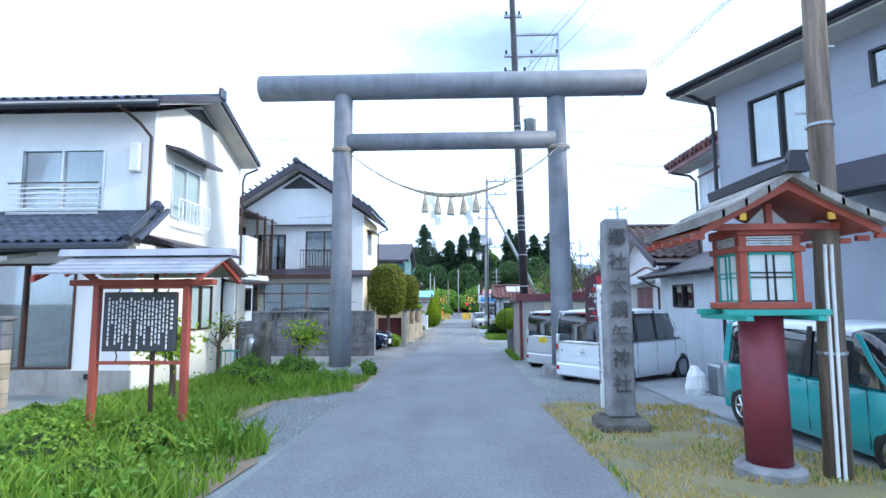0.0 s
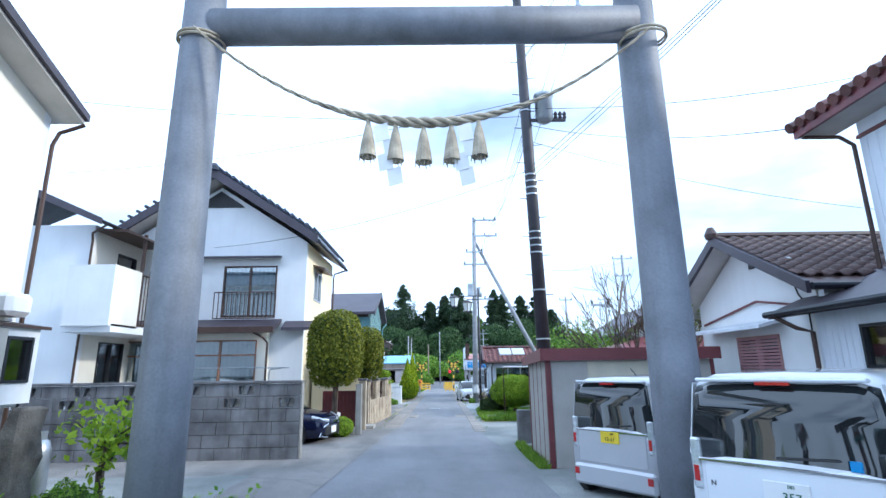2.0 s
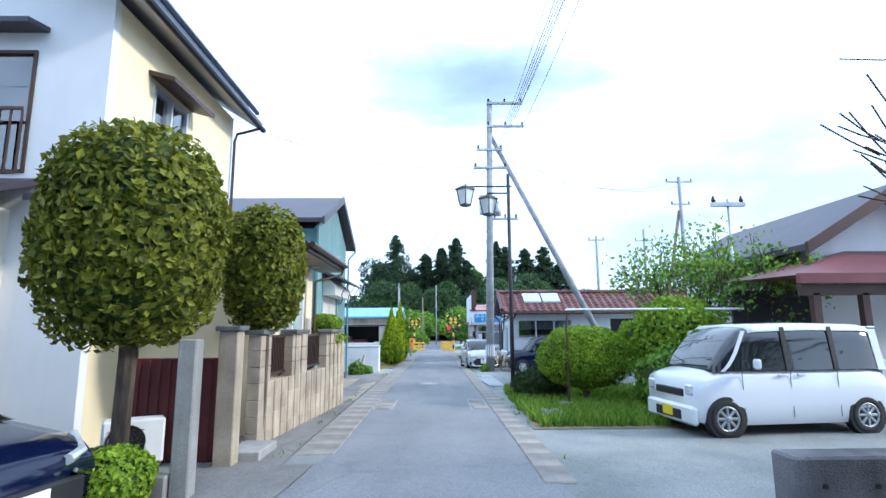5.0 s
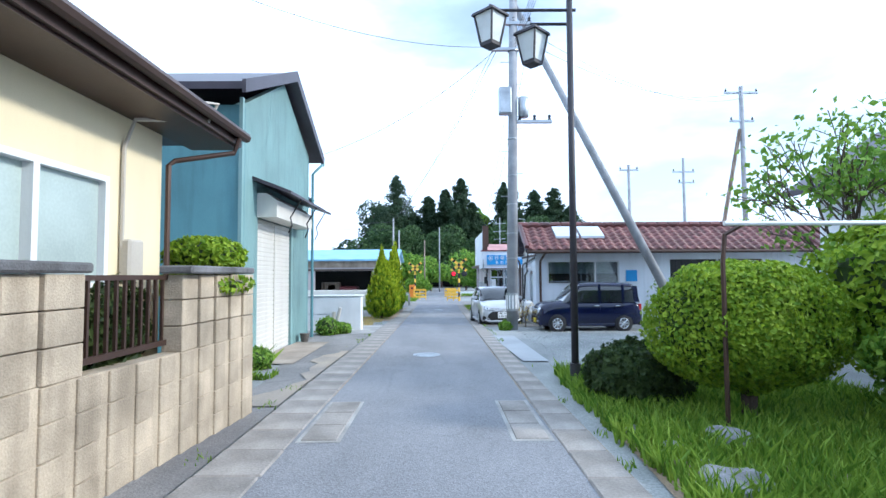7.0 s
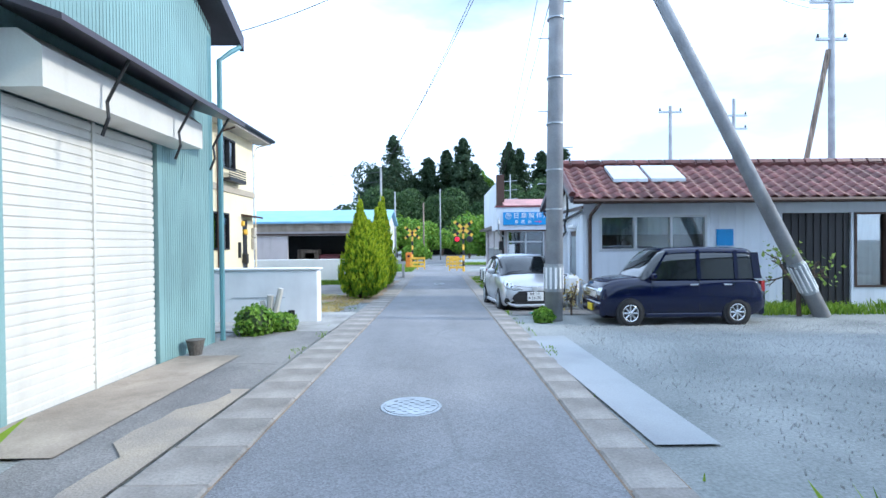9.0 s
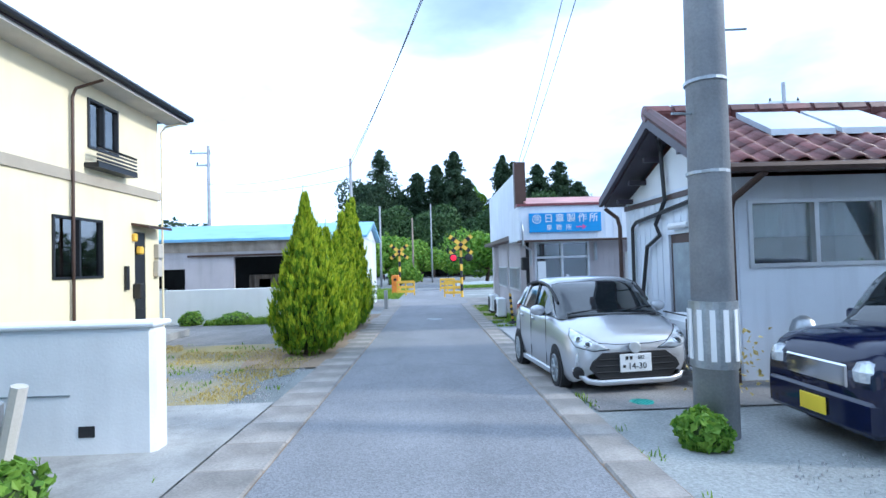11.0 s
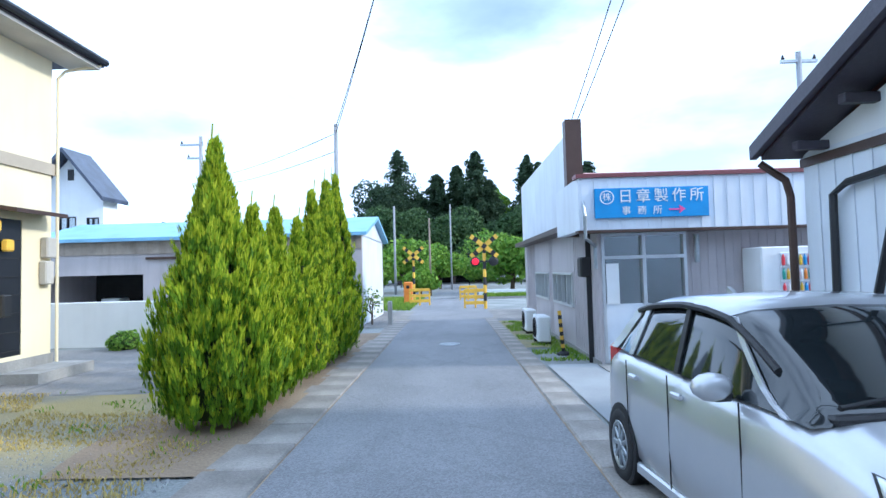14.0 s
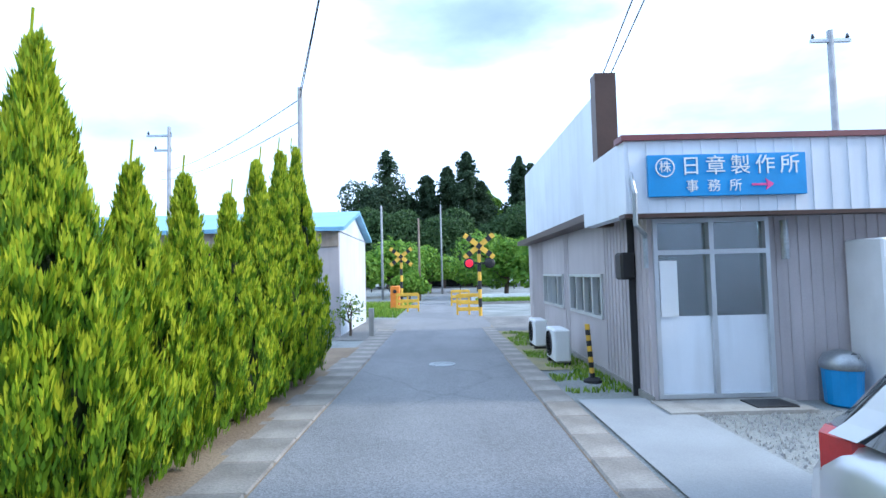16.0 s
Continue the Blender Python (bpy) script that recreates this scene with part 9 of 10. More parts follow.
gate_fence(0.35, 54.0, 0.72, "yellow slatted fence at the crossing")
rk = thing("railway_track", (0, 56, G(56)), "low railway track crossing the road", "railway")
for y in (55.2, 56.1):
    part("rail", B(-40, y, G(55.6) - 0.02, 40, y + 0.06, G(55.6) + 0.03), METAL, rk)
tagged(strip("ballast", lambda y: (-40, -1.3), 54.6, 56.7, 0.015, STONE_DARK, parent=None), "dark railway ballast")
tagged(strip("ballast", lambda y: (1.3, 40), 54.6, 56.7, 0.015, STONE_DARK, parent=None), "dark railway ballast")
fe = thing("crossing_cabinet", (2.4, 54, G(54)), "long pale blue low wall beyond the crossing", "wall")
part("body", B(1.4, 57.9, G(58) - 0.05, 12, 58.1, G(58) + 0.32), SIDING_WHITE, fe)

# ---- shrine hall far behind ----
hl = thing("shrine_hall", (0.5, 92, G(92)), "dark shrine hall with broad tiled roof under the trees", "shrine")
part("body", B(-4, 90, G(92) - 0.2, 5, 97, 2.0), INSIDE, hl)
part("roof", prism(bmesh.new(), "y", 88.5, 98, [(-7.5, 2.0), (0.5, 5.6), (8.5, 2.0), (8.5, 1.8), (-7.5, 1.8)]), TILE_BLUE, hl)
for x in (-1.5, 2.5):
    part("pillar", C((x, 88.9, G(92)), (x, 88.9, 1.9), 0.16, n=10), REDWOOD, hl)
part("rope", tube(bmesh.new(), [(-1.5, 88.8, 1.4), (0.5, 88.8, 0.95), (2.5, 88.8, 1.4)], 0.09, 8), STRAW, hl)
for k in range(4):
    part("paper_streamer", B(-0.7 + k * 0.75, 88.68, 0.35, -0.35 + k * 0.75, 88.7, 0.95), WHITEP, hl)
bf = thing("fence", (0, 66, G(60)), "long dark railway fence before the wood", "fence")
part("rail", B(-30, 75.9, 1.55, 30, 76.0, 1.65), FRAME_DARK, bf)
part("rail", B(-30, 75.9, 0.7, 30, 76.0, 0.78), FRAME_DARK, bf)
for k in range(41):
    part("post", B(-30 + k * 1.5, 75.9, G(60) - 0.3, -29.92 + k * 1.5, 76.0, 1.9), FRAME_DARK, bf)

# ---- other poles ----
def far_pole(x, y, top, label, arms=(), r=0.09, material=None):
    o = thing("utility_pole", (x, y, G(y)), label, "pole")
    part("shaft", C((x, y, G(y) - 0.1), (x, y, top), r, r * 0.7, 12), material or CONCPOLE, o, smooth=True)
    for z, a, b in arms:
        part("crossarm", B(x + a, y - 0.04, z, x + b, y + 0.04, z + 0.08), METAL, o)
        for dx in (a + 0.06, b - 0.06):
            part("insulator", lathe(bmesh.new(), (x + dx, y, z + 0.08), [(0.02, 0), (0.05, 0.04), (0.02, 0.14)], 8), FRAME_DARK, o)
    return o


far_pole(-1.86, 39.6, 2.9, "slim weathered pole behind the conifers", (), 0.045, CONCPOLE)
far_pole(-10.9, 53.3, 6.6, "tall pole with a bracket behind the garage", ((6.2, -0.9, 0.1), (5.6, -0.6, 0.1)), 0.10)
far_pole(12.6, 40, 8.4, "distant utility pole with two crossarms", ((8.1, -0.7, 0.7), (6.9, -0.5, 0.5)), 0.12)
far_pole(13.5, 47, 7.0, "distant utility pole with small transformer", ((6.2, -0.6, 0.6), (5.6, -0.3, 0.6)), 0.1)
far_pole(-3.4, 62, 4.4, "slim pole before the wood", (), 0.08)
far_pole(-1.2, 60, 3.4, "slim pole before the wood", (), 0.07, WOODPOLE)
far_pole(0.0, 68, 5.2, "slim pole before the wood", (), 0.07)
far_pole(6.0, 24.8, 3.3, "thin distant pole with aerial", ((3.15, -0.35, 0.35),), 0.03, METAL)
ant = thing("tv_aerial", (3.6, 52, 1), "rooftop television aerial mast", "aerial")
part("mast", C((3.9, 52, -0.5), (3.9, 52, 4.3), 0.03, n=6), METAL, ant)
for k in range(4):
    part("element", C((3.5, 52, 2.4 + k * 0.5), (4.3, 52, 2.45 + k * 0.5), 0.02, n=5), METAL, ant)
far_pole(9.9, 45.5, 6.3, "distant pole with leaning stay", ((6.0, -0.5, 0.5),), 0.1)
stay = thing("pole_stay", (11.2, 40.2, G(40)), "leaning wooden stay pole", "pole")
part("shaft", C((11.0, 40, G(40)), (12.5, 40, 6.6), 0.08, n=8), WOODPOLE, stay)


# ---- overhead cables ----
def cable(a, b, sag, label="thin black overhead power cable", r=0.0065):
    a, b = Vector(a), Vector(b)
    pts = [a.lerp(b, k / 16) - Vector((0, 0, sag * 4 * (k / 16) * (1 - k / 16))) for k in range(17)]
    return tagged(part("cable", tube(bmesh.new(), pts, r, 5), WIRE), label, "cable", "overhead cables")


P3 = lambda z: on_pole(z)
for z, dx in ((9.28, 1.4), (9.98, 1.4), (9.3, 0.6), (8.7, 0.3)):
    cable(P3(z) + Vector((dx, 0, 0)), (9 + dx, -14, z + 1.2), 0.8)
for z, dx in ((9.28, 1.4), (10.0, 1.4), (9.3, 0.6)):
    cable(P3(z) + Vector((dx, 0, 0)), (1.9 + dx * 0.8, 31.42, 8.55 if z > 9.5 else 7.7), 0.5)
for k in range(4):
    cable(P3(6.0 + k * 0.12), (1.85, 31.42, 6.15 + k * 0.1), 0.35, r=0.0065)
for k in range(3):
    cable(P3(5.0 + k * 0.12), (8.5 + k * 0.5, 2.0, 9.5 + k * 0.4), 0.5, r=0.0065)
cable(P3(5.2), (-6.4, 20.0, 4.4), 0.3, r=0.0065)
cable(P3(6.5), (-12, 14, 6.6), 0.5, r=0.0065)
cable(P3(6.9), (-14, 22, 7.5), 0.4, r=0.0065)
cable(P3(6.7), (12, 12, 6.4), 0.6, r=0.0065)
cable(P3(6.3), (5.9, 12.6, 4.4), 0.3, r=0.0065)
cable(P3(5.9), (14, 16.5, 4.0), 0.5, r=0.0065)
cable((1.35, 31.42, 6.2), (-7.5, 26.0, 7.0), 0.9, r=0.0065)
cable((1.35, 31.42, 6.1), (-2.7, 30.2, 3.2), 0.3, r=0.0065)
for k in range(2):
    cable((1.9 + k * 0.3, 31.45, 6.3), (1.7 + 0.08 * k, 38.3, 2.42), 0.25, r=0.0065)
    cable((1.5, 31.42, 6.3 + k * 0.2), (-1.86, 39.6, 2.85 - 0.1 * k), 0.35, r=0.0065)
    cable((2.2, 31.42, 6.3 + k * 0.3), (12.6, 40, 8.2 - k * 0.3), 0.7, r=0.0065)
    cable((-1.86, 39.6, 2.75 - 0.3 * k), (-10.5, 52, 4.5 - 0.3 * k), 0.2, r=0.0065)


# ---- plants ----
def shell(n, shape, lump=0.10, freq=2.2, seed=0.0):
    """Points on a closed shape round the origin: shape(direction) gives the distance. Lumps make the outline uneven."""
    d = rng.normal(size=(n, 3))
    d /= np.linalg.norm(d, axis=1)[:, None]
    r = np.array([shape(v) * (1 + lump * noise.noise((v[0] * freq + seed, v[1] * freq, v[2] * freq)) + lump * 0.5 * noise.noise((v[0] * freq * 3, v[1] * freq * 3 + seed, v[2] * freq * 3))) for v in d])
    r *= rng.uniform(0.90, 1.03, n)
    return d * r[:, None], d


def super_shape(a, b, c, e=2.0):
    return lambda v: (abs(v[0] / a) ** e + abs(v[1] / b) ** e + abs(v[2] / c) ** e) ** (-1 / e)


def core(name, at, shape, k, material, parent):
    """Dark solid inside a clipped bush; the colour paints the shade between its leaves."""
    bm = bmesh.new()
    bmesh.ops.create_icosphere(bm, subdivisions=3, radius=1)
    for v in bm.verts:
        d = v.co.normalized()
        v.co = Vector(at) + d * shape(d) * k * (1 + 0.08 * noise.noise(d * 3))
    return part(name, bm, material, parent)


def bush(name, at, a, b, c, e, n, size, leaf, label, trunk=None, lump=0.10, category="bush", long=1.6):
    base = Vector((at[0], at[1], trunk[0] if trunk else at[2] - c))
    o = thing(name, base, label, category)
    sh_ = super_shape(a, b, c, e)
    p, nn = shell(n, sh_, lump, seed=at[0])
    leaf_cloud("crown", p + np.array(at), nn, size, leaf, o, long=long)
    # solid filler whose dark green stands for shade behind the leaves
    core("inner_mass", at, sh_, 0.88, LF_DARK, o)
    if trunk:
        part("trunk", tube(bmesh.new(), [(at[0], at[1], trunk[0]), (at[0] + 0.02, at[1], (trunk[0] + at[2]) / 2), (at[0], at[1], at[2])], trunk[1], 9), BARK, o)
    return o


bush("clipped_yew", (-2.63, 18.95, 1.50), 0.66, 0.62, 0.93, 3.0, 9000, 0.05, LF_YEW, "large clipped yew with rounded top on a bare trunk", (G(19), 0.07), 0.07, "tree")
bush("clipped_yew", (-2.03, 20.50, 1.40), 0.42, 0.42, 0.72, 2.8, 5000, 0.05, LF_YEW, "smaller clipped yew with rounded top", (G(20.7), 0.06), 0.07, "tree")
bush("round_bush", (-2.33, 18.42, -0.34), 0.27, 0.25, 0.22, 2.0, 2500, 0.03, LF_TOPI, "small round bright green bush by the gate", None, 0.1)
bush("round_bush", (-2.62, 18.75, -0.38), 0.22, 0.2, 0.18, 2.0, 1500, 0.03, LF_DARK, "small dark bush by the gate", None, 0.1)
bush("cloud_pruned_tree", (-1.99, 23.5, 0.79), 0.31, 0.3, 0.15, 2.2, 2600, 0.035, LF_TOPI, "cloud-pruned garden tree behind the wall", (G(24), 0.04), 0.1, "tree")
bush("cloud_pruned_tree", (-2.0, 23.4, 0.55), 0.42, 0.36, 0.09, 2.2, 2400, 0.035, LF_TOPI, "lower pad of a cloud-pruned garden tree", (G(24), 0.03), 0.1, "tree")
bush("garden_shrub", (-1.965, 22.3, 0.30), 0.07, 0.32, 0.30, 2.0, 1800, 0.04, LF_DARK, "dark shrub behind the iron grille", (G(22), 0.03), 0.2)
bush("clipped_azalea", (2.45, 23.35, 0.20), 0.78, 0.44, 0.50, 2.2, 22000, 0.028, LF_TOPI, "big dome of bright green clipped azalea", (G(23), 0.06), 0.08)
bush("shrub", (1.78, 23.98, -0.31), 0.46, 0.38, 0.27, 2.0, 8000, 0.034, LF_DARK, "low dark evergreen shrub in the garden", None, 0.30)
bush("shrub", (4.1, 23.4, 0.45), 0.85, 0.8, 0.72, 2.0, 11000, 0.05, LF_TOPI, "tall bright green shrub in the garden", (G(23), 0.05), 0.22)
bush("shrub", (3.6, 22.6, -0.1), 0.6, 0.6, 0.45, 2.0, 5000, 0.045, LF_FRESH, "leafy green shrub in the garden", None, 0.25)
for x, y, a, c in ((-2.45, 26.0, 0.22, 0.16), (-2.45, 30.3, 0.25, 0.22), (-2.2, 30.6, 0.22, 0.14), (1.5, 31.2, 0.14, 0.12), (-5.6, 39.9, 0.25, 0.18), (-4.6, 39.9, 0.35, 0.15)):
    bush("weed_clump", (x, y, G(y) + c * 0.7), a, a, c, 2.0, 900, 0.04, LF_FRESH, "clump of green weeds at the wall foot", None, 0.3, "weeds")


for x, y, a, c in ((-2.3, 3.2, 0.22, 0.16), (-3.0, 3.7, 0.30, 0.22), (-3.7, 3.3, 0.26, 0.18), (-2.6, 4.2, 0.20, 0.20), (-4.2, 5.0, 0.26, 0.16), (-3.4, 8.9, 0.28, 0.18), (-2.5, 9.4, 0.22, 0.14), (-4.2, 9.6, 0.30, 0.22), (-3.1, 10.4, 0.26, 0.24), (-4.5, 11.0, 0.30, 0.26), (-1.95, 10.9, 0.20, 0.18), (-3.7, 11.3, 0.28, 0.24)):
    bush("weed_clump", (x, y, G(y) + c * 0.6), a, a, c, 2.0, 3000, 0.024, LF_GRASS if y < 9 else LF_FRESH, "clump of leafy green weeds on the verge", None, 0.35, "weeds")


def conifer(x, y, H, R, n):
    """A narrow golden conifer of upright sprays."""
    zb = G(y)
    o = thing("conifer", (x, y, zb), "narrow golden-green conifer with upright feathery sprays", "conifer", "row of conifers")
    # upright fan-shaped plumes, each of many small scales
    per = 40
    c = int(n * 0.8) // per
    t = rng.uniform(0, 1, c) ** 1.15
    ang = rng.uniform(0, 2 * math.pi, c)
    prof = np.interp(t, (0, 0.06, 0.2, 0.45, 0.7, 0.9, 1.0), (0.62, 0.90, 1.0, 0.70, 0.36, 0.11, 0.01)) * R
    flute = np.array([noise.noise((math.cos(a) * 2.6 + x, math.sin(a) * 2.6 + y * 3, k * 2.0)) for a, k in zip(ang, t)])
    r = prof * (1 + 0.45 * flute) * rng.uniform(0.70, 1.08, c)
    ctr = np.stack([x + np.cos(ang) * r, y + np.sin(ang) * r, zb + 0.04 + t * (H - 0.12)], 1)
    lean = np.stack([np.cos(ang) * 0.14, np.sin(ang) * 0.14, np.ones(c)], 1) + rng.normal(size=(c, 3)) * 0.07
    lean /= np.linalg.norm(lean, axis=1)[:, None]
    flat = np.cross(lean, np.stack([np.cos(ang), np.sin(ang), np.zeros(c)], 1) + rng.normal(size=(c, 3)) * 0.7)
    flat /= np.linalg.norm(flat, axis=1)[:, None] + 1e-9
    tall, wide = 0.19 * rng.uniform(0.6, 1.4, c) * (1.08 - 0.6 * t), 0.030 * rng.uniform(0.6, 1.4, c)
    who = np.repeat(np.arange(c), per)
    m = len(who)
    v_ = rng.uniform(0, 1, m)
    u_ = rng.uniform(-1, 1, m) * np.sin(np.pi * (0.12 + 0.83 * v_)) ** 0.8
    pts = ctr[who] + lean[who] * (tall[who] * v_)[:, None] + flat[who] * (wide[who] * u_)[:, None] + rng.normal(size=(m, 3)) * 0.007
    up = lean[who] + flat[who] * (0.30 * u_)[:, None] + rng.normal(size=(m, 3)) * 0.10
    up /= np.linalg.norm(up, axis=1)[:, None]
    side = np.cross(up, np.cross(lean[who], flat[who]) + rng.normal(size=(m, 3)) * 0.35)
    side /= np.linalg.norm(side, axis=1)[:, None] + 1e-9
    ln_ = (0.040 * rng.uniform(0.6, 1.4, m))[:, None]
    wd = (0.0068 * rng.uniform(0.7, 1.3, m))[:, None]
    vs = np.stack([pts - up * ln_ * 0.5, pts + side * wd, pts + up * ln_, pts - side * wd], 1).reshape(-1, 3)
    vs = vs.reshape(-1, 4, 3)
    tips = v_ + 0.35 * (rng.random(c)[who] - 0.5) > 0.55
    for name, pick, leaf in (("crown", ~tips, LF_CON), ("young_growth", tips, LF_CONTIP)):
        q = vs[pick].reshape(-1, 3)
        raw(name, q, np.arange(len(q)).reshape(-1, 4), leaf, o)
    # solid near-black cone paints the shade in the gaps between plumes
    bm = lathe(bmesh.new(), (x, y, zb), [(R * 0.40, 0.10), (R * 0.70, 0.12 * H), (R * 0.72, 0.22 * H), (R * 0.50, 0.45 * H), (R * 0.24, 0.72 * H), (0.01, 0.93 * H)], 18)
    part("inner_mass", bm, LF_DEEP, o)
    part("trunk", C((x, y, zb), (x, y, zb + H * 0.5), 0.05, 0.03, 8), BARK, o)
    for q in range(4):
        a, b = rng.uniform(-0.5, 0.5) * R * 0.5, H * (1.0 - 0.13 * q) + (0.16 if q == 0 else 0.06)
        part("leader", tube(bmesh.new(), [(x + a * 0.6, y, zb + b - 0.3), (x + a, y + 0.01, zb + b - 0.12), (x + a + 0.015, y, zb + b)], 0.007, 5), LF_CONTIP, o)
    return o


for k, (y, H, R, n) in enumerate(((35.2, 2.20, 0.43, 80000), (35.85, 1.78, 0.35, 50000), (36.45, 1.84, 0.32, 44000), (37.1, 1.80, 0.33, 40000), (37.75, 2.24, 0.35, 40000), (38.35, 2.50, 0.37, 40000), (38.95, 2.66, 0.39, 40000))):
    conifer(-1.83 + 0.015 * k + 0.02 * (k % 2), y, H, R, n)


def bough(bm, p, d, ln_, r, depth, tips, spread=0.55, seed=0):
    """A branch that forks; its ends are gathered in tips."""
    a = p + d * ln_ * 0.5 + noise.noise_vector(p * 1.3 + Vector((seed, 0, 0))) * ln_ * 0.06
    b = p + d * ln_ + Vector((0, 0, 0.04 * ln_))
    tube(bm, [p, a, b], max(r, 0.006), 5)
    if depth == 0:
        tips.append(b)
        return
    for k in range(3 if depth > 1 else 2):
        v = Vector(rng.normal(size=3)) * spread
        nd = (d + v + Vector((0, 0, 0.12))).normalized()
        bough(bm, p + d * ln_ * (0.65 + 0.35 * rng.random()), nd, ln_ * rng.uniform(0.55, 0.8), r * 0.6, depth - 1, tips, spread, seed + k)


def bare_tree(x, y, h, leafy, label, depth=5, size=0.05, leaf=None, lean=(0, 0)):
    o = thing("tree", (x, y, G(y)), label, "tree")
    bm, tips = bmesh.new(), []
    bough(bm, Vector((x, y, G(y))), Vector((lean[0], lean[1], 1)).normalized(), h * 0.33, h * 0.028, depth, tips, 0.5, x)
    part("trunk", bm, BARK, o)
    if leafy:
        t = np.array([tuple(v) for v in tips])
        pts = np.repeat(t, leafy, 0) + rng.normal(size=(len(t) * leafy, 3)) * 0.12
        leaf_cloud("crown", pts, rng.normal(size=pts.shape), size, leaf or LF_SPRING, o)
    return o


def fan_tree(x, y, h, stems, depth, reach, leafy, leaf, label, size=0.05):
    """A garden tree of several stems that fan out from its foot."""
    o = thing("tree", (x, y, G(y)), label, "tree")
    tips = []
    for k in range(stems):
        bm = bmesh.new()
        a = 2 * math.pi * (k + rng.uniform(-0.2, 0.2)) / stems
        d = Vector((math.cos(a) * reach, math.sin(a) * reach * 0.7, 1)).normalized()
        bough(bm, Vector((x, y, G(y))), d, h * 0.40 * rng.uniform(0.85, 1.1), h * 0.007, depth, tips, 0.34, x + k)
        part("stem", bm, BARK, o)
    if leafy:
        t = np.array([tuple(v) for v in tips])
        pts = np.repeat(t, leafy, 0) + rng.normal(size=(len(t) * leafy, 3)) * 0.12
        leaf_cloud("crown", pts, rng.normal(size=pts.shape), size, leaf, o)
    return o


fan_tree(5.0, 17.7, 3.8, 9, 4, 0.62, 0, None, "leafless garden tree with fine bare branches")
fan_tree(5.9, 16.9, 3.7, 6, 4, 0.6, 3, LF_SPRING, "garden tree with bare twigs and young leaves")
fan_tree(5.15, 24.8, 3.2, 6, 4, 0.55, 8, LF_FRESH, "spreading garden tree with fresh green leaves", 0.06)
fan_tree(6.0, 24.3, 2.9, 5, 4, 0.55, 9, LF_FRESH, "broad garden tree with dense green leaves", 0.06)
bare_tree(5.6, 31.6, 1.3, 2, "thin half-bare shrub before the dark doorway", 4, 0.05, LF_SPRING)
bare_tree(-5.0, 10.6, 1.5, 3, "thin bare garden shrub by the house wall", 4, 0.05, LF_SPRING)
bare_tree(-3.6, 11.6, 1.5, 22, "young leafy sapling in the verge", 3, 0.06, LF_TOPI)
bare_tree(-4.1, 7.3, 1.6, 60, "leafy young shrub before the house", 3, 0.06, LF_TOPI)
bare_tree(2.12, 31.98, 0.6, 3, "thin reddish shrub beside the concrete pole", 4, 0.03, LF_DRY)
bare_tree(-1.9, 43.3, 1.0, 12, "thin reddish shrub at the garage corner", 3, 0.05, LF_SPRING)


def broad_tree(x, y, z0, h, w, n, leaf, label, size=0.35, lumps=9):
    o = thing("tree", (x, y, z0), label, "tree")
    part("trunk", tube(bmesh.new(), [(x, y, z0), (x + 0.1, y, z0 + h * 0.3), (x, y, z0 + h * 0.6)], w * 0.04, 8), BARK, o)
    P, N = [], []
    for k in range(lumps):
        c = np.array((x + rng.uniform(-0.55, 0.55) * w, y + rng.uniform(-0.3, 0.3) * w, z0 + h * rng.uniform(0.42, 0.85)))
        s = w * rng.uniform(0.28, 0.45)
        p, nn = shell(n // lumps, super_shape(s, s, s * 0.75, 2.0), 0.3, seed=k + x)
        P.append(p + c), N.append(nn)
        part("limb", tube(bmesh.new(), [(x, y, z0 + h * 0.3), tuple((c + np.array((x, y, z0 + h * 0.4))) / 2), tuple(c)], w * 0.015, 5), BARK, o)
    leaf_cloud("crown", np.concatenate(P), np.concatenate(N), size, leaf, o, tilt=0.9)
    return o


def cedar(x, y, z0, h, w, n, label, leaf=None, ragged=0.35):
    """A tall conifer: many separate drooping boughs in uneven tiers, thin towards a pointed tip."""
    o = thing("cedar_tree", (x, y, z0), label, "tree")
    part("trunk", C((x, y, z0), (x, y, z0 + h * 0.98), h * 0.016, h * 0.003, 8), BARK, o)
    boughs = int(h * 20)
    per = max(8, n // boughs)
    P = []
    for k in range(boughs):
        t = 0.10 + 0.89 * (k / boughs) ** 0.9
        a = rng.uniform(0, 6.28)
        R = w * 0.5 * (1.0 - t) ** 0.66 * (1 + ragged * rng.normal()) + 0.10
        R = max(R, 0.12)
        q = rng.uniform(0.05, 1.0, per) ** 0.75
        c = np.stack([x + np.cos(a) * R * q, y + np.sin(a) * R * q, z0 + h * t - 0.22 * R * q * q + 0.10 * R * q], 1)
        P.append(c + rng.normal(size=(per, 3)) * np.array((0.15, 0.15, 0.19)) * (0.4 + 0.28 * R))
    P = np.concatenate(P)
    leaf_cloud("crown", P, np.tile((0.0, 0.0, 1.0), (len(P), 1)), 0.16, leaf or LF_CEDAR, o, tilt=1.1, long=2.0)
    return o


FZ = -1.2
for px, top, w in ((-1.5, 11.9, 5.2), (0.95, 13.0, 5.0), (3.0, 14.0, 4.4), (9.2, 13.8, 4.2), (10.6, 13.0, 3.8), (13.9, 12.9, 5.4), (16.7, 13.2, 5.6), (-3.6, 9.5, 5.0), (4.6, 10.6, 4.0), (19.0, 10.5, 5.5)):
    cedar(px, 91 + rng.uniform(-2, 2), FZ, top - FZ, w * 1.4, 24000, "tall dark cedar in the shrine wood")
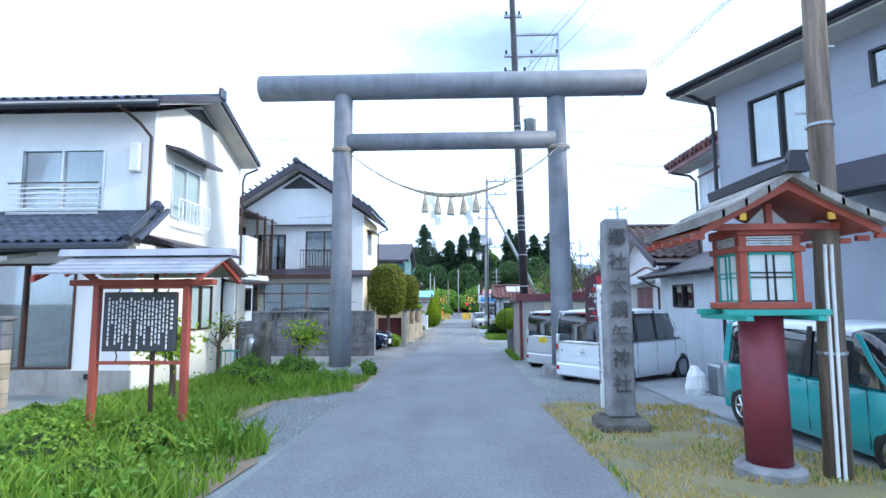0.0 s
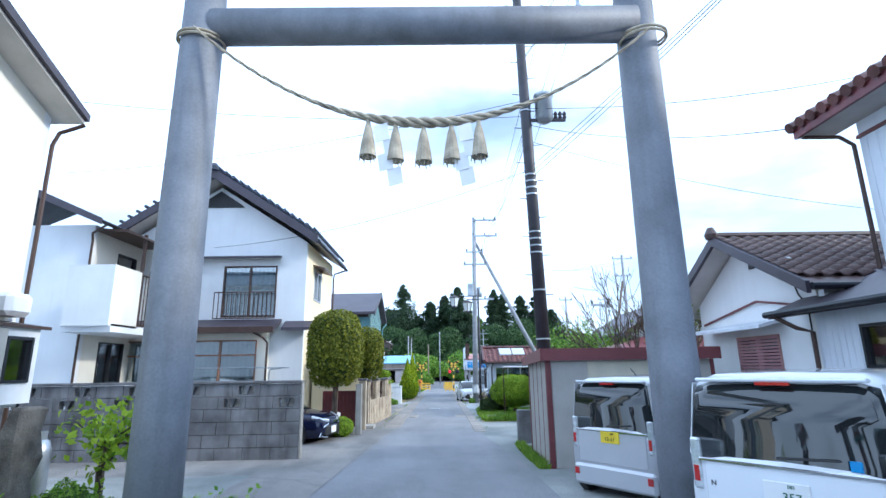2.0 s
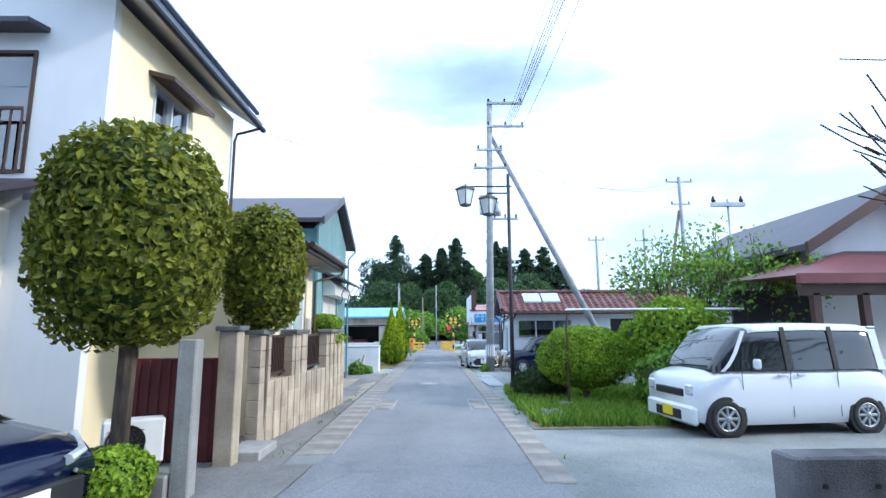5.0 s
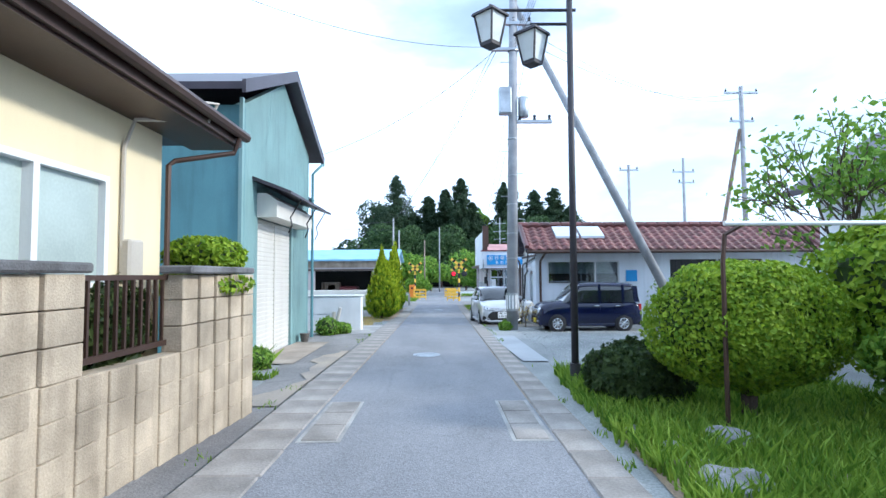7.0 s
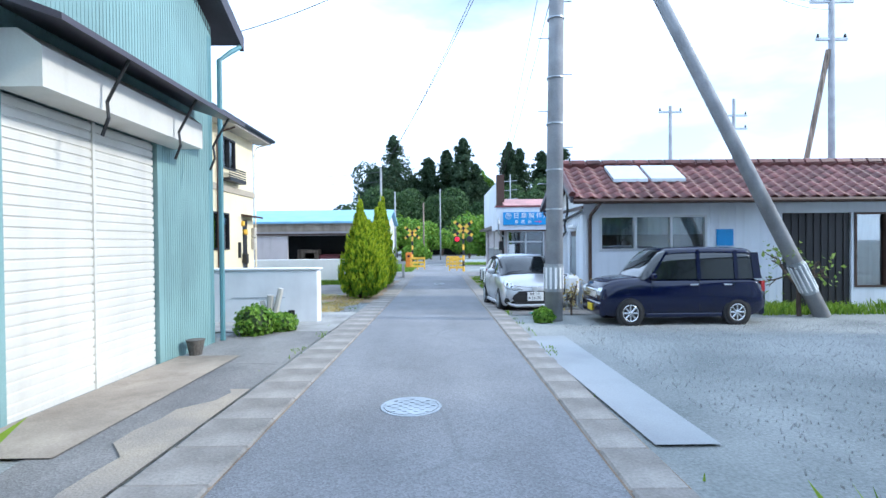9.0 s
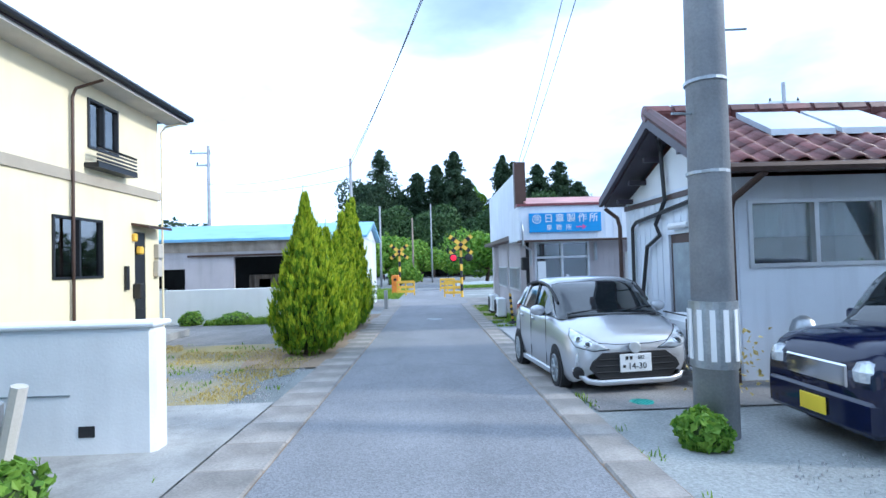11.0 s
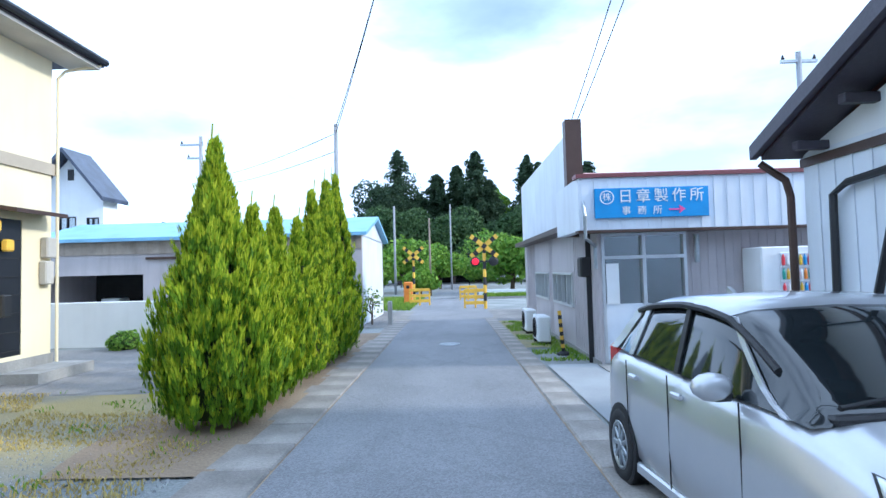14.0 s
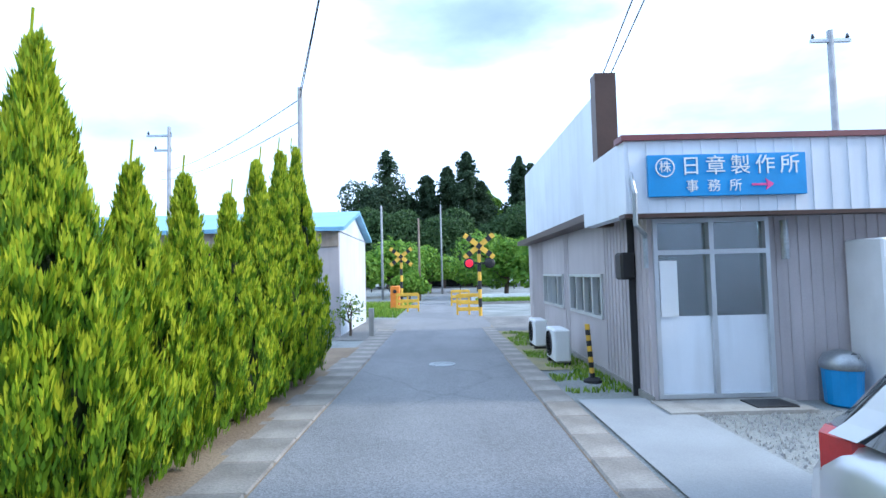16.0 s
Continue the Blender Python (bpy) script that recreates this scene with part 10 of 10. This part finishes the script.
# one old tree with a broad, ragged, many-headed crown
broad_tree(-6.8, 91, FZ, 13.0, 5.6, 26000, LF_CEDAR, "broad old evergreen with a ragged crown in the shrine wood", 0.20, 30)
cedar(-6.1, 91, FZ, 16.0, 6.8, 16000, "tall ragged old cedar in the shrine wood", ragged=0.6)
cedar(-8.6, 92, FZ, 12.0, 5.0, 11000, "tall dark cedar in the shrine wood", ragged=0.5)
for px, h, w, leaf in ((5.4, 13.2, 2.6, LF_FRESH), (6.8, 10.0, 3.8, LF_FRESH), (-13, 7.0, 4.0, LF_CEDAR), (-9.5, 7.0, 4.0, LF_CEDAR), (11.8, 9.5, 4.4, LF_CEDAR), (1.8, 8.0, 4.4, LF_CEDAR), (-1.2, 7.4, 4.4, LF_CEDAR), (-4.2, 7.6, 4.4, LF_CEDAR), (4.4, 7.6, 4.0, LF_CEDAR), (8.6, 9.0, 4.0, LF_CEDAR), (15.4, 8.5, 4.6, LF_CEDAR), (20.5, 8.0, 5.0, LF_CEDAR)):
    broad_tree(px, 94, FZ, h, w, 8000, leaf, "broad tree in the shrine wood", 0.22, 12)
for px, h in ((-8.6, 6.2), (-5.4, 8.8), (-2.4, 6.6), (0.2, 8.6), (3.4, 6.4), (6.4, 8.9), (9.2, 7.2), (12.4, 9.4), (15.4, 6.8)):
    broad_tree(px, 84, FZ, h, 4.4, 8000, LF_WOOD, "dark evergreen at the edge of the shrine wood", 0.2, 12)
for px, y, h, w in ((-3.2, 66, 3.6, 3.0), (-0.9, 70, 3.4, 2.2), (3.6, 62, 3.5, 3.2), (5.4, 60, 3.2, 2.4), (-5.5, 64, 2.6, 2.6), (7.5, 63, 3.4, 3.4), (2.7, 72, 3.0, 2.2), (-1.8, 60, 1.6, 1.2)):
    broad_tree(px, y, G(y) - 0.1, h, w, 4200, LF_FRESH, "fresh green broad-leaved tree beyond the crossing", 0.17, 9)
for px, y, h, w in ((-26, 85, 5, 8), (-19, 80, 3.5, 6), (24, 80, 5, 8), (31, 75, 5, 8), (-34, 90, 6, 9)):
    broad_tree(px, y, FZ, h, w, 2500, LF_CEDAR, "distant dark tree on the plain", 0.4, 7)

# hills far off
hv, hf = [], []
nx = 120
for j, (yy, k) in enumerate(((380, 0.0), (430, 1.0), (520, 1.15), (640, 0.0))):
    for i in range(nx):
        x = -420 + 840 * i / (nx - 1)
        z = 8 + 15 * (0.5 + noise.noise((x * 0.006 + 2, 1.3, 0.4))) + 5 * noise.noise((x * 0.02, 4, 0)) + 22 * math.exp(-((x - 105) / 40) ** 2) + 6 * math.exp(-((x + 60) / 60) ** 2)
        hv.append((x, yy, -8 + z * k))
for j in range(3):
    for i in range(nx - 1):
        a = j * nx + i
        hf.append((a, a + 1, a + nx + 1, a + nx))
tagged(raw("backdrop", hv, hf, HILL, smooth=True), "low wooded hills on the skyline, haze painted into their colour", kind="structure")
for k in range(7):
    hx, hy = -62 + k * 6 + 2 * (k % 2), 372
    o = thing("distant_house", (hx, hy, -3), "pale distant house on the hillside", "house", "houses on the hill")
    part("wall", B(hx - 2, hy, -3, hx + 2, hy + 3, 12.0 + (k % 3)), STUCCO, o)
    part("roof", prism(bmesh.new(), "y", hy - 0.3, hy + 3, [(hx - 2.5, 12 + (k % 3)), (hx, 13.8 + (k % 3)), (hx + 2.5, 12 + (k % 3))]), TILE_BLUE, o)


# ---- grass ----
def scatter(n, x0, x1, y0, y1, keep=None, dz=0.0):
    p = np.stack([rng.uniform(x0, x1, n), rng.uniform(y0, y1, n)], 1)
    if keep:
        p = p[[keep(a, b) for a, b in p]]
    return np.array([(a, b, G(b) + dz) for a, b in p])


def patchy(a, b, f=1.3, t=0.0, s=0.0):
    return noise.noise((a * f + s, b * f, 3.3)) > t


def verge(a, b):
    if b < 4.6:
        lim = np.interp(b, (-3, 4.3, 4.6), (-1.75, -1.6, -1.75))
    elif b < 8.2:
        lim = np.interp(b, (4.6, 5.4, 6.8, 8.2), (-1.9, -2.5, -2.7, -1.75))
    else:
        lim = np.interp(b, (8.2, 11, 12.4), (-1.72, -1.78, -2.5))
    return a < lim + 0.12 * noise.noise((a * 2, b * 2, 0))


gs = []
gs.append(blades("grass", scatter(26000, -5.2, -1.5, 1.2, 12.2, verge), 0.11, LF_GRASS, width=0.010))
gs.append(blades("grass", scatter(9000, -4.6, -1.6, 2.0, 6.2, lambda a, b: verge(a, b) and patchy(a, b, 1.1, 0.02)), 0.26, LF_GRASS, width=0.011))
gs.append(blades("grass", scatter(6000, -4.8, -1.7, 8.2, 11.8, lambda a, b: verge(a, b) and patchy(a, b, 1.1, 0.0)), 0.22, LF_GRASS, width=0.011))
gs.append(blades("dry_grass", scatter(9000, 1.05, 2.95, 1.4, 6.8, lambda a, b: patchy(a, b, 2.0, -0.12)), 0.06, LF_DRY, width=0.007))
gs.append(blades("grass", scatter(2600, 1.05, 2.95, 1.4, 6.8, lambda a, b: patchy(a, b, 1.7, 0.12, 5)), 0.07, LF_GRASS, width=0.008))
gs.append(blades("grass", scatter(18000, 1.2, 4.0, 21.3, 25.5, lambda a, b: a > 1.25 + 0.1 * noise.noise((b * 3, 0, 0)) + max(0, b - 24) * 0.08), 0.17, LF_GRASS, width=0.010))
gs.append(blades("grass", scatter(2500, 1.5, 1.85, 14.2, 16.8, lambda a, b: a < 1.68), 0.12, LF_GRASS, width=0.009))
gs.append(blades("grass", scatter(3200, -3.6, -2.0, 25.2, 26.15, lambda a, b: patchy(a, b, 2, -0.1)), 0.10, LF_GRASS, width=0.012))
gs.append(blades("iris_leaves", scatter(420, -3.3, -2.3, 25.75, 26.15, lambda a, b: patchy(a, b, 3, -0.05)), 0.30, LF_GRASS, width=0.022))
gs.append(blades("grass", scatter(5000, 5.0, 12.0, 31.7, 32.7, lambda a, b: patchy(a, b, 1.5, -0.2)), 0.16, LF_GRASS, width=0.012))
gs.append(blades("dry_grass", scatter(14000, -5.0, -1.7, 32.7, 36.5, lambda a, b: patchy(a, b, 1.2, -0.02)), 0.04, LF_DRY, width=0.007))
gs.append(blades("grass", scatter(3000, -5.0, -1.6, 32.7, 36.5, lambda a, b: patchy(a, b, 2.2, 0.2, 4)), 0.05, LF_GRASS, width=0.007))
gs.append(blades("grass", scatter(4000, -5.2, -2.6, 39.6, 40.3), 0.14, LF_GRASS, width=0.012))
gs.append(blades("grass", scatter(3500, 1.12, 1.72, 37.8, 43.2, lambda a, b: patchy(a, b, 2.2, -0.05)), 0.06, LF_GRASS, width=0.008))
gs.append(blades("grass", scatter(9000, -7, -1.4, 48, 57), 0.16, LF_GRASS, width=0.018))
gs.append(blades("grass", scatter(9000, 1.6, 9, 56.8, 60), 0.2, LF_GRASS, width=0.02))
gs.append(blades("grass", scatter(900, -1.66, -1.5, 19.8, 31.0, lambda a, b: patchy(a, b, 2.5, 0.2)), 0.05, LF_GRASS, width=0.006))
gs.append(blades("grass", scatter(900, 1.08, 1.2, 19.2, 34, lambda a, b: patchy(a, b, 2.5, 0.2)), 0.05, LF_GRASS, width=0.006))
for g in gs:
    tagged(g, "upright green iris leaves by the wall" if "iris" in g.name else "tufts of green grass on the verge" if "dry" not in g.name else "thin dry yellow grass", kind="stuff")
pw = scatter(3600, -4.4, -1.75, 2.4, 6.0, lambda a, b: verge(a, b) and patchy(a, b, 1.6, 0.08, 2))
pw[:, 2] += rng.uniform(0.03, 0.26, len(pw))
tagged(leaf_cloud("weeds", pw, np.tile((0, 0, 1.0), (len(pw), 1)), 0.034, LF_FRESH), "leafy green weeds on the verge", kind="stuff")
pw = scatter(3000, -4.8, -2.0, 8.6, 12.0, lambda a, b: patchy(a, b, 1.6, 0.02, 2))
pw[:, 2] += rng.uniform(0.03, 0.26, len(pw))
tagged(leaf_cloud("weeds", pw, np.tile((0, 0, 1.0), (len(pw), 1)), 0.036, LF_FRESH), "leafy green weeds on the verge", kind="stuff")
for x, y, s in ((1.52, 22.65, 0.08), (1.55, 22.0, 0.15), (1.95, 22.75, 0.14), (1.42, 23.1, 0.06), (1.62, 22.35, 0.07)):
    bm = bmesh.new()
    bmesh.ops.create_icosphere(bm, subdivisions=3, radius=s)
    for v in bm.verts:
        v.co = Vector((x, y, G(y) + s * 0.25)) + Vector((v.co.x * 1.3, v.co.y, v.co.z * 0.7)) + noise.noise_vector(v.co * (1.2 / s) + Vector((x, y, 0))) * s * 0.28
    tagged(part("rock", bm, STONE), "grey garden rock in the grass", "rock", "garden rocks")
hr = thing("hand_rail", (2.2, 23.0, G(23)), "pale pipe rail with rusty bracket in the garden", "rail")
part("pipe", C((2.05, 22.9, 0.98), (5.0, 22.95, 0.98), 0.018, n=8), WHITEP, hr)
part("bracket", tube(bmesh.new(), [(2.2, 22.95, 0.97), (2.08, 22.95, 0.9), (2.06, 22.95, 0.7), (2.06, 22.95, G(23))], 0.018, 6), FRAME_BROWN, hr)
